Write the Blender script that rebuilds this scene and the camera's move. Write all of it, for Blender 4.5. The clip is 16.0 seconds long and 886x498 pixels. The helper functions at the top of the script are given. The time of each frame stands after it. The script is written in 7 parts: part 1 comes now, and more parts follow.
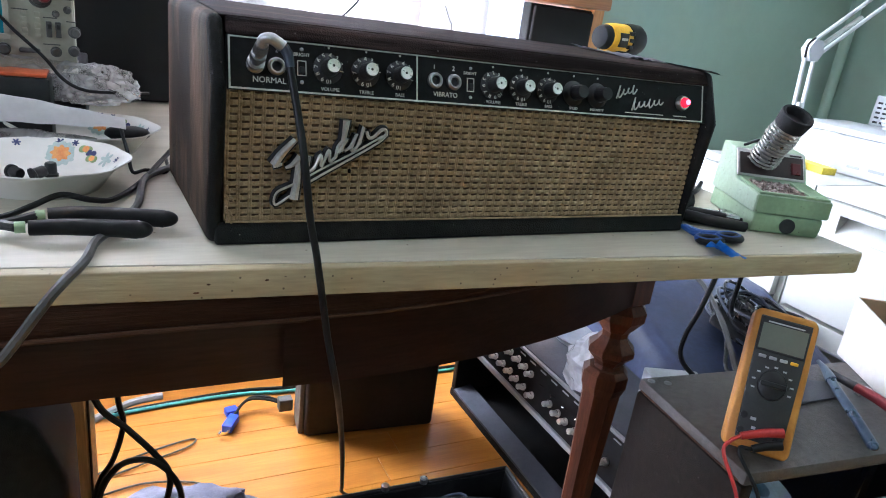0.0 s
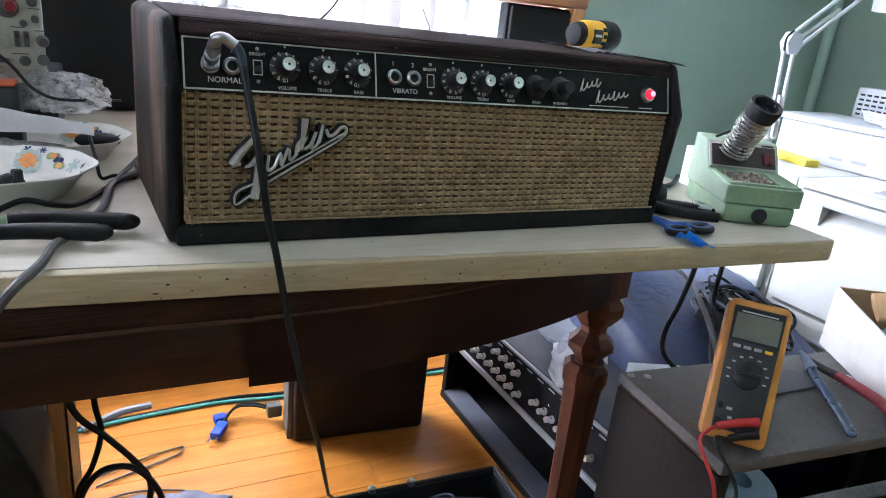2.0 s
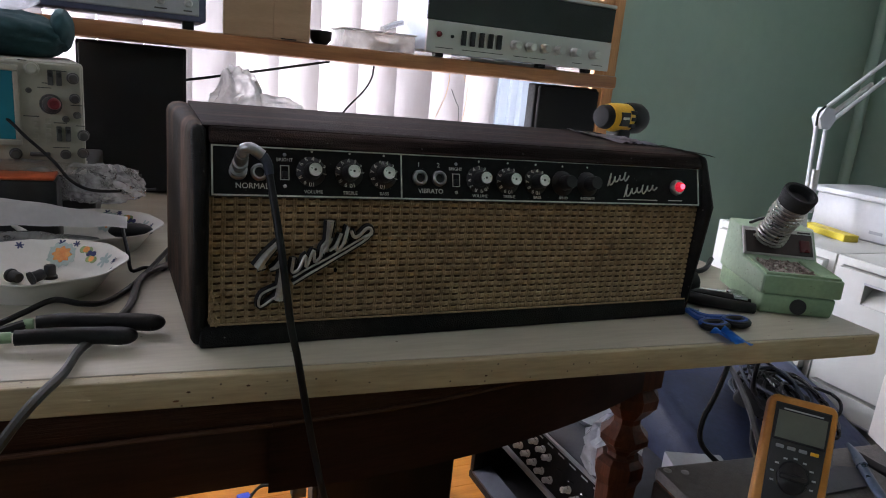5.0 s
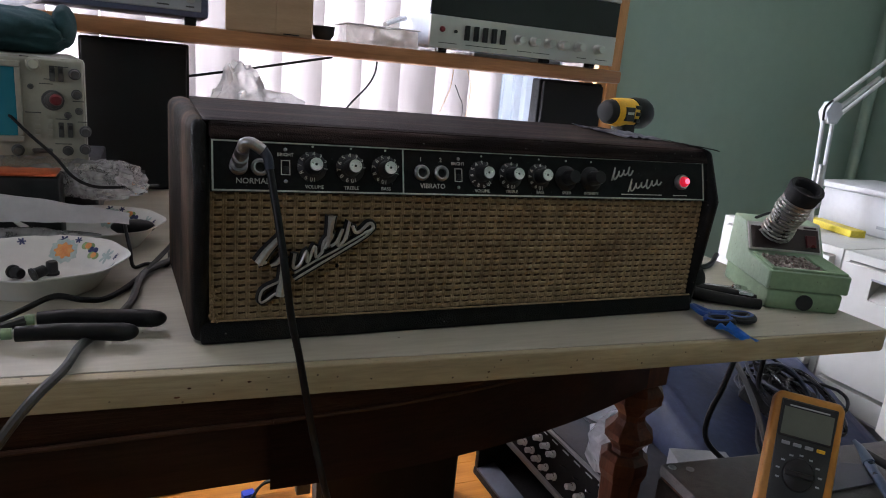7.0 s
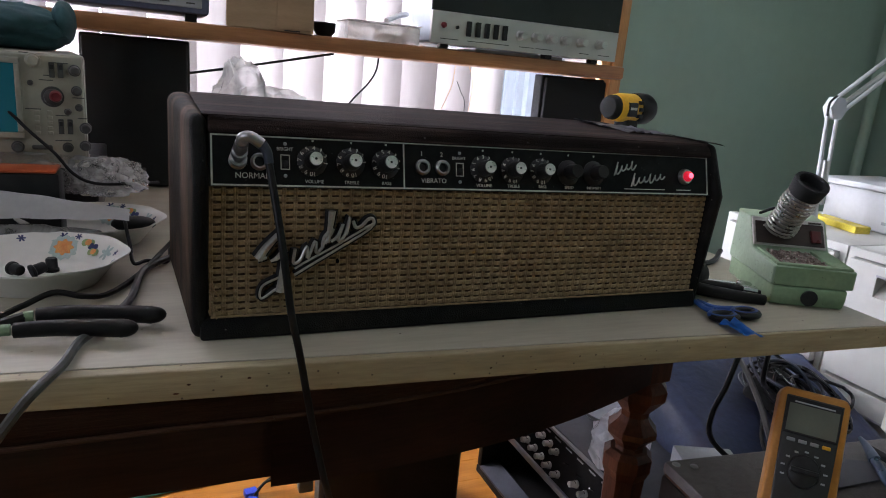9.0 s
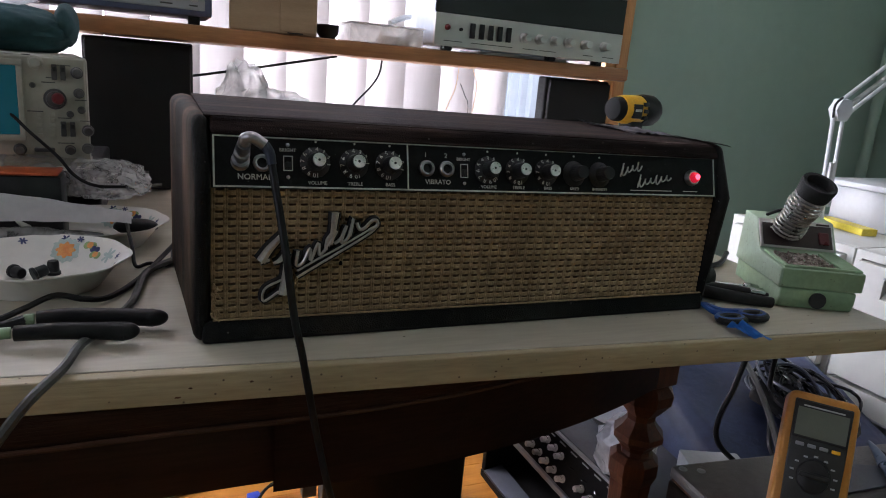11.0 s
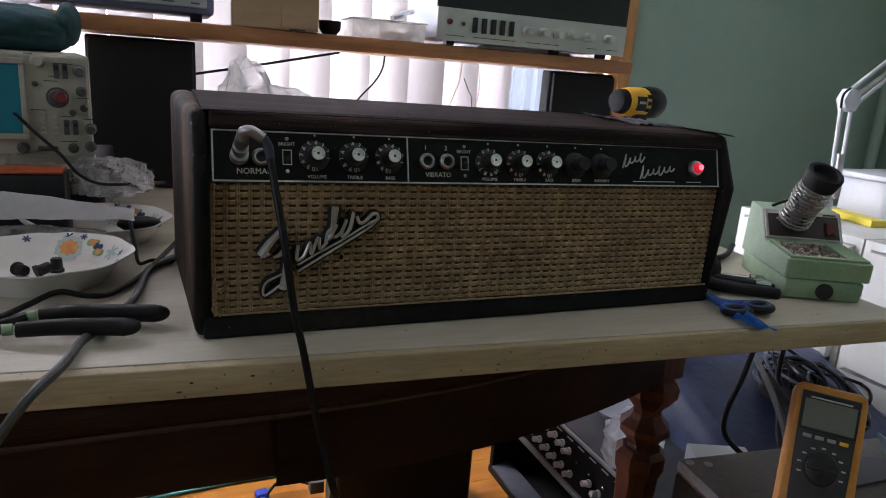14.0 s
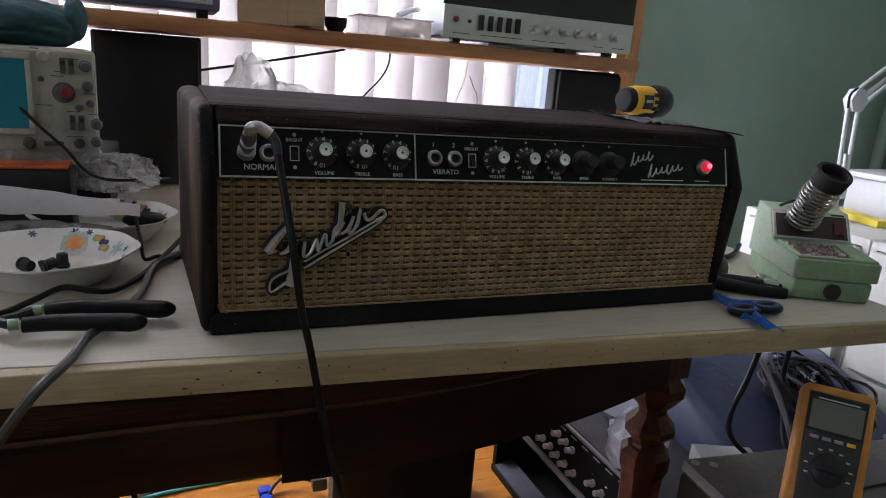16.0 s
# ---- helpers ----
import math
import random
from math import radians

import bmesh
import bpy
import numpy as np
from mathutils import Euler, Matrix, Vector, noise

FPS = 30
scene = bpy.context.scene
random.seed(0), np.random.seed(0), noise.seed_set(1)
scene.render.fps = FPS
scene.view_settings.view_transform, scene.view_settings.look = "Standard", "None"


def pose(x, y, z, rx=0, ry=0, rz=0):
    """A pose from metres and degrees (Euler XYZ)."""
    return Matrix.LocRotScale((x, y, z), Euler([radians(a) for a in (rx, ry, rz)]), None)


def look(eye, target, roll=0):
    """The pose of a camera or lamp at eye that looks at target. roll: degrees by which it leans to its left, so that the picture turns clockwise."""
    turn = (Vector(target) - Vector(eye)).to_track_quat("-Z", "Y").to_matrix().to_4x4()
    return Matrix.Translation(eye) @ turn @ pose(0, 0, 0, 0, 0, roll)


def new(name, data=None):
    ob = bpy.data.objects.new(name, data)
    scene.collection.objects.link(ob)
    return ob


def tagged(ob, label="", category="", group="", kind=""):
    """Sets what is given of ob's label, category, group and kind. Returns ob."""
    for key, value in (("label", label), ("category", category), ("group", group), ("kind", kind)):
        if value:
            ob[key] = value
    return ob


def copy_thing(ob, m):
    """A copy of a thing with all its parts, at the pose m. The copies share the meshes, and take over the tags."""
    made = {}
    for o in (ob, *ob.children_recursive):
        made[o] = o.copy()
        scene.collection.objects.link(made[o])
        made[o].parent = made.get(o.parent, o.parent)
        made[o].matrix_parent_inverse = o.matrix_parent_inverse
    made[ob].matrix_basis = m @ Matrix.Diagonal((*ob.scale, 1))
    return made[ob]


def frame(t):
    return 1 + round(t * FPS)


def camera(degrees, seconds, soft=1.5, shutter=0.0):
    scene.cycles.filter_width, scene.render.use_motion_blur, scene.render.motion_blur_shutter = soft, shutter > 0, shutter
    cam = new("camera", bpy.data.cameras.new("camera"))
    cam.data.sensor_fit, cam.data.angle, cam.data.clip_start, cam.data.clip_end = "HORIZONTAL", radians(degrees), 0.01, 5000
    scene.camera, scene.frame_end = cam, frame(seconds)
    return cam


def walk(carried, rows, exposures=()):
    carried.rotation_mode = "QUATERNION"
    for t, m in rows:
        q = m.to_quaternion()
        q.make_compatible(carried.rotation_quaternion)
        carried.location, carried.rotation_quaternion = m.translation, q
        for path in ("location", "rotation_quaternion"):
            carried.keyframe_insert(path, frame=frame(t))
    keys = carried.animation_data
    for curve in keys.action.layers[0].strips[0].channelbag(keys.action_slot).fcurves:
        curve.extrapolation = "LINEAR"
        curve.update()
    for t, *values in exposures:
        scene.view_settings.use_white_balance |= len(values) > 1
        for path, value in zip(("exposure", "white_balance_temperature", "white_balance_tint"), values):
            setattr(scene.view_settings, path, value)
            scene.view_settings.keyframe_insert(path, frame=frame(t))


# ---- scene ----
cam = camera(67.1, 16.0, 1.0)
PATH = [
    (0, (-0.073, -0.61, 0.994), (0.809, 1.054, 0.321), 7.8),
    (0.5, (-0.062, -0.609, 0.99), (0.756, 1.085, 0.31), 7.0),
    (1, (-0.056, -0.61, 0.991), (0.76, 1.083, 0.307), 6.5),
    (1.5, (-0.052, -0.616, 0.993), (0.775, 1.077, 0.323), 6.1),
    (2, (-0.042, -0.63, 0.989), (0.842, 1.039, 0.332), 6.3),
    (2.5, (-0.035, -0.64, 0.978), (0.931, 0.983, 0.32), 6.2),
    (3, (-0.035, -0.64, 0.983), (0.965, 0.958, 0.315), 6.1),
    (3.5, (-0.033, -0.632, 0.999), (0.991, 0.962, 0.357), 6.2),
    (4, (-0.035, -0.618, 1.014), (0.908, 1.057, 0.462), 5.9),
    (4.5, (-0.036, -0.613, 1.027), (0.812, 1.131, 0.54), 5.5),
    (5, (-0.031, -0.611, 1.025), (0.776, 1.15, 0.529), 5.5),
    (7.5, (-0.026, -0.607, 1.022), (0.767, 1.158, 0.514), 5.3),
    (8, (-0.025, -0.605, 1.02), (0.768, 1.158, 0.511), 5.2),
    (8.5, (-0.024, -0.604, 1.017), (0.766, 1.162, 0.507), 5.1),
    (9, (-0.023, -0.605, 1.018), (0.762, 1.162, 0.507), 5.1),
    (11.5, (-0.02, -0.598, 1.013), (0.75, 1.179, 0.515), 4.8),
    (12, (-0.018, -0.598, 1.012), (0.743, 1.183, 0.515), 4.6),
    (12.5, (-0.017, -0.6, 1.013), (0.741, 1.182, 0.514), 4.4),
    (13, (-0.016, -0.597, 1.01), (0.744, 1.183, 0.505), 4.3),
    (13.5, (-0.018, -0.597, 1.011), (0.74, 1.182, 0.5), 4.2),
    (14, (-0.014, -0.6, 1.01), (0.74, 1.181, 0.5), 4.2),
    (14.5, (-0.014, -0.599, 1.009), (0.74, 1.182, 0.501), 4.2),
    (15, (-0.017, -0.596, 1.008), (0.741, 1.183, 0.498), 4.3),
    (15.5, (-0.017, -0.596, 1.009), (0.737, 1.184, 0.494), 4.4),
    (16, (-0.017, -0.596, 1.008), (0.73, 1.187, 0.493), 4.5),
]
EXPOSURES = [(0.0, 0.06, 5600, 12), (0.5, -0.06, 5600, 12), (1.5, -0.04, 5620, 12), (3.0, -0.22, 5660, 12), (3.5, -0.23, 5760, 12), (4.0, -0.50, 5950, 13), (4.4, -1.0, 6080, 14), (5.0, -1.27, 6130, 17), (16.0, -1.28, 6130, 17)]
walk(cam, [(t, look(eye, target, roll)) for t, eye, target, roll in PATH], EXPOSURES)

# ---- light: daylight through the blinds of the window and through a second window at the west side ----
world = bpy.data.worlds.new("world")
scene.world = world
world.use_nodes = True
wn = world.node_tree.nodes
sky = wn.new("ShaderNodeTexSky")
sky.sky_type, sky.sun_disc, sky.sun_elevation, sky.sun_rotation = "NISHITA", False, radians(40), radians(150)
world.node_tree.links.new(sky.outputs[0], wn["Background"].inputs[0])
wn["Background"].inputs[1].default_value = 0.1


def area_lamp(name, eye, target, wide, high, watts, colour):
    data = bpy.data.lights.new(name, "AREA")
    data.shape, data.size, data.size_y, data.energy, data.color = "RECTANGLE", wide, high, watts, colour
    ob = new(name, data)
    ob.matrix_world = look(eye, target)
    return ob


# sky light standing in the window openings
area_lamp("window_daylight", (0.03, 1.29, 1.15), (0.03, 0.0, 1.15), 2.3, 2.0, 640, (0.94, 0.95, 1.0))
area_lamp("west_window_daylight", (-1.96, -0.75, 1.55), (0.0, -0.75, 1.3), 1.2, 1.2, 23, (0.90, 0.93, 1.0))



# ---- materials ----
def mat(name, c1, c2=None, rough=0.6, metal=0.0, scale=30, bump=0.1, bscale=400, spec=0.5, stretch=(1, 1, 1), rvar=0.12,
        emit=None, strength=0.0, alpha=1.0, coat=0.0, trans=0.0, vary=0.0, lo=0.35, hi=0.65, fine=0.12):
    """A surface with colour variation at two scales, uneven gloss and fine relief."""
    m = bpy.data.materials.new(name)
    m.use_nodes = True
    nt = m.node_tree
    n, l = nt.nodes, nt.links
    p = n["Principled BSDF"]
    tc, mp = n.new("ShaderNodeTexCoord"), n.new("ShaderNodeMapping")
    mp.inputs["Scale"].default_value = stretch
    l.new(tc.outputs["Object"], mp.inputs["Vector"])
    big, small, rel = n.new("ShaderNodeTexNoise"), n.new("ShaderNodeTexNoise"), n.new("ShaderNodeTexNoise")
    for node, s, d in ((big, scale, 5.0), (small, scale * 9, 3.0), (rel, bscale, 3.0)):
        node.inputs["Scale"].default_value, node.inputs["Detail"].default_value = s, d
        l.new(mp.outputs[0], node.inputs["Vector"])
    c2 = c2 or tuple(c * 0.72 for c in c1)
    ramp = n.new("ShaderNodeValToRGB")
    ramp.color_ramp.elements[0].position, ramp.color_ramp.elements[1].position = lo, hi
    ramp.color_ramp.elements[0].color, ramp.color_ramp.elements[1].color = (*c1, 1), (*c2, 1)
    l.new(big.outputs["Fac"], ramp.inputs["Fac"])
    grain = n.new("ShaderNodeMapRange")
    grain.inputs["From Min"].default_value, grain.inputs["From Max"].default_value = 0.25, 0.75
    grain.inputs["To Min"].default_value, grain.inputs["To Max"].default_value = 1 - fine, 1 + fine
    l.new(small.outputs["Fac"], grain.inputs["Value"])
    last = grain.outputs[0]
    if vary:
        info, mr, mul = n.new("ShaderNodeObjectInfo"), n.new("ShaderNodeMapRange"), n.new("ShaderNodeMath")
        mr.inputs["To Min"].default_value, mr.inputs["To Max"].default_value = 1 - vary, 1 + vary
        l.new(info.outputs["Random"], mr.inputs["Value"])
        mul.operation = "MULTIPLY"
        l.new(mr.outputs[0], mul.inputs[0]), l.new(last, mul.inputs[1])
        last = mul.outputs[0]
    sc = n.new("ShaderNodeVectorMath")
    sc.operation = "SCALE"
    l.new(ramp.outputs["Color"], sc.inputs[0]), l.new(last, sc.inputs["Scale"])
    l.new(sc.outputs[0], p.inputs["Base Color"])
    rr = n.new("ShaderNodeMapRange")
    rr.inputs["To Min"].default_value, rr.inputs["To Max"].default_value = max(0.02, rough - rvar), min(1, rough + rvar)
    l.new(big.outputs["Fac"], rr.inputs["Value"]), l.new(rr.outputs[0], p.inputs["Roughness"])
    p.inputs["Metallic"].default_value, p.inputs["Specular IOR Level"].default_value = metal, spec
    p.inputs["Alpha"].default_value, p.inputs["Coat Weight"].default_value = alpha, coat
    p.inputs["Transmission Weight"].default_value = trans
    if emit:
        p.inputs["Emission Color"].default_value, p.inputs["Emission Strength"].default_value = (*emit, 1), strength
    if bump:
        b = n.new("ShaderNodeBump")
        b.inputs["Strength"].default_value, b.inputs["Distance"].default_value = bump, 0.002
        l.new(rel.outputs["Fac"], b.inputs["Height"]), l.new(b.outputs[0], p.inputs["Normal"])
    return m


def tolex(name, c1, c2, wear, lo, hi, stretch=(1, 1, 1), rough=0.55, spec=0.22):
    """Pebbled vinyl covering, rubbed and dusty in patches."""
    m = mat(name, c1, c2, rough, scale=11, bump=0, lo=lo, hi=hi, fine=0.35, spec=spec, stretch=stretch)
    n, l = m.node_tree.nodes, m.node_tree.links
    tc, vo, b = n.new("ShaderNodeTexCoord"), n.new("ShaderNodeTexVoronoi"), n.new("ShaderNodeBump")
    vo.inputs["Scale"].default_value = 700
    b.inputs["Strength"].default_value, b.inputs["Distance"].default_value = wear, 0.001
    l.new(tc.outputs["Object"], vo.inputs["Vector"]), l.new(vo.outputs["Distance"], b.inputs["Height"])
    l.new(b.outputs[0], n["Principled BSDF"].inputs["Normal"])
    return m


def film(name, tint, cover, rough):
    """Thin crumpled plastic: part clear, part scattering light through it, part glossy."""
    m = bpy.data.materials.new(name)
    m.use_nodes = True
    n, l = m.node_tree.nodes, m.node_tree.links
    out = n["Material Output"]
    n.remove(n["Principled BSDF"])
    tr, tl, df, gl = n.new("ShaderNodeBsdfTransparent"), n.new("ShaderNodeBsdfTranslucent"), n.new("ShaderNodeBsdfDiffuse"), n.new("ShaderNodeBsdfGlossy")
    for node in (tl, df):
        node.inputs["Color"].default_value = (*tint, 1)
    gl.inputs["Roughness"].default_value = rough
    soft, veil, both = n.new("ShaderNodeMixShader"), n.new("ShaderNodeMixShader"), n.new("ShaderNodeMixShader")
    tc, no, mr, b, fr = n.new("ShaderNodeTexCoord"), n.new("ShaderNodeTexNoise"), n.new("ShaderNodeMapRange"), n.new("ShaderNodeBump"), n.new("ShaderNodeFresnel")
    no.inputs["Scale"].default_value, no.inputs["Detail"].default_value, no.inputs["Distortion"].default_value = 26, 4, 1.2
    l.new(tc.outputs["Object"], no.inputs["Vector"])
    mr.inputs["From Min"].default_value, mr.inputs["From Max"].default_value = 0.3, 0.7
    mr.inputs["To Min"].default_value, mr.inputs["To Max"].default_value = max(0, cover - 0.22), min(1, cover + 0.22)
    l.new(no.outputs["Fac"], mr.inputs["Value"])
    b.inputs["Strength"].default_value, b.inputs["Distance"].default_value = 0.6, 0.006
    l.new(no.outputs["Fac"], b.inputs["Height"])
    for node in (gl, fr, df):
        l.new(b.outputs[0], node.inputs["Normal"])
    soft.inputs[0].default_value = 0.22
    l.new(tl.outputs[0], soft.inputs[1]), l.new(df.outputs[0], soft.inputs[2])
    l.new(mr.outputs[0], veil.inputs[0]), l.new(tr.outputs[0], veil.inputs[1]), l.new(soft.outputs[0], veil.inputs[2])
    fr.inputs["IOR"].default_value = 1.28
    l.new(fr.outputs[0], both.inputs[0]), l.new(veil.outputs[0], both.inputs[1]), l.new(gl.outputs[0], both.inputs[2])
    l.new(both.outputs[0], out.inputs["Surface"])
    return m


def translucent(name, colour, share):
    m = mat(name, colour, tuple(c * 0.93 for c in colour), 0.7, scale=6, bump=0.15, bscale=600, stretch=(1, 1, 0.1), fine=0.06, vary=0.16)
    n, l = m.node_tree.nodes, m.node_tree.links
    t, mix = n.new("ShaderNodeBsdfTranslucent"), n.new("ShaderNodeMixShader")
    t.inputs[0].default_value, mix.inputs[0].default_value = (*colour, 1), share
    l.new(n["Principled BSDF"].inputs["Base Color"].links[0].from_socket, t.inputs[0])
    l.new(n["Principled BSDF"].outputs[0], mix.inputs[1]), l.new(t.outputs[0], mix.inputs[2])
    l.new(mix.outputs[0], n["Material Output"].inputs["Surface"])
    return m


def glass(name):
    m = bpy.data.materials.new(name)
    m.use_nodes = True
    p = m.node_tree.nodes["Principled BSDF"]
    p.inputs["Roughness"].default_value, p.inputs["Transmission Weight"].default_value = 0.02, 1.0
    p.inputs["IOR"].default_value = 1.45
    return m


PINE = mat("orange_pine", (0.51, 0.205, 0.031), (0.40, 0.143, 0.021), 0.34, scale=5, bump=0.06, bscale=90, stretch=(0.5, 6, 6), vary=0.07, fine=0.10, coat=0.05, spec=0.3)
CASING = mat("honey_wood", (0.52, 0.27, 0.10), (0.40, 0.18, 0.06), 0.4, scale=6, bump=0.06, bscale=120, stretch=(6, 6, 0.5), fine=0.15)
SHELFWOOD = mat("shelf_wood", (0.42, 0.19, 0.075), (0.30, 0.12, 0.045), 0.4, scale=6, bump=0.06, bscale=120, stretch=(0.5, 6, 6), fine=0.15)
GREEN = mat("sage_green_paint", (0.315, 0.425, 0.352), (0.292, 0.396, 0.327), 0.55, scale=2.5, bump=0.12, bscale=260, fine=0.03)
CEIL = mat("white_ceiling_paint", (0.75, 0.75, 0.72), (0.7, 0.7, 0.67), 0.8, scale=3, bump=0.2, bscale=150, fine=0.03)
BOARD = mat("worn_cream_paint", (0.50, 0.465, 0.375), (0.43, 0.395, 0.315), 0.42, scale=7, bump=0.05, bscale=90, stretch=(0.4, 3, 3), fine=0.07)
BOARDEDGE = mat("worn_board_edge", (0.43, 0.36, 0.225), (0.33, 0.265, 0.16), 0.5, scale=9, bump=0.15, bscale=150, stretch=(0.3, 4, 4), fine=0.15)
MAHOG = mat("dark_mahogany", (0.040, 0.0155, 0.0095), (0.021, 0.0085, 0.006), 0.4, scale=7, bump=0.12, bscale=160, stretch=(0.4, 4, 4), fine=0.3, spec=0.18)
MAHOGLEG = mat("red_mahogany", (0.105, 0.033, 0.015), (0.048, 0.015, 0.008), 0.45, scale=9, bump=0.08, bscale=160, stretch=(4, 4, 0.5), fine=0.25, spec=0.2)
WORN = mat("worn_bare_wood", (0.060, 0.026, 0.014), (0.20, 0.098, 0.050), 0.6, scale=16, bump=0.5, bscale=140, stretch=(0.16, 4, 6), lo=0.54, hi=0.66, fine=0.35, spec=0.2)
# cabinet top: dust, and the window's sheen painted in as a paler brown
DUSTSHEEN = tolex("dusty_brown_vinyl_sheen", (0.058, 0.052, 0.048), (0.088, 0.081, 0.077), 0.6, 0.35, 0.7, (1, 1, 1), 0.45, 0.5)
# slot rail: vinyl lightened to grey for the daylight that falls on it
LITRAIL = tolex("daylit_grey_vinyl", (0.15, 0.147, 0.142), (0.22, 0.215, 0.21), 0.6, 0.35, 0.7, (1, 1, 1), 0.5, 0.4)
TAPEBLUE = mat("bright_blue_tape", (0.015, 0.20, 0.68), (0.012, 0.15, 0.55), 0.4, scale=30, bump=0.1)
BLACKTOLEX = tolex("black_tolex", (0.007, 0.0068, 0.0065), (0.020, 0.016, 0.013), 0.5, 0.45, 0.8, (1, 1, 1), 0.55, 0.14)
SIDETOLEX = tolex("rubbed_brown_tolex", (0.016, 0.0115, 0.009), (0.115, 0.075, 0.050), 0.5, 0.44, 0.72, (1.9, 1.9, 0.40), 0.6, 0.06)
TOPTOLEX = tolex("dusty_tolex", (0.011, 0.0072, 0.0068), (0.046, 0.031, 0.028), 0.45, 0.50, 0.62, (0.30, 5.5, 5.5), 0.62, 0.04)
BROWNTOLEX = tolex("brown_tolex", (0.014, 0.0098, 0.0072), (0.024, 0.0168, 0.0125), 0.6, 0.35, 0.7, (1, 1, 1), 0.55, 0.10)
PANELBLACK = mat("black_enamel", (0.006, 0.006, 0.007), (0.010, 0.009, 0.009), 0.4, scale=14, bump=0.03, fine=0.3, spec=0.12)
PANELLINE = mat("silver_trim", (0.62, 0.60, 0.56), (0.45, 0.43, 0.4), 0.35, 0.6, scale=40, bump=0.05)
CREAMINK = mat("cream_lettering", (0.60, 0.58, 0.53), (0.45, 0.43, 0.39), 0.5, scale=200, bump=0)
TAN = mat("wheat_grille_thread", (0.355, 0.242, 0.130), (0.26, 0.172, 0.092), 0.75, scale=14, bump=0.4, bscale=1500, fine=0.25, lo=0.3, hi=0.75)
BROWNTHREAD = mat("brown_grille_thread", (0.15, 0.098, 0.055), (0.10, 0.063, 0.036), 0.85, scale=40, bump=0.4, bscale=1500)
SPRINGSTEEL = mat("bright_spring_steel", (0.52, 0.51, 0.48), (0.38, 0.37, 0.35), 0.3, 0.85, scale=90, bump=0.05)
CAPMETAL = mat("bright_spun_cap", (0.85, 0.84, 0.82), (0.72, 0.71, 0.69), 0.3, 0.92, scale=200, bump=0.1, bscale=900)
CHROME = mat("chrome", (0.78, 0.78, 0.80), (0.66, 0.66, 0.68), 0.16, 1.0, scale=60, bump=0.02, rvar=0.08, fine=0.05)
SATIN = mat("satin_aluminium", (0.60, 0.575, 0.56), (0.54, 0.52, 0.505), 0.45, 0.85, scale=5, bump=0.03, bscale=500, fine=0.03)
# torn vinyl, its blue-grey lightened to paint in bright reflections
TORN = mat("torn_vinyl_glints", (0.20, 0.20, 0.24), (0.09, 0.09, 0.11), 0.35, scale=40, bump=0.5, bscale=120)
BADGESILVER = mat("worn_badge_silver", (0.56, 0.55, 0.53), (0.42, 0.41, 0.39), 0.38, 0.75, scale=60, bump=0.1, bscale=500)
BRUSHED = mat("brushed_aluminium", (0.62, 0.61, 0.59), (0.5, 0.49, 0.47), 0.36, 1.0, scale=20, bump=0.08, bscale=300, stretch=(0.2, 8, 8), fine=0.08)
BLACKPLASTIC = mat("black_plastic", (0.014, 0.014, 0.015), (0.026, 0.026, 0.027), 0.4, scale=40, bump=0.08, bscale=900, spec=0.3)
RUBBER = mat("black_rubber", (0.006, 0.006, 0.007), (0.013, 0.013, 0.013), 0.42, scale=50, bump=0.05, spec=0.25)
BLACKGLOSS = mat("glossy_black_sheath", (0.004, 0.004, 0.006), (0.008, 0.008, 0.011), 0.28, scale=50, bump=0.05, spec=0.35)
GREYCABLE = mat("grey_cable_sheath", (0.085, 0.085, 0.082), (0.06, 0.06, 0.058), 0.45, scale=50, bump=0.05)
STAGEBLUE = mat("dark_blue_cable", (0.020, 0.028, 0.050), (0.014, 0.019, 0.034), 0.45, scale=50, bump=0.05)
JEWEL = mat("red_jewel_lamp", (0.75, 0.03, 0.04), (0.6, 0.02, 0.03), 0.15, scale=60, bump=0.1, emit=(1.0, 0.02, 0.06), strength=1.1)
JEWELCORE = mat("lit_jewel_core", (0.9, 0.2, 0.2), rough=0.2, bump=0, emit=(1.0, 0.10, 0.17), strength=6.0)
WHITEPAINT = mat("cream_white_enamel", (0.52, 0.525, 0.485), (0.475, 0.48, 0.445), 0.38, scale=5, bump=0.04, bscale=300, fine=0.03)
WHITEPLASTIC = mat("white_plastic", (0.56, 0.57, 0.585), (0.50, 0.51, 0.525), 0.4, scale=10, bump=0.03, fine=0.04)
LILAC = mat("pale_lilac_plastic", (0.40, 0.385, 0.48), (0.36, 0.35, 0.435), 0.45, scale=6, bump=0.03, fine=0.04)
STATIONGREEN = mat("solder_station_green", (0.235, 0.34, 0.20), (0.19, 0.28, 0.165), 0.45, scale=18, bump=0.06, bscale=700, fine=0.1)
# the same station green, paled: daylight on the case put into its colour
STATIONLIT = mat("lit_station_green", (0.32, 0.42, 0.295), (0.27, 0.36, 0.25), 0.45, scale=18, bump=0.06, bscale=700, fine=0.08)
DARKPLATE = mat("dark_brown_plate", (0.045, 0.03, 0.028), (0.03, 0.022, 0.02), 0.4, scale=40, bump=0.05)
SPONGE = mat("used_cleaning_wool", (0.55, 0.46, 0.42), (0.20, 0.15, 0.13), 0.8, scale=120, bump=0.8, bscale=500, lo=0.4, hi=0.6)
METERYELLOW = mat("amber_rubber_holster", (0.50, 0.215, 0.028), (0.40, 0.165, 0.020), 0.5, scale=25, bump=0.08, bscale=700, fine=0.08)
METERGREY = mat("charcoal_meter_face", (0.024, 0.025, 0.025), (0.019, 0.020, 0.020), 0.5, scale=40, bump=0.05)
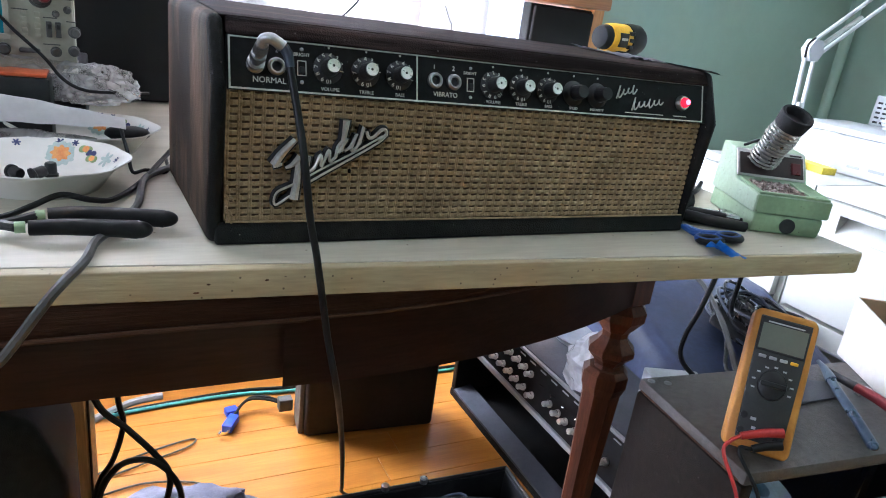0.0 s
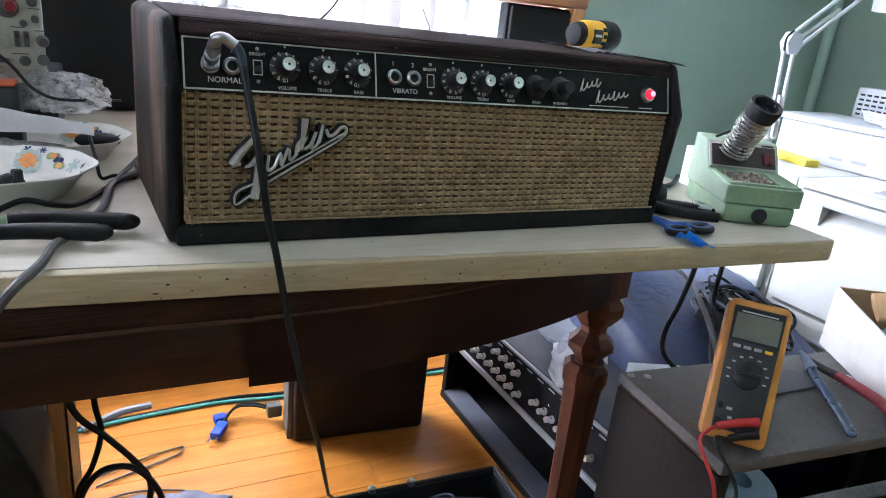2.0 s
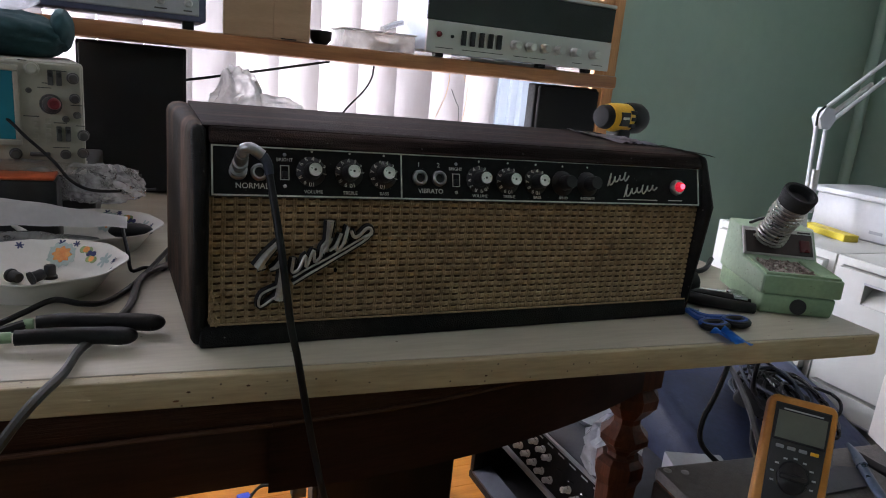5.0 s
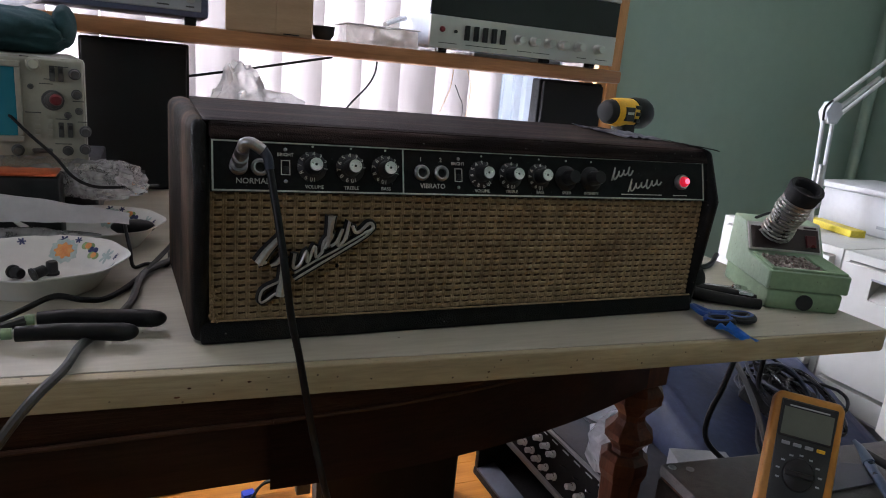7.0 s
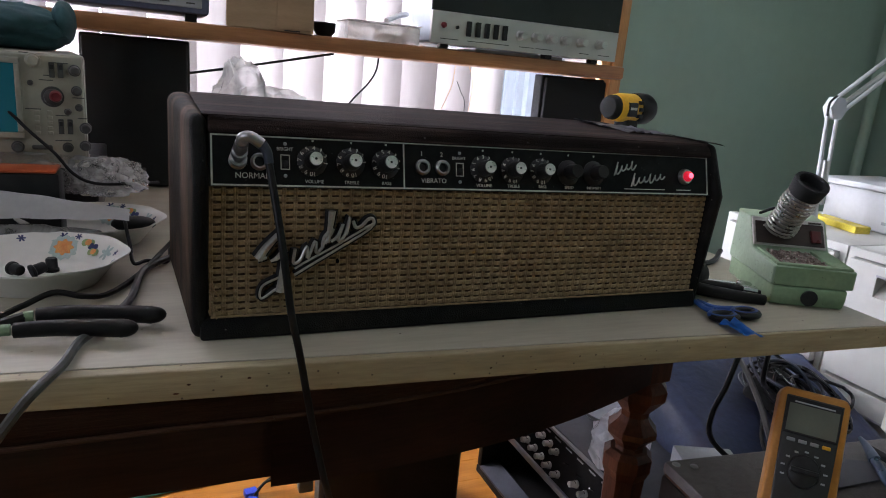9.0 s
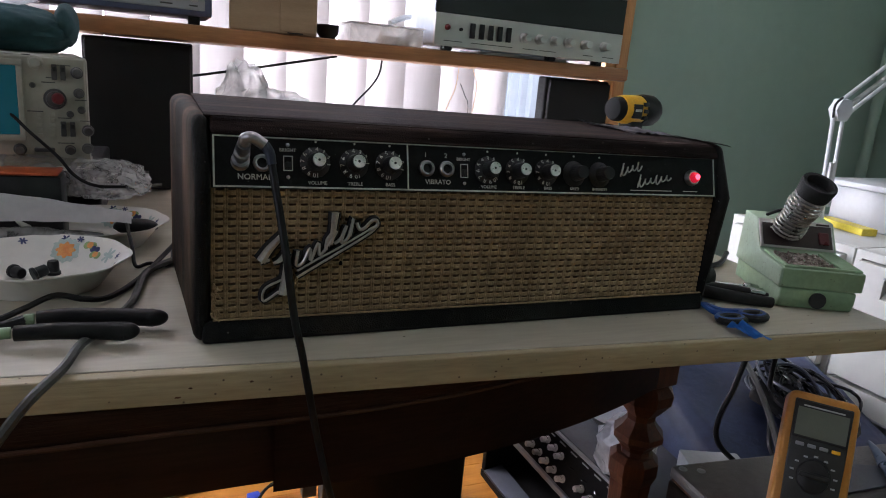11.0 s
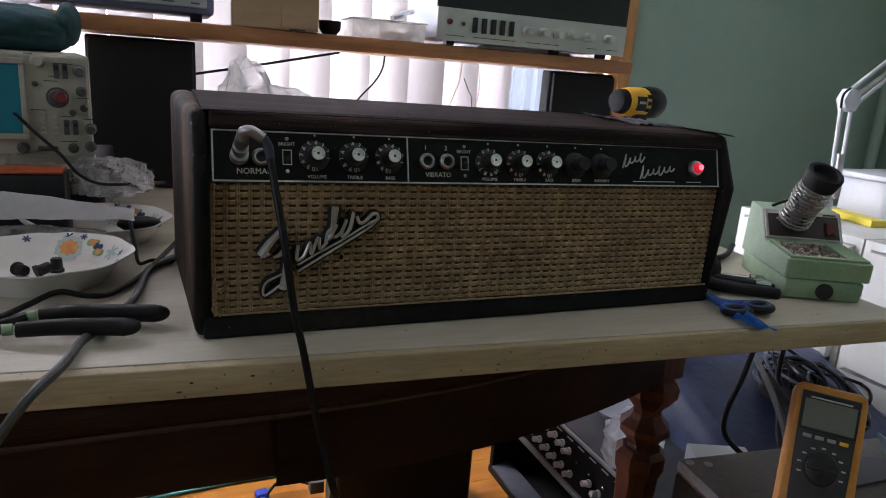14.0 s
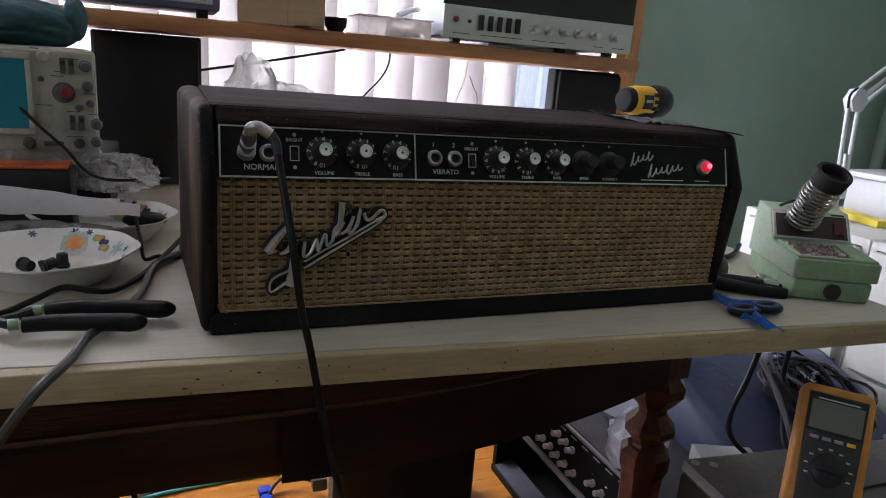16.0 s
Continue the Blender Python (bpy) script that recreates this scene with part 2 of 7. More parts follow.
LCD = mat("grey_lcd", (0.155, 0.165, 0.135), (0.14, 0.15, 0.125), 0.18, scale=20, bump=0, fine=0.03)
TOOLRED = mat("red_tool_grip", (0.21, 0.018, 0.024), (0.14, 0.012, 0.017), 0.4, scale=30, bump=0.05)
PROBERED = mat("red_probe_lead", (0.44, 0.024, 0.020), (0.34, 0.017, 0.015), 0.4, scale=30, bump=0.05)
DARKRED = mat("dark_red_switch", (0.10, 0.012, 0.014), (0.07, 0.01, 0.01), 0.3, scale=30, bump=0.02)
TOOLBLUE = mat("blue_tool_grip", (0.018, 0.085, 0.32), (0.012, 0.055, 0.23), 0.4, scale=30, bump=0.05)
STEELBLUE = mat("blued_steel", (0.07, 0.11, 0.17), (0.04, 0.065, 0.11), 0.3, 0.7, scale=40, bump=0.05)
STEEL = mat("tool_steel", (0.42, 0.42, 0.43), (0.3, 0.3, 0.31), 0.32, 1.0, scale=60, bump=0.05)
DRILLYELLOW = mat("yellow_tool_body", (0.85, 0.47, 0.02), (0.75, 0.40, 0.015), 0.4, scale=25, bump=0.06)
PAPERBOWL = mat("white_paper_bowl", (0.80, 0.78, 0.74), (0.74, 0.72, 0.68), 0.5, scale=12, bump=0.05, fine=0.03)
PRINTBLUE = mat("navy_print", (0.05, 0.06, 0.17), rough=0.5, scale=60, bump=0)
PRINTORANGE = mat("orange_print", (0.75, 0.24, 0.06), (0.8, 0.38, 0.12), rough=0.5, scale=90, bump=0)
PRINTGREY = mat("pale_blue_green_print", (0.42, 0.52, 0.50), (0.5, 0.58, 0.55), rough=0.5, scale=60, bump=0)
PRINTGREEN = mat("leaf_green_print", (0.33, 0.45, 0.20), rough=0.5, scale=60, bump=0)
SCOPEGREY = mat("beige_grey_instrument", (0.40, 0.385, 0.315), (0.33, 0.315, 0.26), 0.5, scale=15, bump=0.05, fine=0.06)
SCOPEDARK = mat("grey_instrument_knob", (0.075, 0.073, 0.07), (0.05, 0.049, 0.047), 0.45, scale=40, bump=0.05)
SCREEN = mat("teal_phosphor_glass", (0.012, 0.13, 0.17), (0.010, 0.115, 0.15), 0.1, scale=8, bump=0, fine=0.03, emit=(0.0, 0.25, 0.33), strength=0.12)
TEALCLOTH = mat("dark_teal_fabric", (0.020, 0.075, 0.085), (0.014, 0.05, 0.058), 0.8, scale=20, bump=0.4, bscale=900)
CARD = mat("brown_cardboard", (0.42, 0.28, 0.165), (0.36, 0.235, 0.135), 0.75, scale=10, bump=0.12, bscale=150, stretch=(1, 1, 5), fine=0.06)
WHITECARD = mat("white_coated_card", (0.76, 0.73, 0.69), (0.70, 0.67, 0.63), 0.55, scale=10, bump=0.05, fine=0.04)
KRAFT = mat("kraft_paper", (0.55, 0.34, 0.17), (0.47, 0.28, 0.13), 0.7, scale=16, bump=0.3, bscale=60, fine=0.06)
NAVY = mat("navy_nylon", (0.014, 0.021, 0.056), (0.030, 0.042, 0.098), 0.5, scale=9, bump=0.9, bscale=45, fine=0.2, spec=0.45)
GREYMETAL = mat("grey_painted_metal", (0.33, 0.34, 0.36), (0.27, 0.28, 0.30), 0.4, 0.2, scale=14, bump=0.05, fine=0.06)
BLUEGREY = mat("blue_grey_vinyl", (0.06, 0.064, 0.080), (0.045, 0.048, 0.06), 0.5, scale=10, bump=0.25, bscale=900, fine=0.12)
FGCASE = mat("slate_blue_case", (0.12, 0.13, 0.22), (0.10, 0.11, 0.18), 0.45, scale=20, bump=0.05)
FGPANEL = mat("pale_grey_panel", (0.42, 0.43, 0.45), (0.37, 0.38, 0.40), 0.45, scale=20, bump=0.03, fine=0.04)
SIDEBLUE = mat("blue_grey_metal_side", (0.50, 0.55, 0.62), (0.45, 0.5, 0.57), 0.45, 0.3, scale=10, bump=0.04, fine=0.04)
DARKGLASS = mat("smoked_dial_glass", (0.008, 0.008, 0.009), (0.012, 0.011, 0.011), 0.12, scale=10, bump=0, fine=0.05)
GRILLEBLACK = mat("black_speaker_cloth", (0.006, 0.006, 0.007), (0.010, 0.010, 0.011), 0.9, scale=30, bump=0.5, bscale=1500)
DARKVINYL = mat("dark_brown_vinyl", (0.016, 0.012, 0.010), (0.028, 0.020, 0.016), 0.55, scale=8, bump=0.3, bscale=500, spec=0.15)
PAPER = mat("grey_white_paper", (0.74, 0.73, 0.73), (0.66, 0.65, 0.65), 0.6, scale=14, bump=0.3, bscale=60, fine=0.05)
CLOTH = mat("grey_blue_cloth", (0.20, 0.20, 0.26), (0.14, 0.14, 0.19), 0.85, scale=20, bump=0.5, bscale=500)
TEALCABLE = mat("teal_cable", (0.10, 0.42, 0.40), (0.08, 0.35, 0.33), 0.45, scale=40, bump=0.03)
VGABLUE = mat("blue_connector", (0.02, 0.07, 0.55), (0.015, 0.05, 0.45), 0.4, scale=30, bump=0.03)
YELLOWBOX = mat("yellow_carton", (0.72, 0.58, 0.05), (0.62, 0.48, 0.035), 0.5, scale=20, bump=0.03)
BLUESTRIPE = mat("blue_edge_strip", (0.07, 0.20, 0.62), (0.06, 0.17, 0.54), 0.3, scale=20, bump=0)
ORANGEPLASTIC = mat("burnt_orange_lid", (0.50, 0.10, 0.03), (0.40, 0.075, 0.02), 0.45, scale=20, bump=0.05)
BAG = film("clear_plastic_film", (0.96, 0.96, 0.97), 0.30, 0.08)
MILKBAG = film("milky_plastic_film", (0.96, 0.96, 0.95), 0.50, 0.25)
WHITEBAG = film("white_plastic_film", (0.86, 0.87, 0.92), 0.66, 0.25)
BLUEBAG = film("bluish_plastic_film", (0.76, 0.88, 0.97), 0.50, 0.1)
BLIND = translucent("white_blind_fabric", (0.34, 0.315, 0.305), 0.6)
DRAPE = translucent("pale_blue_sheer", (0.19, 0.212, 0.235), 0.6)
CLEARTUB = film("frosted_plastic_tub", (0.72, 0.70, 0.66), 0.75, 0.35)


def specks(m, scale, share, dark):
    """Scattered dark specks of dirt over a surface."""
    n, l = m.node_tree.nodes, m.node_tree.links
    p = n["Principled BSDF"]
    tc, vo, near, pick, both, mix = (n.new("ShaderNode" + k) for k in ("TexCoord", "TexVoronoi", "MapRange", "MapRange", "Math", "Mix"))
    mix.data_type = "RGBA"
    vo.inputs["Scale"].default_value = scale
    l.new(tc.outputs["Object"], vo.inputs["Vector"])
    near.inputs["From Min"].default_value, near.inputs["From Max"].default_value = 0.10, 0.22
    near.inputs["To Min"].default_value, near.inputs["To Max"].default_value = 1.0, 0.0
    l.new(vo.outputs["Distance"], near.inputs["Value"])
    sep = n.new("ShaderNodeSeparateColor")
    l.new(vo.outputs["Color"], sep.inputs[0])
    pick.inputs["From Min"].default_value, pick.inputs["From Max"].default_value = 1 - share, 1 - share + 0.02
    l.new(sep.outputs[0], pick.inputs["Value"])
    both.operation = "MULTIPLY"
    l.new(near.outputs[0], both.inputs[0]), l.new(pick.outputs[0], both.inputs[1])
    old = p.inputs["Base Color"].links[0].from_socket
    l.new(both.outputs[0], mix.inputs["Factor"]), l.new(old, mix.inputs["A"])
    mix.inputs["B"].default_value = (*dark, 1)
    l.new(mix.outputs["Result"], p.inputs["Base Color"])


specks(BOARD, 130, 0.04, (0.12, 0.09, 0.06))
specks(BOARDEDGE, 160, 0.16, (0.10, 0.07, 0.045))
specks(BLACKTOLEX, 210, 0.06, (0.12, 0.11, 0.10))
specks(TOPTOLEX, 240, 0.10, (0.13, 0.115, 0.11))
specks(SIDETOLEX, 190, 0.08, (0.14, 0.12, 0.10))
specks(PANELBLACK, 320, 0.05, (0.07, 0.07, 0.07))
specks(STATIONGREEN, 220, 0.07, (0.10, 0.10, 0.07))
specks(STATIONLIT, 220, 0.07, (0.16, 0.17, 0.13))
specks(BROWNTOLEX, 150, 0.03, (0.09, 0.075, 0.065))
specks(WHITEPAINT, 60, 0.02, (0.35, 0.33, 0.28))
PANE = glass("window_glass")


# ---- building helpers ----
def B():
    return bmesh.new()


def thing(name, label, category, m=None, group="", kind=""):
    ob = new(name)
    ob.empty_display_size = 0.05
    ob.matrix_world = m or Matrix()
    return tagged(ob, label, category, group, kind)


def part(name, bm, material, parent=None, label="", smooth=False):
    bmesh.ops.recalc_face_normals(bm, faces=bm.faces)
    me = bpy.data.meshes.new(name)
    for f in bm.faces:
        f.smooth = smooth
    bm.to_mesh(me)
    bm.free()
    if smooth:
        me.set_sharp_from_angle(angle=radians(42))
    me.materials.append(material)
    ob = new(name, me)
    ob.parent = parent
    return tagged(ob, label)


def piece(name, me, parent, m):
    ob = new(name, me)
    ob.parent = parent
    ob.matrix_basis = m
    return ob


def box(bm, x0, x1, y0, y1, z0, z1, bev=0.0, seg=2, m=None):
    vs = bmesh.ops.create_cube(bm, size=1)["verts"]
    for v in vs:
        v.co = Vector((x0 + (v.co.x + 0.5) * (x1 - x0), y0 + (v.co.y + 0.5) * (y1 - y0), z0 + (v.co.z + 0.5) * (z1 - z0)))
        if m:
            v.co = m @ v.co
    if bev:
        es = list({e for v in vs for e in v.link_edges})
        bmesh.ops.bevel(bm, geom=es, offset=bev, segments=seg, profile=0.5, affect="EDGES", clamp_overlap=True)
    return bm


def lathe(bm, prof, seg=24, m=None, turn=0.0):
    """Turns a profile of (radius, height) about z, with closed ends."""
    m = m or Matrix()
    rings = []
    for r, z in prof:
        rings.append([bm.verts.new(m @ Vector((r * math.cos(turn + 2 * math.pi * i / seg), r * math.sin(turn + 2 * math.pi * i / seg), z))) for i in range(seg)])
    for a, b in zip(rings, rings[1:]):
        for i in range(seg):
            bm.faces.new((a[i], a[(i + 1) % seg], b[(i + 1) % seg], b[i]))
    bm.faces.new(rings[0][::-1])
    bm.faces.new(rings[-1])
    return bm


def bowlform(bm, prof, seg, m=None):
    """A turned open vessel: the profile runs down the inside and up the outside."""
    m = m or Matrix()
    rings = [[bm.verts.new(m @ Vector((r * math.cos(2 * math.pi * i / seg), r * math.sin(2 * math.pi * i / seg), z))) for i in range(seg)] for r, z in prof]
    for a, b in zip(rings, rings[1:] + rings[:1]):
        for i in range(seg):
            bm.faces.new((a[i], a[(i + 1) % seg], b[(i + 1) % seg], b[i]))
    return bm


def prism(bm, poly, d0, d1, axis="x", bev=0.0, m=None):
    """A polygon in the plane across an axis, drawn out along it from d0 to d1."""
    def place(a, b, d):
        v = {"x": (d, a, b), "y": (a, d, b), "z": (a, b, d)}[axis]
        return (m @ Vector(v)) if m else Vector(v)
    lo = [bm.verts.new(place(a, b, d0)) for a, b in poly]
    hi = [bm.verts.new(place(a, b, d1)) for a, b in poly]
    fs = [bm.faces.new(lo), bm.faces.new(hi[::-1])]
    k = len(poly)
    for i in range(k):
        fs.append(bm.faces.new((lo[i], hi[i], hi[(i + 1) % k], lo[(i + 1) % k])))
    if bev:
        bmesh.ops.recalc_face_normals(bm, faces=fs)
        es = list({e for f in fs for e in f.edges})
        bmesh.ops.bevel(bm, geom=es, offset=bev, segments=3, profile=0.5, affect="EDGES", clamp_overlap=True)
    return bm


def spline(pts, steps=8):
    """A smooth line through the points."""
    pts = [Vector(p) for p in pts]
    ext = [pts[0] * 2 - pts[1]] + pts + [pts[-1] * 2 - pts[-2]]
    out = []
    for i in range(1, len(ext) - 2):
        p0, p1, p2, p3 = ext[i - 1:i + 3]
        for s in range(steps):
            t = s / steps
            out.append(0.5 * (2 * p1 + (p2 - p0) * t + (2 * p0 - 5 * p1 + 4 * p2 - p3) * t * t + (3 * p1 - p0 - 3 * p2 + p3) * t ** 3))
    return out + [pts[-1]]


def tube(bm, pts, r, seg=8, steps=8, flat=1.0):
    """A round cable or rod along a smooth line; r is one radius or one for each end."""
    line = spline(pts, steps) if steps else [Vector(p) for p in pts]
    r0, r1 = r if isinstance(r, tuple) else (r, r)
    side = None
    rings = []
    for i, p in enumerate(line):
        d = (line[min(i + 1, len(line) - 1)] - line[max(i - 1, 0)]).normalized()
        if side is None:
            side = d.orthogonal().normalized()
        side = (side - d * side.dot(d)).normalized()
        up = d.cross(side)
        rr = r0 + (r1 - r0) * i / max(1, len(line) - 1)
        rings.append([bm.verts.new(p + rr * (side * math.cos(2 * math.pi * k / seg) + flat * up * math.sin(2 * math.pi * k / seg))) for k in range(seg)])
    for a, b in zip(rings, rings[1:]):
        for k in range(seg):
            bm.faces.new((a[k], a[(k + 1) % seg], b[(k + 1) % seg], b[k]))
    bm.faces.new(rings[0][::-1])
    bm.faces.new(rings[-1])
    return bm


def lump(bm, centre, size, rough, seed, level=4, floor=None, freq=3.0, ridge=0.0):
    """A crumpled or sagging soft form."""
    vs = bmesh.ops.create_icosphere(bm, subdivisions=level, radius=1)["verts"]
    off = Vector((seed * 7.3, seed * 3.1, seed * 5.7))
    for v in vs:
        n = v.co.normalized()
        k = 1 + rough * noise.fractal(n * freq + off, 1.0, 2.0, 4)
        if ridge:
            k += ridge * (0.5 - abs(noise.noise(n * freq * 2.2 + off))) * 2
        c = n * k
        v.co = Vector((centre[0] + c.x * size[0], centre[1] + c.y * size[1], centre[2] + c.z * size[2]))
        if floor is not None and v.co.z < floor:
            v.co.z = floor + 0.02 * (v.co.z - floor)
    return bm


def sheet(bm, nx, ny, f, thick=0.0):
    """A bent sheet: f(u, v) gives its place."""
    g = [[bm.verts.new(f(i / nx, j / ny)) for j in range(ny + 1)] for i in range(nx + 1)]
    fs = [bm.faces.new((g[i][j], g[i + 1][j], g[i + 1][j + 1], g[i][j + 1])) for i in range(nx) for j in range(ny)]
    if thick:
        bmesh.ops.solidify(bm, geom=fs, thickness=thick)
    return bm


def letters(bm, text, size, m, align="CENTER", depth=0.0003):
    """Adds raised writing, x along the line and y up it, at the pose m."""
    cu = bpy.data.curves.new("writing", "FONT")
    cu.body, cu.size, cu.align_x, cu.align_y, cu.extrude, cu.resolution_u = text, size, align, "CENTER", depth, 3
    ob = bpy.data.objects.new("writing", cu)
    scene.collection.objects.link(ob)
    me = bpy.data.meshes.new_from_object(ob.evaluated_get(bpy.context.evaluated_depsgraph_get()))
    me.transform(m)
    bm.from_mesh(me)
    bpy.data.objects.remove(ob), bpy.data.curves.remove(cu), bpy.data.meshes.remove(me)
    return bm

# ---- the room ----
EAST, WEST, NORTH, SOUTH, HIGH = 2.5, -1.9, 1.15, -2.4, 2.5
WX0, WX1, WZ0, WZ1 = -1.20, 1.255, 0.30, 2.2


def wall(name, boxes, label):
    bm = B()
    for b in boxes:
        box(bm, *b)
    return tagged(part(name, bm, GREEN, None), label, "wall", kind="structure")


wall("wall_north", [(WEST - 0.12, WX0, NORTH, NORTH + 0.12, 0, HIGH), (WX1, EAST + 0.12, NORTH, NORTH + 0.12, 0, HIGH),
                    (WX0, WX1, NORTH, NORTH + 0.12, WZ1, HIGH), (WX0, WX1, NORTH, NORTH + 0.12, 0, WZ0)], "sage green painted wall with a wide blind-covered window")
wall("wall_east", [(EAST, EAST + 0.12, SOUTH, NORTH, 0, HIGH)], "sage green painted wall behind the filing cabinets")
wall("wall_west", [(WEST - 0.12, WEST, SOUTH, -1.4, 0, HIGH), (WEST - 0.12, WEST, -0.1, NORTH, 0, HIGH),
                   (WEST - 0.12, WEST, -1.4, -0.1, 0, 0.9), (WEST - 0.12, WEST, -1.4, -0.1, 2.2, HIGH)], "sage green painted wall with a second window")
wall("wall_south", [(WEST - 0.12, EAST + 0.12, SOUTH - 0.12, SOUTH, 0, HIGH)], "plain sage green painted wall closing the room")
bm = B()
box(bm, WEST - 0.12, EAST + 0.12, SOUTH - 0.12, NORTH + 0.12, HIGH, HIGH + 0.1)
tagged(part("ceiling", bm, CEIL), "plain white painted ceiling", "ceiling", kind="structure")
bm = B()
box(bm, WEST - 0.12, EAST + 0.12, SOUTH - 0.12, NORTH + 0.12, -0.12, -0.02)
floor = tagged(part("floor", bm, PINE), "orange varnished pine plank floor", "floor", kind="structure")

# window casing and panes
window = thing("window_1", "honey-coloured wooden window frame behind the blinds", "window", kind="structure")
for x0, x1, z0, z1 in ((WX1 - 0.045, WX1 + 0.035, WZ0 - 0.05, WZ1 + 0.07), (WX0 - 0.035, WX0 + 0.045, WZ0 - 0.05, WZ1 + 0.07)):
    bm = B()
    box(bm, x0, x1, NORTH - 0.022, NORTH + 0.1, z0, z1, 0.005)
    part("window_frame", bm, CASING, window, smooth=True)
    bm = B()
    box(bm, (x0 + x1) / 2 - 0.008, (x0 + x1) / 2 + 0.03, NORTH - 0.032, NORTH - 0.021, z0, z1, 0.004)
    part("window_frame", bm, CASING, window, smooth=True)
bm = B()
box(bm, WX0 + 0.045, WX1 - 0.045, NORTH - 0.02, NORTH + 0.1, WZ1 - 0.02, WZ1 + 0.07, 0.005)
part("window_frame", bm, CASING, window, smooth=True)
bm = B()
box(bm, WX0 + 0.045, WX1 - 0.045, NORTH - 0.02, NORTH + 0.1, WZ0 - 0.05, WZ0 + 0.02, 0.005)
part("window_sill", bm, CASING, window, smooth=True)
for x0, x1 in ((WX0 + 0.046, 0.0), (0.04, WX1 - 0.046)):
    bm = B()
    box(bm, x0, x1, NORTH + 0.09, NORTH + 0.094, WZ0 + 0.021, WZ1 - 0.021)
    part("pane", bm, PANE, window).visible_shadow = False
bm = B()
box(bm, 0.001, 0.039, NORTH + 0.07, NORTH + 0.1, WZ0 + 0.021, WZ1 - 0.021, 0.004)
part("window_frame", bm, CASING, window)

# vertical blinds
blinds = thing("vertical_blinds", "white vertical fabric blinds glowing with daylight", "blinds")
bm = B()
box(bm, -1.15, 1.20, NORTH - 0.04, NORTH + 0.0, WZ1 - 0.07, WZ1 - 0.03, 0.004)
part("headrail", bm, WHITEPLASTIC, blinds)
slat_bm = B()
sheet(slat_bm, 6, 8, lambda u, v: Vector(((u - 0.5) * 0.132, 0.010 * math.sin(math.pi * u), 0.31 + v * (WZ1 - 0.385))), 0.0008)
slat = part("slat", slat_bm, BLIND, blinds, smooth=True)
slat.matrix_basis = pose(-1.176 + 0.0995, NORTH - 0.02, 0, 0, 0, -40)
random.seed(4)
for i in range(2, 24):
    x = -1.176 + i * 0.0995
    if 0.86 < x < 1.05:
        continue
    piece("slat", slat.data, blinds, pose(x, NORTH - 0.02, 0, 0, 0, -40 + random.uniform(-6, 6)))
# a sheer strip hanging in front of the window by the second loudspeaker
bm = B()
sheet(bm, 30, 12, lambda u, v: Vector((0.862 + u * 0.213, NORTH - 0.03 + 0.006 * math.sin(u * 40 + v * 2), 0.31 + v * 1.81)), 0.0008)
tagged(part("sheer_curtain", bm, DRAPE, smooth=True), "pale blue sheer curtain strip hanging beside the blinds", "curtain")

# corner pipe and baseboards
bm = B()
lathe(bm, [(0.019, 0.0), (0.019, HIGH)], 20, pose(2.395, 1.10, 0))
tagged(part("corner_pipe", bm, GREEN, smooth=True), "green painted pipe rising in the room corner", "pipe", kind="structure")
bm = B()
box(bm, WEST, EAST, NORTH - 0.014, NORTH, 0, 0.11, 0.003)
tagged(part("baseboard", bm, CASING), "honey wooden baseboard along the wall", "baseboard", kind="structure")

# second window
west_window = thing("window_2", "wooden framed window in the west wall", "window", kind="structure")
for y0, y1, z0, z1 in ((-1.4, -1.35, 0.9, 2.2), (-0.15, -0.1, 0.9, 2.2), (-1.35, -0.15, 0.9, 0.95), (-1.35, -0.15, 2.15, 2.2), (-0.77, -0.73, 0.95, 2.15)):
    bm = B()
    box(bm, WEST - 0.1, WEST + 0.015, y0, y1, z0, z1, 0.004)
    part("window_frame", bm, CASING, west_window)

# ---- the bench board ----
EDGE = lambda x: -0.058 - 0.062 * x
bench = thing("bench_board", "cream painted thick wooden board with rounded worn edges", "worktop", pose(0, 0, 0.732))
SEAM = lambda x: -0.0453 - 0.0735 * x
bm = B()
prism(bm, [(-0.9, SEAM(-0.9) + 0.0012), (0.826, SEAM(0.826) + 0.0012), (0.882, 0.905), (-0.9, 0.905)], 0.0015, 0.028, "z", 0.0008)
part("board", bm, BOARD, bench, smooth=True)
bm = B()
prism(bm, [(-0.9, EDGE(-0.9)), (0.817, EDGE(0.817)), (0.826, SEAM(0.826)), (-0.9, SEAM(-0.9))], 0.0, 0.0278, "z", 0.0026)
part("board_edge", bm, BOARDEDGE, bench, "bare scuffed wooden nosing along the front", smooth=True)
bm = B()
prism(bm, [(-0.9, SEAM(-0.9) - 0.0006), (0.815, SEAM(0.815) - 0.0006), (0.815, SEAM(0.815) + 0.0016), (-0.9, SEAM(-0.9) + 0.0016)], 0.004, 0.0268, "z")
part("paint_seam", bm, MAHOGLEG, bench, "dark glue line behind the nosing")
random.seed(21)
for k in range(9):
    x = random.uniform(-0.16, 0.80)
    bm = B()
    r = random.uniform(0.0004, 0.0011)
    lump(bm, (x, EDGE(x), random.uniform(0.005, 0.020)), (r * random.uniform(1, 3), 0.0004, r), 0.3, k, 2)
    part("dent", bm, WORN, bench)

# ---- the old table under it ----
table = thing("antique_table", "dark mahogany antique table with curved apron and turned legs", "table")


def apron_line(s):
    """The apron's front in plan, from its step to the leg."""
    return Vector((0.070 + 0.556 * s, -0.045 + 0.122 * s ** 2.1))


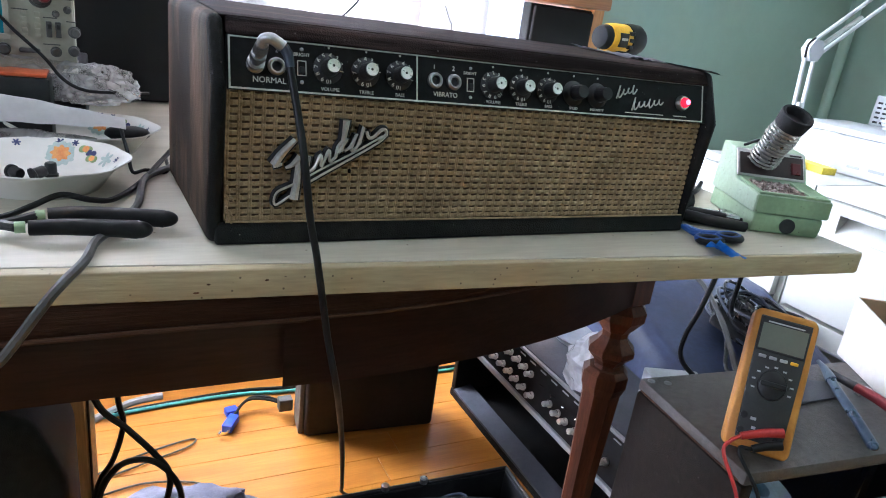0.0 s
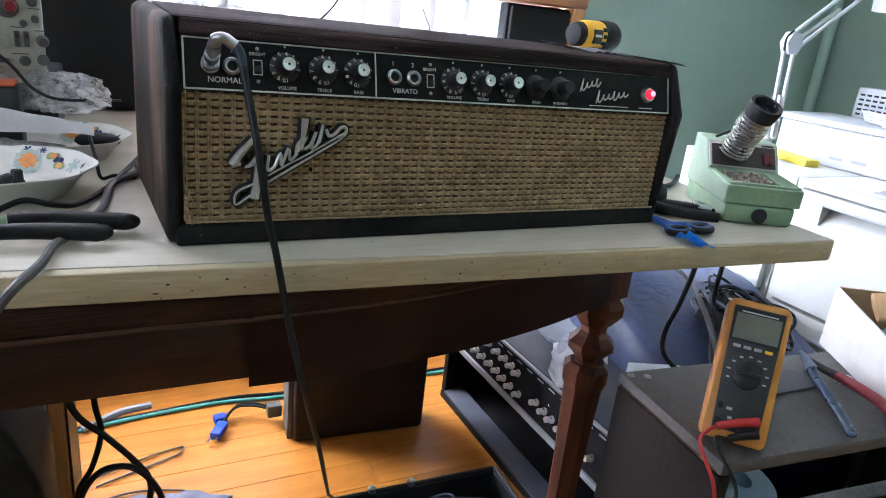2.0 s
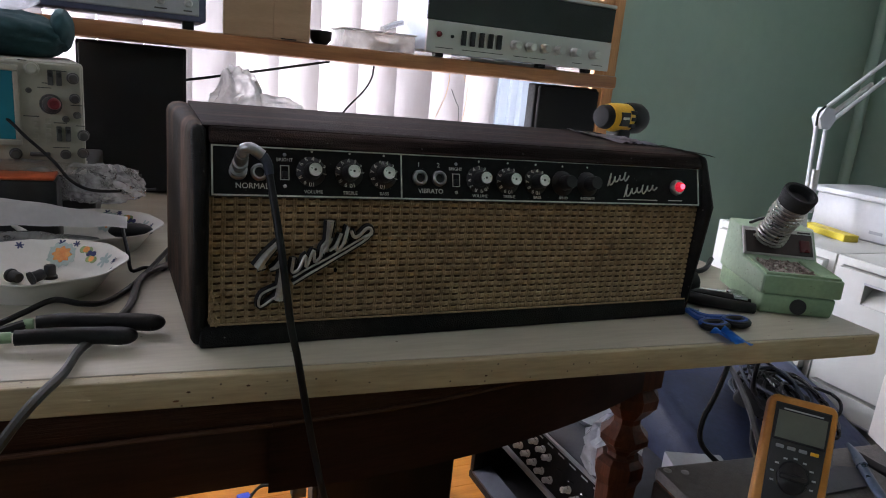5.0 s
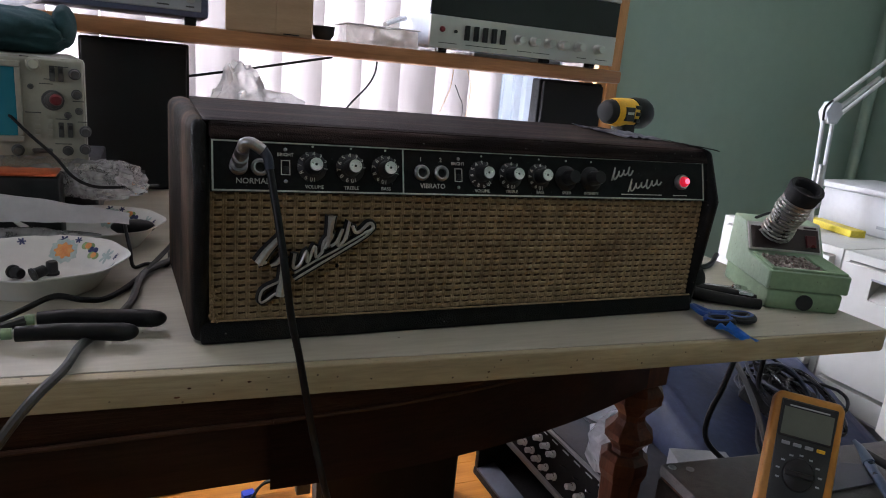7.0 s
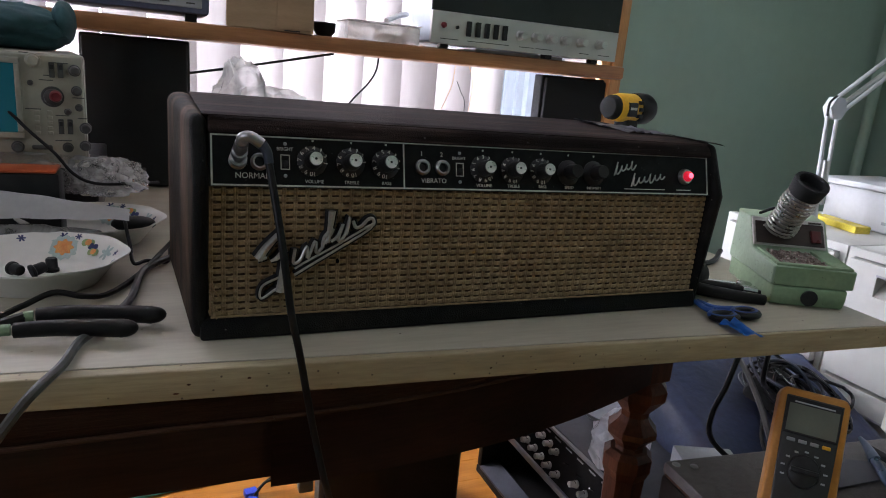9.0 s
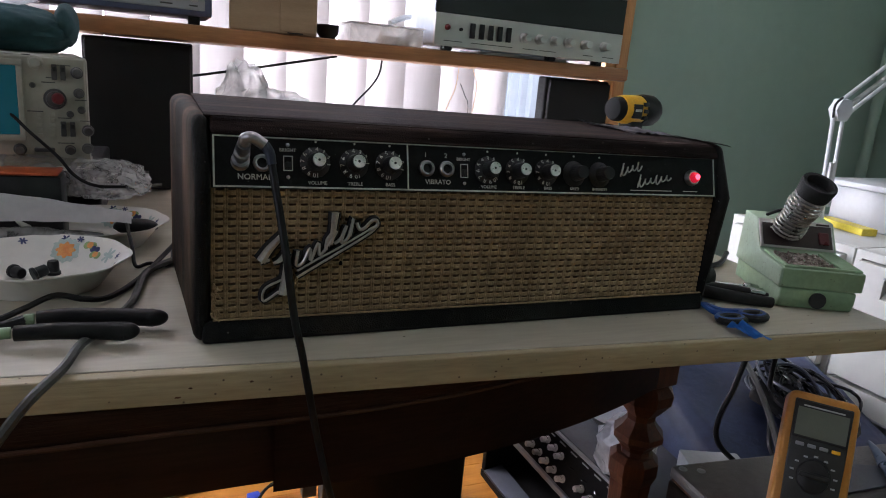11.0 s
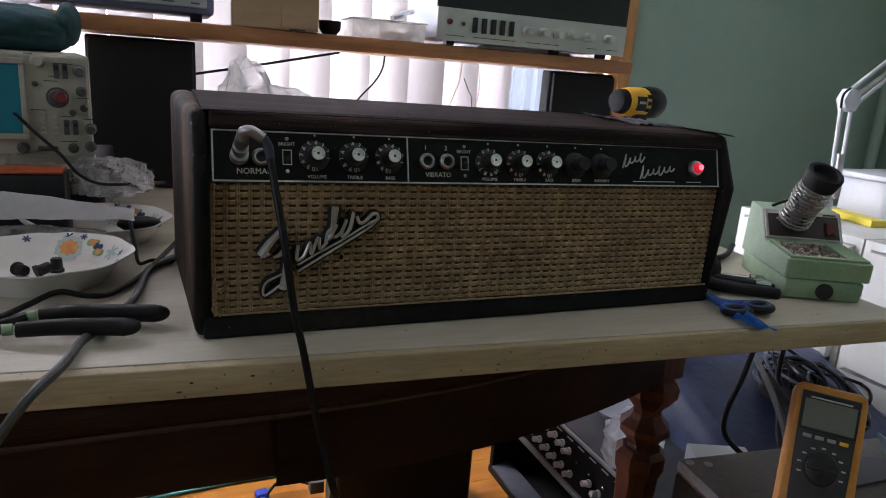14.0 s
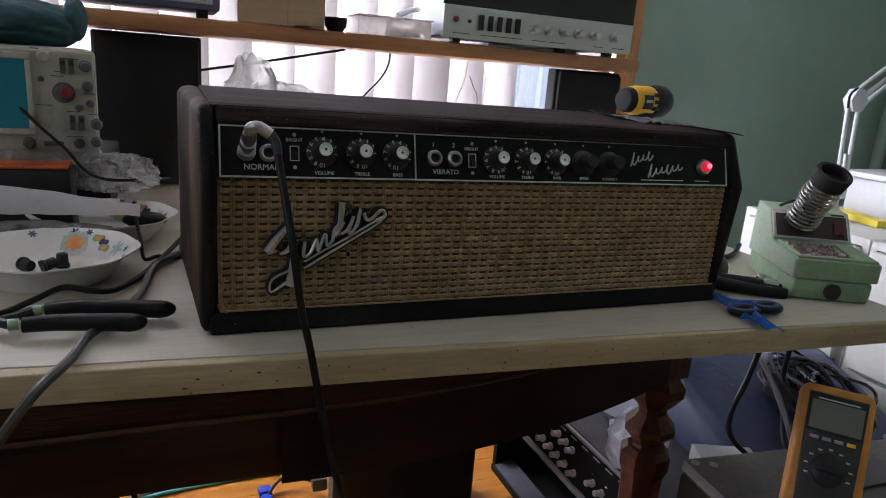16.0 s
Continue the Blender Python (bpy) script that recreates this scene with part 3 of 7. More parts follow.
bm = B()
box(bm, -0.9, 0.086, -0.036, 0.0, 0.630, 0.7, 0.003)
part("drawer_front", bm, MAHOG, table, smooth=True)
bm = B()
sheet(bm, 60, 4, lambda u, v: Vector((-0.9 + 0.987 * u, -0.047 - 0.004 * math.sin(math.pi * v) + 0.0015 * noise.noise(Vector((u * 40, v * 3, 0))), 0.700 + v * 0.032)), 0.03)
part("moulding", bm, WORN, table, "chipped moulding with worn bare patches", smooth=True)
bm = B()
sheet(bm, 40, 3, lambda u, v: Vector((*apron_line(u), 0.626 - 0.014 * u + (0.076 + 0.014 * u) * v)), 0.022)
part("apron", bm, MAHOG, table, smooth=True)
bm = B()
sheet(bm, 60, 4, lambda u, v: Vector((apron_line(u).x, apron_line(u).y - 0.008 - 0.004 * math.sin(math.pi * v) + 0.0015 * noise.noise(Vector((u * 30, v * 3, 5))), 0.703 + 0.028 * v)), 0.03)
part("moulding", bm, WORN, table, "chipped moulding with worn bare patches", smooth=True)
bm = B()
tube(bm, [(-0.9 + 0.0987 * k, -0.0505, 0.7015 + 0.0006 * math.sin(k * 2.3)) for k in range(11)], 0.0026, 8, 6)
part("bead", bm, WORN, table, "worn bead under the moulding", smooth=True)
bm = B()
tube(bm, [(apron_line(k / 12).x, apron_line(k / 12).y - 0.0105, 0.7045) for k in range(13)], 0.0022, 8, 4)
part("bead", bm, WORN, table, "worn bead under the moulding", smooth=True)
bm = B()
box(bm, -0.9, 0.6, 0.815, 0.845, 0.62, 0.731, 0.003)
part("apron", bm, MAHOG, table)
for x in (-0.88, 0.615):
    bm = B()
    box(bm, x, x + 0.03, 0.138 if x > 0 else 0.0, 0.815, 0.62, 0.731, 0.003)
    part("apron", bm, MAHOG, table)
leg_bm = B()
lathe(leg_bm, [(0.015, 0.0), (0.019, 0.02), (0.019, 0.05), (0.022, 0.06), (0.026, 0.30), (0.032, 0.446), (0.038, 0.462), (0.038, 0.482), (0.029, 0.490)], 8, None, math.pi / 8)
lathe(leg_bm, [(0.022, 0.489), (0.021, 0.496), (0.027, 0.506), (0.038, 0.518), (0.038, 0.527), (0.026, 0.539), (0.021, 0.547), (0.022, 0.556), (0.030, 0.566), (0.041, 0.581), (0.042, 0.596), (0.034, 0.606), (0.030, 0.609)], 8, None, math.pi / 8)
box(leg_bm, -0.030, 0.030, -0.030, 0.030, 0.608, 0.731, 0.003)
leg = part("leg", leg_bm, MAHOGLEG, table, "octagonal turned leg")
leg.matrix_basis = pose(0.632, 0.107, 0, 0, 0, 8)
for x, y in ((0.47, 0.845), (-0.86, 0.81), (-0.86, 0.02)):
    piece("leg", leg.data, table, pose(x, y, 0))

# ---- the amplifier head ----
amp = thing("amplifier_head", "worn black vinyl guitar amplifier head with wheat grille cloth", "amplifier", pose(0, 0, 0.76))
AX0, AX1, ADEEP = -0.006, 0.604, 0.25


def sag(bm):
    """The old cabinet sits a little lower at one end."""
    for v in bm.verts:
        v.co.z -= 0.005 * (v.co.x / 0.61) * max(0.0, v.co.z) / 0.2
    return bm


SIDE = [(0.003, 0.0), (-0.011, 0.146), (0.016, 0.2062), (ADEEP, 0.2100), (ADEEP, 0.0)]
for x0, x1 in ((AX0, 0.019), (0.590, AX1)):
    bm = B()
    prism(bm, SIDE, x0, x1, "x", 0.0105)
    if x0 < 0:
        # this side stands askew, set in at the front
        for v in bm.verts:
            v.co.x += (0.010 - 0.056 * v.co.y) * (0.019 - v.co.x) / (0.019 - AX0)
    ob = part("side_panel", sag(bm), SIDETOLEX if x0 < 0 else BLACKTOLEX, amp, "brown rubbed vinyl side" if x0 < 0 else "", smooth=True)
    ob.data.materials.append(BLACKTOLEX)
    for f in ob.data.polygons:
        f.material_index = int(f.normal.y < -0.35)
bm = B()
prism(bm, [(0.020, 0.2052), (0.030, 0.2070), (ADEEP, 0.2106), (ADEEP, 0.188), (0.032, 0.188)], 0.0140, AX1 - 0.004, "x", 0.0008)
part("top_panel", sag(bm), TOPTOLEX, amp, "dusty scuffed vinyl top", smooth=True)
bm = B()
prism(bm, [(0.0075, 0.190), (0.0145, 0.2010), (0.0195, 0.2050), (0.0315, 0.2050), (0.0315, 0.190)], 0.0192, 0.5918, "x", 0.003)
part("top_front_edge", sag(bm), TOPTOLEX, amp, "rounded brown-black vinyl front edge", smooth=True)
bm = B()
prism(bm, [(-0.003, 0.0008), (0.002, 0.022), (0.03, 0.022), (ADEEP - 0.002, 0.016), (ADEEP - 0.002, 0.0008)], 0.011, 0.597, "x", 0.003)
part("bottom_rail", bm, BLACKTOLEX, amp, smooth=True)
bm = B()
box(bm, 0.019, 0.592, ADEEP - 0.03, ADEEP - 0.015, 0.016, 0.188)
part("back_panel", bm, BLACKTOLEX, amp)
bm = B()
sheet(bm, 12, 8, lambda u, v: Vector((0.586 + 0.031 * u, 0.014 + 0.09 * v, 0.2090 + 0.0010 * v - 0.0040 * u * u + 0.0012 * noise.noise(Vector((u * 3, v * 9, 2))))), 0.0040)
part("loose_vinyl", sag(bm), BLACKTOLEX, amp, "lifted flap of vinyl at the corner")

# torn patch; its highlights are partly painted in the pale colour
bm = B()
sheet(bm, 18, 10, lambda u, v: Vector((0.528 + 0.066 * u, 0.09 + 0.13 * v * (1 - 0.3 * u), 0.2086 + 0.0020 * v + 0.0050 * abs(noise.noise(Vector((u * 5, v * 4, 9)))) + 0.004 * max(0.0, 0.12 - u) / 0.12 * v)), 0.001)
part("torn_vinyl", sag(bm), TORN, amp, "torn shiny patch of vinyl on the top", smooth=True)

# control panel, leaning back; u along it, v up its slope, w out of it
SLOPE = math.atan(0.30)
PANEL = Matrix.Translation((0.0, -0.001, 0.1475)) @ Matrix.Rotation(radians(0.33), 4, "Y") @ Matrix.Rotation(math.pi / 2 - SLOPE, 4, "X")


def on_panel(u, v, w=0.0, turn=0.0):
    return PANEL @ Matrix.Translation((u, v, w)) @ Matrix.Rotation(radians(turn), 4, "Z")


bm = B()
box(bm, 0.019, 0.592, -0.002, 0.0445, -0.004, 0.0, m=PANEL)
plate = part("control_panel", bm, PANELBLACK, amp, "black enamel control panel with cream lettering")
for u0, u1, v0, v1 in ((0.0205, 0.584, -0.0015, 0.0), (0.0205, 0.584, 0.0425, 0.0437), (0.0205, 0.022, 0.0, 0.0425), (0.583, 0.584, 0.0, 0.0425), (0.1978, 0.199, 0.0, 0.0425)):
    bm = B()
    box(bm, u0, u1, v0, v1, 0.0, 0.0012, m=PANEL)
    part("trim_line", bm, PANELLINE, plate)

for text, u, v, size in (("NORMAL", 0.0555, 0.0077, 0.0072), ("VOLUME", 0.111, 0.0036, 0.0045), ("TREBLE", 0.1462, 0.0034, 0.0045), ("BASS", 0.1805, 0.0034, 0.0045),
                         ("VIBRATO", 0.2298, 0.0072, 0.0066), ("VOLUME", 0.2852, 0.0036, 0.0045), ("TREBLE", 0.3197, 0.0036, 0.0045), ("BASS", 0.3545, 0.0036, 0.0045),
                         ("SPEED", 0.388, 0.0036, 0.0042), ("INTENSITY", 0.4205, 0.0036, 0.004), ("BRIGHT", 0.0845, 0.0325, 0.0043), ("BRIGHT", 0.2575, 0.0305, 0.0043),
                         ("1", 0.0432, 0.0345, 0.0062), ("2", 0.062, 0.0345, 0.0062), ("1", 0.2172, 0.0335, 0.0062), ("2", 0.2385, 0.0335, 0.0062)):
    bm = B()
    letters(bm, text, size, on_panel(u, v, 0.0004))
    part("lettering", bm, CREAMINK, plate)
# the script name stays plain strokes, and the fine line under it a bar
bm = B()
for k, (u0, u1, v0) in enumerate(((0.449, 0.477, 0.0275), (0.472, 0.518, 0.0155))):
    turns = 4 if k == 0 else 6
    pts = []
    for i in range(turns * 8 + 1):
        a, f = 2 * math.pi * i / 8, i / (turns * 8)
        rise = 0.0033 if i // 8 % 3 else 0.0054
        v = v0 + 0.007 * (f - 0.5) + rise * math.sin(a)
        pts.append(on_panel(u0 + (u1 - u0) * f + 0.0014 * math.cos(a) + 0.35 * rise * math.sin(a), v, 0.001).translation)
    tube(bm, pts, 0.00088, 5, 2)
    tube(bm, [on_panel(u0 - 0.001, v0 - 0.009, 0.001).translation, on_panel(u0 + 0.0045, v0 + 0.006, 0.001).translation], 0.0008, 5, 0)
part("script_mark", bm, PANELLINE, plate, "silver script mark")
for u0, u1, v0 in ((0.462, 0.520, 0.0033), (0.537, 0.558, 0.0033)):
    bm = B()
    box(bm, u0, u1, v0, v0 + 0.0009, 0.0, 0.0005, m=PANEL)
    part("fine_print", bm, CREAMINK, plate)

# jacks
jack_bm = B()
bowlform(jack_bm, [(0.0046, 0.0005), (0.0046, 0.0042), (0.0062, 0.0046), (0.0068, 0.0036), (0.0078, 0.003), (0.0080, 0.0005)], 20)
jack = part("jack_socket", jack_bm, STEEL, amp, "nickel jack socket", smooth=True)
jack.matrix_basis = on_panel(0.0432, 0.0206)
for u in (0.0618, 0.2178, 0.2388):
    piece("jack_socket", jack.data, amp, on_panel(u, 0.0203))
hole_bm = B()
lathe(hole_bm, [(0.0045, 0.0), (0.0045, 0.0008)], 16)
hole = part("jack_hole", hole_bm, BLACKPLASTIC, amp)
hole.matrix_basis = on_panel(0.0432, 0.0206)
for u in (0.0618, 0.2178, 0.2388):
    piece("jack_hole", hole.data, amp, on_panel(u, 0.0203))

# bright switches with their two screws
for u, v in ((0.0846, 0.0208), (0.2582, 0.0192)):
    bm = B()
    for a in ((-0.0042, -0.0034, -0.0068, 0.0068), (0.0034, 0.0042, -0.0068, 0.0068), (-0.0034, 0.0034, 0.0060, 0.0068), (-0.0034, 0.0034, -0.0068, -0.0060)):
        box(bm, *a, 0.0, 0.0006, m=on_panel(u, v))
    frame_ob = part("slide_switch", bm, CREAMINK, amp, "slide switch with pale outline")
    bm = B()
    box(bm, -0.0024, 0.0024, -0.0046, 0.001, 0.0003, 0.003, 0.0005, m=on_panel(u, v))
    part("slider", bm, BLACKPLASTIC, frame_ob)
    for dv in (-0.0125, 0.0165):
        bm = B()
        lathe(bm, [(0.0017, 0.0), (0.0017, 0.0008), (0.0008, 0.0013)], 10, on_panel(u, v + dv))
        part("screw", bm, STEEL, frame_ob)

# skirted knobs: number ring, ribbed grip, bright cap
skirt_bm = B()
lathe(skirt_bm, [(0.0138, 0.0008), (0.0138, 0.0016), (0.0105, 0.0040), (0.0085, 0.0056)], 32)
grip_bm = B()
lathe(grip_bm, [(0.0084, 0.0050), (0.0074, 0.0165), (0.0068, 0.0195)], 20)
cap_bm = B()
lathe(cap_bm, [(0.0061, 0.0193), (0.0058, 0.0206), (0.0030, 0.0198), (0.0006, 0.0194)], 24)
ring_bm = B()
for i in range(10):
    a = radians(-90 - i * 31)
    where = Matrix.Translation((0.0116 * math.cos(a), 0.0116 * math.sin(a), 0.0039)) @ Matrix.Rotation(a - math.pi / 2, 4, "Z")
    letters(ring_bm, str(10 - i), 0.0060, where, depth=0.0002)
tick_bm = B()
lathe(tick_bm, [(0.0010, 0.0), (0.0010, 0.0004)], 8)
skirt = part("knob", skirt_bm, BLACKPLASTIC, amp, "black skirted knob with pale numerals and bright cap", smooth=True)
grip = part("grip", grip_bm, BLACKPLASTIC, skirt)
cap = part("cap", cap_bm, CAPMETAL, skirt, "spun aluminium cap", smooth=True)
nums = part("number_ring", ring_bm, CREAMINK, skirt)
KNOBS = ((0.1088, 0.0222, 0), (0.1452, 0.0220, 12), (0.1795, 0.0216, -8), (0.2835, 0.0204, 40), (0.3180, 0.0202, 8), (0.3525, 0.0200, 4), (0.3870, 0.0196, 150), (0.4200, 0.0196, 120))
skirt.matrix_basis = on_panel(*KNOBS[0][:2], 0, KNOBS[0][2])
for i, (u, v, turn) in enumerate(KNOBS[1:]):
    s = piece("knob", skirt.data, amp, on_panel(u, v, 0, turn))
    tagged(s, "black skirted knob with pale numerals and bright cap" if i < 5 else "black knob darkened with grime")
    piece("grip", grip.data, s, Matrix())
    if i < 5:
        piece("cap", cap.data, s, Matrix())
        piece("number_ring", nums.data, s, Matrix())
for u, v, _ in KNOBS:
    bm = B()
    lathe(bm, [(0.0011, 0.0), (0.0011, 0.0005)], 8, on_panel(u + 0.001, v + 0.0190))
    part("index_dot", bm, CREAMINK, amp)

# pilot jewel
bm = B()
bowlform(bm, [(0.0062, 0.0), (0.0062, 0.006), (0.0078, 0.006), (0.0092, 0.002), (0.0092, 0.0)], 24, on_panel(0.5490, 0.0195))
bezel = part("pilot_bezel", bm, BRUSHED, amp, "dull metal lamp bezel", smooth=True)
bm = B()
lathe(bm, [(0.0064, 0.001), (0.0064, 0.006), (0.0052, 0.0095), (0.0030, 0.0115), (0.0008, 0.0120)], 10, on_panel(0.5490, 0.0195))
part("jewel", bm, JEWEL, bezel, "glowing red faceted jewel lamp")
bm = B()
lathe(bm, [(0.0036, 0.0100), (0.0032, 0.0122), (0.0010, 0.0130)], 8, on_panel(0.5490, 0.0195))
part("jewel_core", bm, JEWELCORE, bezel)

# grille cloth: flat bundles across, paired threads down, over a dark board
GX0, GX1, GZ0, GZ1 = 0.0195, 0.5915, 0.0235, 0.1455
bm = B()
box(bm, GX0, GX1, 0.006, 0.014, GZ0 - 0.002, GZ1 + 0.001)
baffle = part("baffle", bm, BROWNTHREAD, amp)
PX, PZ = 0.01062, 0.00676
nx, nz = int((GX1 - GX0) / PX), int((GZ1 - GZ0) / PZ)
verts, faces = [], []


def ribbon(line, half, up, thick):
    """A flat woven bundle along a line of points."""
    start = len(verts)
    for p in line:
        for s, d in ((-1, 0), (-0.6, -thick), (0.6, -thick), (1, 0)):
            verts.append((p[0] + up[0] * half * s, p[1] + d, p[2] + up[2] * half * s))
    for i in range(len(line) - 1):
        for k in range(3):
            a = start + 4 * i + k
            faces.append((a, a + 1, a + 5, a + 4))


wob = lambda a, b: 0.00035 * noise.noise(Vector((a * 37, b * 41, 2)))
for j in range(nz + 1):
    z = GZ0 + 0.0016 + j * PZ
    line = []
    for i in range(nx * 4 + 3):
        x = min(GX0 + i * PX / 4, GX1)
        line.append((x, 0.0046 + 0.0007 * math.cos(2 * math.pi * i / 4) + wob(x, z), z + 2 * wob(x * 0.4, z)))
    ribbon(line, 0.00240 + 1.2 * wob(z * 9, 3), (0, 0, 1), 0.0010)
for i in range(nx + 1):
    x = GX0 + 0.0012 + i * PX
    for dx in (-0.00105, 0.00105):
        line = []
        for j in range(nz * 4 + 3):
            z = min(GZ0 + j * PZ / 4, GZ1)
            line.append((x + dx + 2 * wob(x, z * 0.4), 0.0040 + 0.0007 * math.cos(2 * math.pi * (z - GZ0 - 0.0016) / PZ + math.pi) + wob(x * 2, z), z))
        ribbon(line, 0.00095, (1, 0, 0), 0.0006)
me = bpy.data.meshes.new("grille_cloth")
me.from_pydata(verts, [], faces)
me.materials.append(TAN)
cloth = new("grille_cloth", me)
cloth.parent = amp
tagged(cloth, "woven wheat-coloured grille cloth, frayed at one corner")
for v in me.vertices:
    v.co.z -= 0.005 * (v.co.x / 0.61) * max(0.0, v.co.z) / 0.2
# frayed threads at the lower corner
random.seed(3)
bm = B()
for i in range(22):
    z = 0.026 + random.uniform(0, 0.030)
    x = 0.0205 + random.uniform(-0.001, 0.004)
    tube(bm, [(x, 0.001, z), (x - 0.001, -0.002, z + random.uniform(-0.004, 0.004)), (x + random.uniform(-0.002, 0.003), -0.001, z - random.uniform(-0.002, 0.006))], 0.0009, 5, 3)
part("frayed_threads", bm, TAN, amp)
bm = B()
tube(bm, [(0.02, -0.0005, 0.0232), (0.3, -0.001, 0.0226), (0.591, -0.0005, 0.0222)], 0.0011, 6, 12)
part("grille_cord", bm, TAN, amp)
bm = B()
lump(bm, (0.1365, 0.002, 0.073), (0.0018, 0.0014, 0.0024), 0.3, 2, 2)
part("burn_hole", bm, PANELBLACK, amp, "small dark hole in the cloth")

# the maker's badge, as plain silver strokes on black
badge_line = [
    ([(0.061, 0.0795), (0.068, 0.0903), (0.080, 0.1040)], (0.0046, 0.0026)),
    ([(0.061, 0.0800), (0.0685, 0.0805)], (0.0034, 0.0016)),
    ([(0.072, 0.0772), (0.078, 0.0800), (0.085, 0.0880)], (0.0012, 0.0034)),
    ([(0.083, 0.0870), (0.0835, 0.0672), (0.081, 0.0472)], (0.0020, 0.0046)),
    ([(0.094, 0.0885), (0.093, 0.0750), (0.099, 0.0775), (0.105, 0.0905), (0.106, 0.0790), (0.1125, 0.0955), (0.114, 0.0845), (0.1195, 0.0890)], 0.0016),
    ([(0.1195, 0.0890), (0.1215, 0.1000), (0.1290, 0.1070), (0.1215, 0.0930)], 0.0018),
    ([(0.1275, 0.1246), (0.1265, 0.1116), (0.1245, 0.0945)], (0.0036, 0.0020)),
    ([(0.1275, 0.0950), (0.1335, 0.1000), (0.1385, 0.1120), (0.1340, 0.0960), (0.1405, 0.1010), (0.1450, 0.1190), (0.1420, 0.1020)], 0.0016),
    ([(0.1480, 0.1150), (0.1510, 0.1090), (0.1560, 0.1097), (0.1630, 0.1168), (0.1675, 0.1168), (0.1680, 0.1118), (0.1600, 0.1077)], 0.0017),
    ([(0.1600, 0.1077), (0.1320, 0.0907), (0.1110, 0.0794), (0.0940, 0.0693)], 0.0011),
    ([(0.1690, 0.1138), (0.1620, 0.1050), (0.1320, 0.0862), (0.1110, 0.0735), (0.0940, 0.0630)], 0.0012),
    ([(0.0800, 0.0612), (0.0650, 0.0531), (0.0640, 0.0411), (0.0780, 0.0502)], 0.0012),
]
badge_bm, back_bm = B(), B()
for line, r in badge_line:
    pts = [Vector((a, -0.0052, b)) for a, b in line]
    tube(badge_bm, pts, r, 8, 5)
    wide = tuple(q + 0.0026 for q in r) if isinstance(r, tuple) else r + 0.0026
    tube(back_bm, [p + Vector((0.0004, 0.0046, -0.0004)) for p in pts], wide, 8, 5)
badge = part("badge", sag(back_bm), BLACKPLASTIC, amp, "slanting silver badge with black backing", smooth=True)
part("silver_stroke", sag(badge_bm), BADGESILVER, badge, smooth=True)

# ---- plug and guitar lead ----
lead = thing("guitar_cable", "dark instrument cable with chrome plug hanging over the bench edge", "cable", pose(0, 0, 0))
base = Matrix.Translation((0, 0, 0.76)) @ on_panel(0.0432, 0.0206) @ Matrix.Rotation(radians(-18), 4, "X")
bm = B()
lathe(bm, [(0.0078, 0.003), (0.0078, 0.006), (0.0052, 0.0068), (0.0052, 0.0125), (0.0068, 0.0132), (0.0068, 0.0185), (0.0050, 0.0192), (0.0050, 0.0235), (0.0062, 0.0242), (0.0056, 0.034)], 20, base)
tip = base @ Vector((0, 0, 0.034))
tube(bm, [tip, tip + Vector((0.0005, -0.004, 0.005)), tip + Vector((0.0065, -0.008, 0.006)), tip + Vector((0.0155, -0.010, 0.0005))], 0.0048, 12, 6)
part("plug", bm, STEEL, lead, "chrome angled jack plug", smooth=True)
bm = B()
j = tip + Vector((0.0155, -0.010, 0.0005))
tube(bm, [j, j + Vector((0.0035, -0.003, -0.006)), j + Vector((0.005, -0.005, -0.015))], (0.0046, 0.0040), 10, 6)
part("strain_relief", bm, STAGEBLUE, lead, "dark blue strain relief", smooth=True)
bm = B()
k = j + Vector((0.005, -0.005, -0.015))
tube(bm, [k, (0.0715, -0.066, 0.869), (0.0795, -0.072, 0.81), (0.0865, -0.0745, 0.777), (0.0950, -0.0745, 0.733), (0.105, -0.070, 0.686), (0.122, -0.062, 0.618), (0.185, 0.08, 0.437), (0.273, 0.30, 0.183), (0.32, 0.42, 0.06), (0.36, 0.46, 0.006), (0.42, 0.44, 0.006)], 0.0034, 10, 10)
part("cord", bm, RUBBER, lead, smooth=True)

# ---- things on the bench, beside the amplifier ----
TOP = 0.7605

# soldering station
station = thing("soldering_station", "pale green soldering station with spring iron holder on the bench", "soldering station", pose(0.711, -0.011, TOP, 0, 0, -25.6))
W, D = 0.107, 0.15
bm = B()
prism(bm, [(0.004, 0.0), (0.0, 0.012), (0.0, 0.027), (D, 0.027), (D, 0.0)], 0.004, W - 0.006, "x", 0.003)
part("base", bm, STATIONGREEN, station, smooth=True)
bm = B()
prism(bm, [(0.0, 0.0278), (0.0, 0.0530), (0.074, 0.058), (0.078, 0.060), (0.104, 0.098), (D - 0.004, 0.101), (D, 0.0278)], 0.0, W, "x", 0.003)
part("upper_case", bm, STATIONLIT, station, "green upper case, painted paler for the daylight on it", smooth=True)
# front plate keeps the plain green, without the case's painted light
bm = B()
prism(bm, [(-0.0006, 0.0285), (-0.0006, 0.052), (0.0015, 0.052), (0.0015, 0.0285)], 0.003, W - 0.003, "x")
part("front_face", bm, STATIONGREEN, station)
for x0, x1, y0, y1 in ((0.004, W - 0.004, 0.002, 0.008), (0.004, 0.010, 0.008, 0.07), (W - 0.030, W - 0.004, 0.008, 0.07)):
    bm = B()
    prism(bm, [(y0, 0.0530 + y0 * 0.068), (y0, 0.0565 + y0 * 0.068), (y1, 0.0565 + y1 * 0.068), (y1, 0.0530 + y1 * 0.068)], x0, x1, "x", 0.001)
    part("tray_rim", bm, STATIONGREEN, station)
bm = B()
random.seed(8)
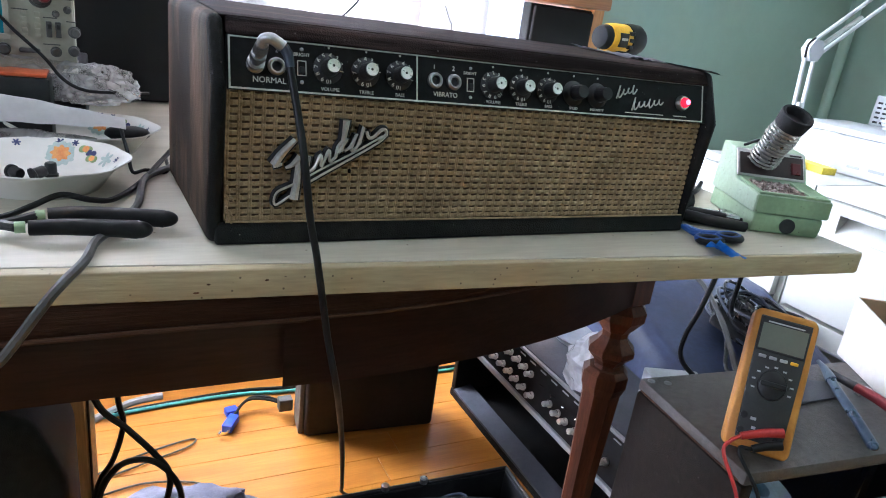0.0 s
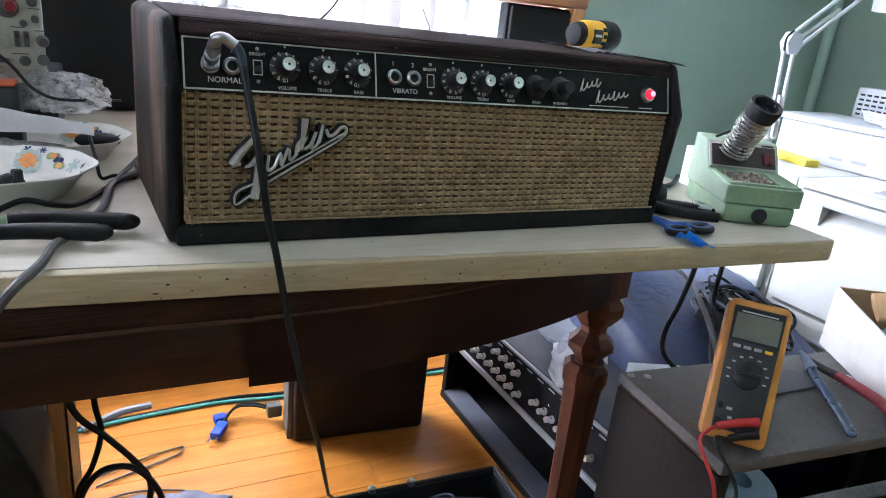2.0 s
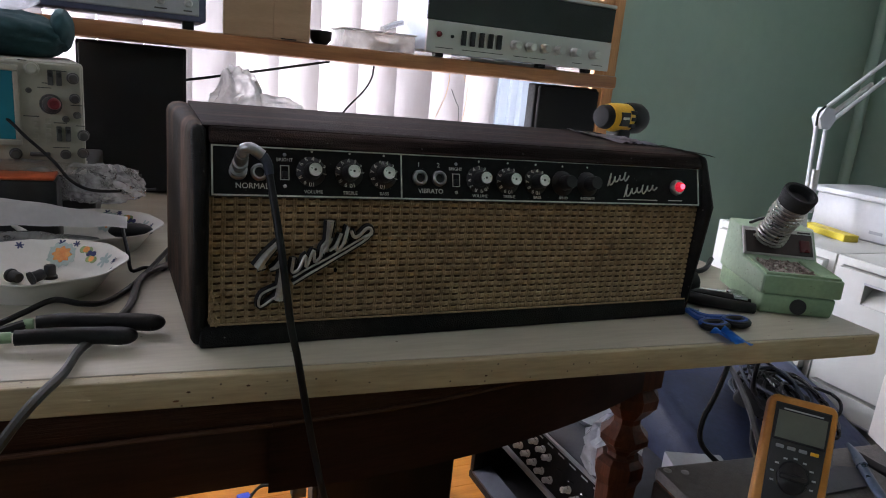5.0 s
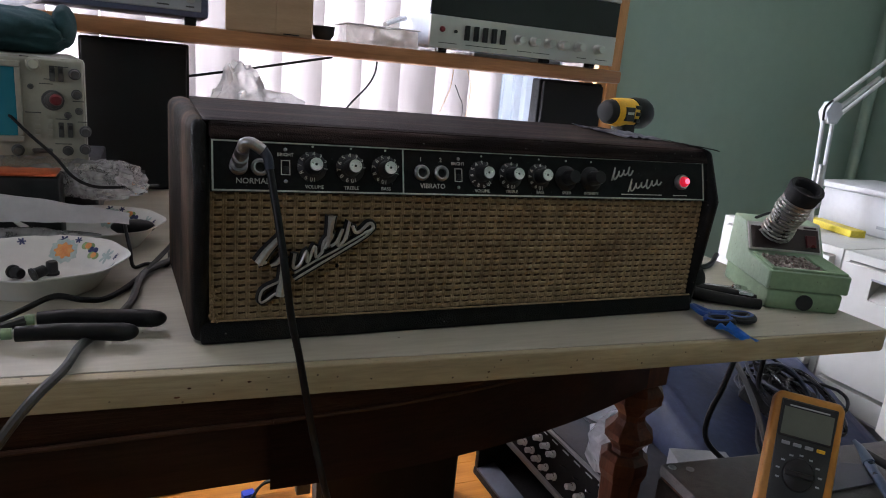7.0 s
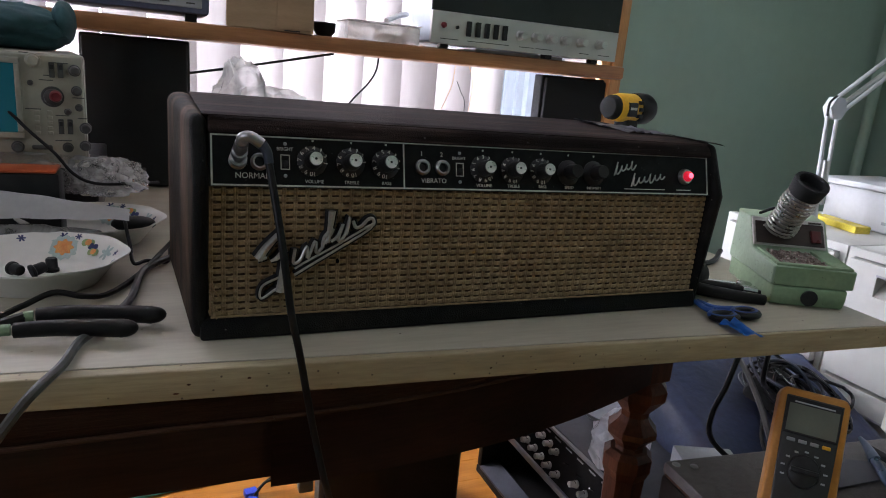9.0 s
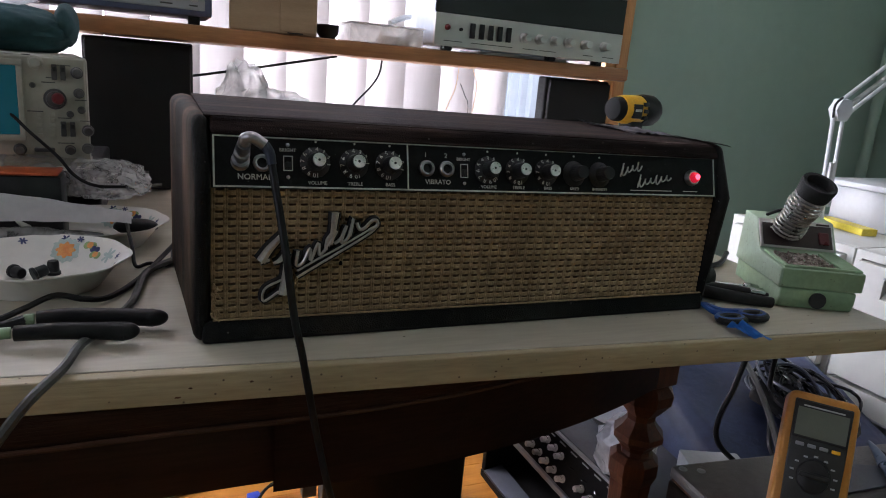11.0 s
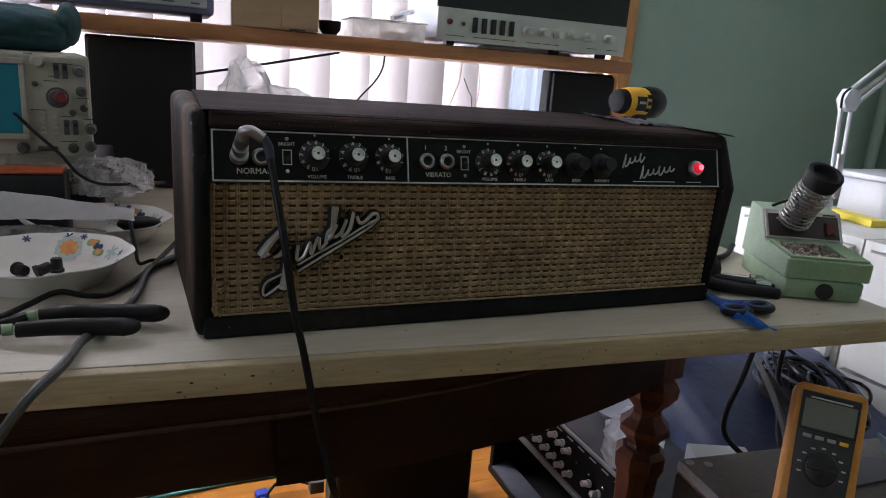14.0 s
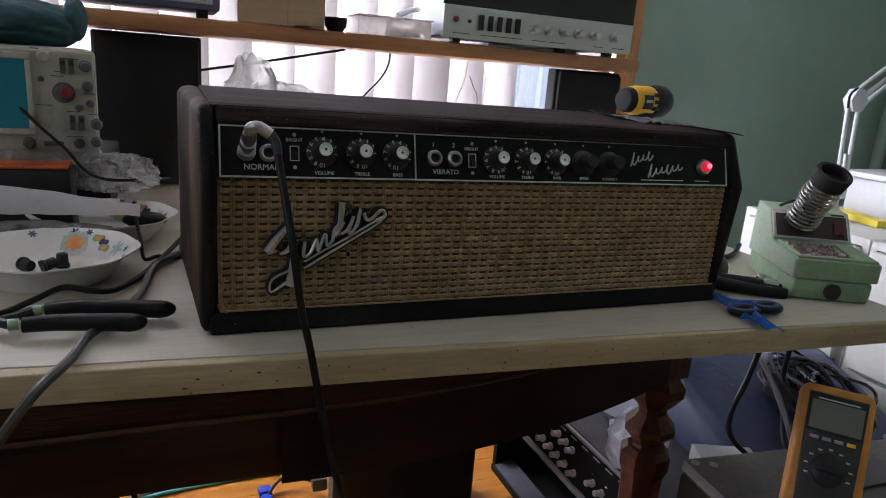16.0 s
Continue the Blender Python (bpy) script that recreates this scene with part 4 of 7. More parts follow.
sheet(bm, 34, 26, lambda u, v: Vector((0.012 + u * 0.062, 0.010 + v * 0.058, 0.0545 + v * 0.004 + 0.005 * noise.noise(Vector((u * 14, v * 13, 3))) + 0.003 * noise.noise(Vector((u * 40, v * 40, 3))))), 0.002)
part("tip_cleaner", bm, SPONGE, station, "grimy tip cleaning wool")
SL = math.atan2(0.038, 0.026)
panel_m = Matrix.Translation((0, 0.079, 0.0615)) @ Matrix.Rotation(SL, 4, "X")
bm = B()
box(bm, 0.0015, W - 0.004, 0.0, 0.043, 0.0, 0.0025, 0.0012, m=panel_m)
face = part("faceplate", bm, BRUSHED, station, "silver edged faceplate")
bm = B()
box(bm, 0.0055, W - 0.007, 0.003, 0.036, 0.0026, 0.0034, m=panel_m)
part("dark_panel", bm, DARKPLATE, face)
bm = B()
box(bm, W - 0.026, W - 0.012, 0.008, 0.026, 0.0034, 0.007, 0.001, m=panel_m)
part("rocker_switch", bm, DARKRED, face, "dark red rocker switch")
for x0, x1, y in ((0.08, 0.098, 0.0375), (0.016, 0.03, 0.028)):
    bm = B()
    box(bm, x0, x1, y, y + 0.0022, 0.0035, 0.0039, m=panel_m)
    part("fine_print", bm, DARKPLATE if y > 0.03 else CREAMINK, face)
bm = B()
lathe(bm, [(0.0105, 0.0), (0.0105, 0.003), (0.0085, 0.003)], 24, pose(0.052, -0.0005, 0.0135, 90))
part("iron_socket", bm, BLACKPLASTIC, station, "round black iron socket", smooth=True)
inv = station.matrix_world.inverted()
lo, hi = inv @ Vector((0.786, 0.056, 0.8435)), inv @ Vector((0.779, 0.022, 0.9035))
ax = (hi - lo).normalized()
s1 = ax.orthogonal().normalized()
s2 = ax.cross(s1)
bm = B()
pts = []
for i in range(12 * 14 + 1):
    a, f = 2 * math.pi * i / 14, i / (12 * 14)
    r = 0.0195 + 0.0015 * f + 0.0012 * math.sin(f * 11)
    pts.append(lo + (hi - lo) * f * 0.98 + r * (s1 * math.cos(a) + s2 * math.sin(a)))
tube(bm, pts, 0.0017, 6, 0)
holder = part("spring_holder", bm, SPRINGSTEEL, station, "coiled steel spring holder", smooth=True)
bm = B()
frame_m = Matrix.Translation(hi - ax * 0.004) @ ax.to_track_quat("Z", "Y").to_matrix().to_4x4()
bowlform(bm, [(0.0165, 0.0), (0.0165, 0.020), (0.0180, 0.0225), (0.0225, 0.0225), (0.0235, 0.020), (0.0215, 0.002), (0.019, 0.0)], 28, frame_m)
part("holder_cup", bm, GRILLEBLACK, holder, "black flared cup", smooth=True)
# black disc closing the cup: the shade in its opening, made as a part
bm = B()
lathe(bm, [(0.0163, 0.010), (0.0163, 0.0105)], 24, frame_m)
part("cup_shade", bm, GRILLEBLACK, holder)
bm = B()
tube(bm, [lo, lo + (hi - lo) * 0.9], (0.006, 0.011), 12, 0)
part("inner_tube", bm, STEEL, holder)
bm = B()
tube(bm, [(0.02, 0.12, 0.100), (0.03, 0.10, 0.112), (0.05, 0.085, 0.118), lo + Vector((0.0, 0.0, 0.02))], 0.0022, 8, 8)
part("iron_cord", bm, RUBBER, station, smooth=True)

# scissors
scissors = thing("scissors", "scissors with blue and black ring handles on the bench", "scissors", pose(0.585, -0.03, TOP, 0, 0, 0))
for k, (cx, cy) in enumerate(((0.012, -0.018), (0.047, -0.018))):
    bm = B()
    ring = [Vector((cx + 0.0155 * math.cos(a) * (1 if k else 1.1), cy + 0.0105 * math.sin(a), 0.006 + 0.002 * k)) for a in [2 * math.pi * i / 24 for i in range(25)]]
    tube(bm, ring, 0.0036, 8, 0)
    tube(bm, [(cx - 0.004, cy + 0.012, 0.007), (cx * 0.4, 0.003, 0.007), (0.014 + 0.004 * k, 0.03, 0.006)], (0.0042, 0.003), 8, 6)
    part("handle", bm, TOOLBLUE, scissors, "blue moulded ring handle", smooth=True)
    bm = B()
    inner = [Vector((cx + 0.0120 * math.cos(a) * (1 if k else 1.1), cy + 0.0073 * math.sin(a), 0.006 + 0.002 * k)) for a in [2 * math.pi * i / 24 for i in range(25)]]
    tube(bm, [p + Vector((0, -0.003, -0.0012)) for p in ring], 0.0044, 8, 0)
    tube(bm, inner, 0.0030, 8, 0)
    part("ring_lining", bm, RUBBER, scissors, smooth=True)
    bm = B()
    prism(bm, [(0.022 - 0.01 * k, 0.028), (0.034 - 0.01 * k, 0.028), (0.040 - 0.006 * k, 0.10), (0.036 - 0.006 * k, 0.10)], 0.004 + 0.002 * k, 0.006 + 0.002 * k, "z")
    part("blade", bm, STEEL, scissors)
bm = B()
sheet(bm, 16, 10, lambda u, v: Vector((0.574 + 0.024 * u - 0.002 * v, -0.066 - 0.034 * v - 0.012 * u * v, TOP + 0.002 + 0.007 * abs(math.sin(5 * u + 2 * v)) * (1 - 0.5 * v) + 0.003 * abs(noise.noise(Vector((u * 6, v * 6, 1)))))), 0.0008)
tagged(part("blue_tape", bm, TAPEBLUE, smooth=True), "crumpled scrap of bright blue tape near the bench edge", "tape")

# side cutters
cutters = thing("side_cutters", "black-handled side cutters with steel jaws on the bench", "pliers", pose(0, 0, TOP))
for k, pts in enumerate(([(0.705, -0.012, 0.006), (0.672, 0.004, 0.008), (0.645, 0.026, 0.009), (0.628, 0.048, 0.009)], [(0.712, 0.003, 0.007), (0.685, 0.022, 0.01), (0.655, 0.045, 0.01), (0.633, 0.055, 0.01)])):
    bm = B()
    tube(bm, pts, (0.0070, 0.0086), 12, 8)
    part("handle", bm, RUBBER, cutters, smooth=True)
bm = B()
box(bm, -0.010, 0.010, -0.008, 0.008, 0.0, 0.012, 0.003, m=pose(0.700, 0.010, 0.006, 0, 0, -35))
part("joint", bm, CHROME, cutters, "bright steel joint", smooth=True)
bm = B()
lathe(bm, [(0.0024, 0), (0.0024, 0.05), (0.0052, 0.052), (0.0056, 0.060), (0.0040, 0.070), (0.0012, 0.073)], 14, pose(0.680, 0.080, TOP + 0.006, 90, 0, 60))
tagged(part("jack_adapter", bm, CHROME, smooth=True), "small chrome audio adapter lying beside cutters", "adapter")
bm = B()
lathe(bm, [(0.017, 0.0), (0.0195, 0.004), (0.0195, 0.020), (0.015, 0.024), (0.009, 0.03), (0.005, 0.045)], 18, pose(0.640, 0.060, TOP + 0.0205, 0, 90, 20))
tagged(part("mains_plug", bm, BLACKPLASTIC, smooth=True), "round black plug lying beside the amplifier", "plug")
bm = B()
tube(bm, [(0.63, 0.12, TOP + 0.0045), (0.70, 0.15, TOP + 0.0045), (0.78, 0.16, TOP + 0.0045), (0.86, 0.22, TOP + 0.004)], 0.0042, 8, 8)
tagged(part("mains_cable", bm, RUBBER, smooth=True), "black mains cord lying across the bench end", "cord")

# paper bowls with printed flowers
BOWL = [(0.0, 0.003), (0.052, 0.003), (0.060, 0.007), (0.075, 0.024), (0.084, 0.0305), (0.089, 0.0325), (0.089, 0.0310), (0.083, 0.0285), (0.076, 0.023), (0.058, 0.0), (0.0, 0.0)]


def paper_bowl(cx, cy, decals, label):
    bowl = thing("paper_bowl", label, "bowl", pose(cx, cy, TOP), group="paper bowls")
    bm = B()
    seg = 64
    rings = []
    for r, z in BOWL[1:-1]:
        rings.append([bm.verts.new(((r + (0.0018 * math.cos(8 * a) if r > 0.08 else 0)) * math.cos(a), (r + (0.0018 * math.cos(8 * a) if r > 0.08 else 0)) * math.sin(a), z)) for a in [2 * math.pi * i / seg for i in range(seg)]])
    for a, b in zip(rings, rings[1:]):
        for i in range(seg):
            bm.faces.new((a[i], a[(i + 1) % seg], b[(i + 1) % seg], b[i]))
    bm.faces.new(rings[0])
    bm.faces.new(rings[-1][::-1])
    shell = part("shell", bm, PAPERBOWL, bowl, smooth=True)
    for name, material, angle, up, size, kind in decals:
        a = radians(angle)
        r, z = 0.060 + 0.022 * up, 0.0075 + 0.0225 * up
        out, tang = Vector((math.cos(a), math.sin(a), 0)), Vector((-math.sin(a), math.cos(a), 0))
        slope = (out * 0.022 + Vector((0, 0, 0.0235))).normalized()
        nrm = tang.cross(slope)
        nrm = nrm if nrm.dot(out) < 0 else -nrm
        m = Matrix((tang, slope, nrm)).transposed().to_4x4()
        m.translation = out * r + Vector((0, 0, z)) + nrm * 0.0016
        bm = B()
        n = 40
        ring = []
        for i in range(n):
            q = 2 * math.pi * i / n
            k = {"flower": 1 + 0.16 * math.cos(8 * q), "halo": 1 + 0.10 * math.cos(12 * q), "leaf": 0.35 + 0.65 * abs(math.cos(q)), "disc": 1.0, "sprig": 0.3 + 0.7 * abs(math.cos(3 * q))}[kind]
            ring.append(bm.verts.new(m @ Vector((size * k * math.cos(q), size * k * math.sin(q), 0.0002 if kind in ("disc", "flower") else 0.0))))
        bm.faces.new(ring)
        part(name, bm, material, shell)
    return bowl


FLOWERS = [("printed_halo", PRINTGREY, 76, 0.45, 0.0160, "halo"), ("printed_flower", PRINTORANGE, 76, 0.46, 0.0098, "flower"), ("printed_sprig", PRINTBLUE, 78, 0.92, 0.0060, "sprig"),
           ("printed_sprig", PRINTBLUE, 66, 0.95, 0.0045, "sprig"), ("printed_leaf", PRINTGREEN, 55, 0.74, 0.0085, "leaf"), ("printed_tulip", PRINTORANGE, 55, 0.76, 0.0042, "disc"),
           ("printed_leaf", PRINTGREEN, 44, 0.40, 0.0080, "leaf"), ("printed_tulip", PRINTORANGE, 44, 0.42, 0.0038, "disc"), ("printed_sprig", PRINTBLUE, 48, 0.62, 0.0070, "leaf"),
           ("printed_halo", PRINTGREY, 26, 0.55, 0.0110, "sprig"), ("printed_sprig", PRINTBLUE, 10, 0.75, 0.0050, "sprig"), ("printed_sprig", PRINTBLUE, -20, 0.8, 0.0055, "sprig"),
           ("printed_sprig", PRINTBLUE, 110, 0.9, 0.005, "sprig")]
paper_bowl(-0.142, 0.200, FLOWERS, "white paper bowl with printed flowers holding small knobs")
paper_bowl(-0.101, 0.372, FLOWERS, "white paper bowl with printed flowers under crumpled paper")
small = B()
lathe(small, [(0.0075, 0.0), (0.0075, 0.003), (0.0062, 0.004), (0.0060, 0.014), (0.005, 0.0155)], 20)
first_knob = tagged(part("potentiometer_knob", small, BLACKPLASTIC, smooth=True), "small black loose knob lying in a paper bowl", "knob", "loose knobs")
first_knob.matrix_basis = pose(-0.133, 0.222, TOP + 0.0035)
for x, y, z, rx in ((-0.170, 0.214, 0.011, 90), (-0.150, 0.200, 0.010, 75)):
    ob = copy_thing(first_knob, pose(x, y, TOP + z, rx, 0, 40 * x * 100))
bm = B()
lump(bm, (-0.052, 0.355, TOP + 0.026), (0.028, 0.016, 0.010), 0.10, 5, 3)
tagged(part("foam_plug", bm, RUBBER, smooth=True), "black moulded plug lying in the paper bowl", "plug")

# crumpled paper and plastic behind the bowls
bm = B()
sheet(bm, 30, 18, lambda u, v: Vector((-0.30 + 0.245 * u, 0.30 + 0.05 * v - 0.01 * u, TOP + 0.043 + (0.034 * math.sin(math.pi * min(1, v * 1.05)) + 0.006) * (1 - 0.72 * u ** 1.6) + 0.003 * noise.noise(Vector((u * 6, v * 4, 1))))), 0.0012)
tagged(part("grey_paper_sheet", bm, PAPER, smooth=True), "rolled grey-white paper sheet lying over a bowl", "paper")
bm = B()
lump(bm, (-0.190, 0.300, TOP + 0.022), (0.105, 0.016, 0.016), 0.15, 3, 4, TOP + 0.002, 2, 0.06)
tagged(part("plastic_wrap", bm, BAG, smooth=True), "crumpled clear plastic wrap between bowls", "plastic wrap")
carton = thing("parts_case", "black case with a burnt orange lid on the bench", "case", pose(-0.283, 0.402, TOP))
bm = B()
box(bm, -0.07, 0.145, -0.03, 0.022, 0.0, 0.0875, 0.004)
part("body", bm, BLACKPLASTIC, carton, smooth=True)
bm = B()
box(bm, -0.07, 0.142, -0.031, 0.022, 0.0880, 0.0925, 0.002)
part("lid", bm, ORANGEPLASTIC, carton, smooth=True)
bm = B()
lump(bm, (-0.195, 0.440, TOP + 0.076), (0.118, 0.028, 0.030), 0.12, 7, 4, TOP + 0.05, 2.4, 0.14)
lump(bm, (-0.088, 0.436, TOP + 0.072), (0.046, 0.024, 0.026), 0.20, 9, 4, TOP + 0.048, 2.6, 0.20)
sheet(bm, 14, 8, lambda u, v: Vector((-0.105 + 0.072 * u, 0.418 + 0.012 * math.sin(5 * u + 3 * v), TOP + 0.062 + 0.036 * v * (1 - 0.75 * u) + 0.006 * noise.noise(Vector((u * 7, v * 6, 4))))), 0.0006)
tagged(part("clear_plastic_bag", bm, BAG), "crumpled clear plastic bag in front of the oscilloscope", "plastic bag")
# white sheet added over the bag to paint its bright reflection
bm = B()
sheet(bm, 24, 8, lambda u, v: Vector((-0.300 + 0.192 * u, 0.428 + 0.034 * v, TOP + 0.088 + 0.014 * v + 0.003 * noise.noise(Vector((u * 9, v * 3, 6))))), 0.0012)
tagged(part("bag_glint", bm, WHITECARD, smooth=True), "white sheet standing in for the bright reflection on the plastic bag", "paper")

# oscilloscope, standing on a dark instrument
stand = thing("instrument_case", "black low instrument case carrying the oscilloscope", "instrument", pose(0, 0, TOP))
bm = B()
box(bm, -0.42, -0.102, 0.49, 0.72, 0.0, 0.0845, 0.004)
part("body", bm, BLACKPLASTIC, stand)
scope = thing("oscilloscope", "grey-beige analogue oscilloscope with teal screen and many knobs", "oscilloscope", pose(0, 0.455, 0.8455, 0, 0, 8))
bm = B()
box(bm, -0.42, -0.1085, 0.004, 0.27, 0.0, 0.152, 0.006)
part("case", bm, SCOPEGREY, scope, smooth=True)
bm = B()
box(bm, -0.415, -0.112, 0.0, 0.006, 0.004, 0.149, 0.002)
front = part("front_panel", bm, SCOPEGREY, scope)
sx = lambda p: -0.1086 + (p - 165) * 0.000667
sz = lambda p: 0.9975 - (p - 106) * 0.00076 - 0.8455
bm = B()
for a in ((-0.345, -0.1835, 0.136, 0.144), (-0.345, -0.1835, 0.040, 0.048), (-0.1905, -0.1835, 0.048, 0.136), (-0.345, -0.338, 0.048, 0.136)):
    box(bm, a[0], a[1], -0.006, 0.001, a[2], a[3], 0.0015)
part("screen_bezel", bm, SCOPEGREY, front)
bm = B()
box(bm, -0.338, -0.1905, -0.002, 0.001, 0.048, 0.136, 0.001)
part("screen", bm, SCREEN, front, "dim teal screen glass")
knob_kinds = {}
for px, py, r, deep, material in ((75, 120, 0.0100, 0.014, SCOPEGREY), (150, 133, 0.0085, 0.017, SCOPEDARK), (152, 168, 0.0075, 0.012, SCOPEDARK), (155, 197, 0.0055, 0.010, SCOPEDARK), (105, 180, 0.0150, 0.012, SCOPEDARK),
                                  (165, 233, 0.0085, 0.017, SCOPEDARK), (163, 265, 0.0080, 0.010, SCOPEDARK), (127, 268, 0.0075, 0.010, SCOPEDARK), (40, 268, 0.0085, 0.012, SCOPEDARK), (68, 158, 0.004, 0.006, SCOPEDARK), (130, 205, 0.005, 0.008, SCOPEDARK)):
    bm = B()
    r *= 0.8
    lathe(bm, [(r * 1.15, 0.0), (r * 1.1, deep * 0.25), (r * 0.9, deep * 0.3), (r * 0.84, deep * 0.9), (r * 0.7, deep)], 20, pose(sx(px) - (0.003 if px > 140 else 0), 0.0005, sz(py), 90))
    part("knob", bm, material, front, smooth=True)
bm = B()
lathe(bm, [(0.0078, 0.0), (0.0070, 0.012), (0.0055, 0.015)], 20, pose(sx(110), -0.011, sz(178), 90))
part("red_knob", bm, TOOLRED, front, "dark red centre knob", smooth=True)
for px, py in ((106, 134), (121, 134), (117, 231), (133, 231)):
    bm = B()
    box(bm, sx(px) - 0.0032, sx(px) + 0.0032, -0.0035, 0.001, sz(py) - 0.010, sz(py) + 0.010, 0.0008)
    slot = part("slide_switch", bm, SCOPEDARK, front)
    bm = B()
    box(bm, sx(px) - 0.0022, sx(px) + 0.0022, -0.007, -0.003, sz(py) + 0.001, sz(py) + 0.007, 0.0006)
    part("slider", bm, BLACKPLASTIC, slot)
for px in (76, 98):
    for py in range(207, 252, 9):
        bm = B()
        box(bm, sx(px) - 0.0030, sx(px) + 0.0030, -0.003, 0.001, sz(py) - 0.0022, sz(py) + 0.0022, 0.0006)
        part("push_button", bm, SCOPEGREY, front)
bm = B()
box(bm, sx(82) - 0.012, sx(82) + 0.012, -0.005, 0.001, sz(268) - 0.003, sz(268) + 0.003, 0.002)
part("toggle", bm, SCOPEDARK, front)
for px, py, w in ((120, 122, 0.02), (60, 108, 0.010), (95, 152, 0.016), (120, 212, 0.016), (150, 180, 0.014), (120, 256, 0.02), (156, 216, 0.012), (70, 202, 0.018), (100, 144, 0.012)):
    bm = B()
    box(bm, sx(px) - w / 2, sx(px) + w / 2, -0.0006, 0.0004, sz(py) - 0.0006, sz(py) + 0.0006)
    part("fine_print", bm, SCOPEDARK, front)
bm = B()
tube(bm, [(-0.24, 0.435, 0.935), (-0.205, 0.43, 0.925), (-0.175, 0.415, 0.898), (-0.145, 0.405, 0.87), (-0.125, 0.40, 0.845), (-0.10, 0.40, 0.832), (-0.06, 0.42, 0.828), (-0.02, 0.47, 0.822)], 0.0022, 8, 8)
tagged(part("probe_lead", bm, RUBBER, smooth=True), "thin black probe lead draped over the plastic bag", "cable")
bm = B()
lump(bm, (-0.250, 0.56, 1.026), (0.112, 0.09, 0.040), 0.10, 4, 5, 0.9985, 1.5, 0.05)
lump(bm, (-0.142, 0.56, 1.040), (0.016, 0.04, 0.030), 0.08, 5, 4, 0.9985, 1.5)
pouch = tagged(part("cloth_pouch", bm, TEALCLOTH, smooth=True), "dark teal fabric pouch lying on the oscilloscope", "pouch")
bm = B()
lump(bm, (-0.225, 0.54, 1.088), (0.060, 0.05, 0.030), 0.12, 6, 4, 1.06, 1.6, 0.08)
tagged(part("milky_plastic_bag", bm, WHITEBAG, smooth=True), "crumpled milky plastic bag on the teal pouch", "plastic bag")

# loudspeakers under the shelf
def loudspeaker(x0, x1, y, label, deep=0.17):
    spk = thing("loudspeaker", label, "speaker", pose(x0, y, TOP), group="bookshelf speakers")
    w = x1 - x0
    bm = B()
    box(bm, 0, w, 0.014, deep, 0.0, 0.271, 0.004)
    part("cabinet", bm, GRILLEBLACK, spk)
    bm = B()
    box(bm, 0.004, w - 0.004, 0.0, 0.0135, 0.004, 0.267, 0.006)
    g = part("grille", bm, GRILLEBLACK, spk, smooth=True)
    bm = B()
    box(bm, w / 2 - 0.012, w / 2 + 0.012, -0.001, 0.0005, 0.030, 0.038)
    part("badge", bm, SCOPEDARK, g, "small grey badge bar")


loudspeaker(-0.142, 0.039, 0.745, "black bookshelf loudspeaker standing under the wooden shelf")
loudspeaker(0.786, 0.958, 0.735, "black bookshelf loudspeaker under the shelf by the window frame", 0.05)

# pliers with black grips
pliers = thing("wire_pliers", "long-nosed pliers with black rubber grips on the bench", "pliers", pose(0, 0, TOP))
for pts, band in (([(-0.126, 0.058, 0.012), (-0.10, 0.058, 0.013), (-0.06, 0.052, 0.012), (-0.029, 0.046, 0.011)], (-0.128, 0.0575)), ([(-0.138, 0.024, 0.012), (-0.11, 0.022, 0.013), (-0.075, 0.019, 0.012), (-0.053, 0.0165, 0.011)], (-0.141, 0.0262))):
    bm = B()
    tube(bm, pts, (0.0068, 0.0086), 14, 8, 0.95)
    lump(bm, pts[-1], (0.0125, 0.0084, 0.0080), 0.0, 1, 3)
    h = part("grip", bm, RUBBER, pliers, smooth=True)
    bm = B()
    tube(bm, [(band[0], band[1], 0.012), (band[0] - 0.008, band[1] - 0.0005, 0.012)], 0.0052, 10, 0)
    part("grip_end", bm, STATIONGREEN, h, "green inner grip", smooth=True)
    bm = B()
    tube(bm, [(band[0] - 0.006, band[1], 0.012), (-0.165, 0.040, 0.010), (-0.21, 0.044, 0.009)], (0.0048, 0.004), 8, 6)
    part("jaw", bm, BLACKPLASTIC, pliers, smooth=True)

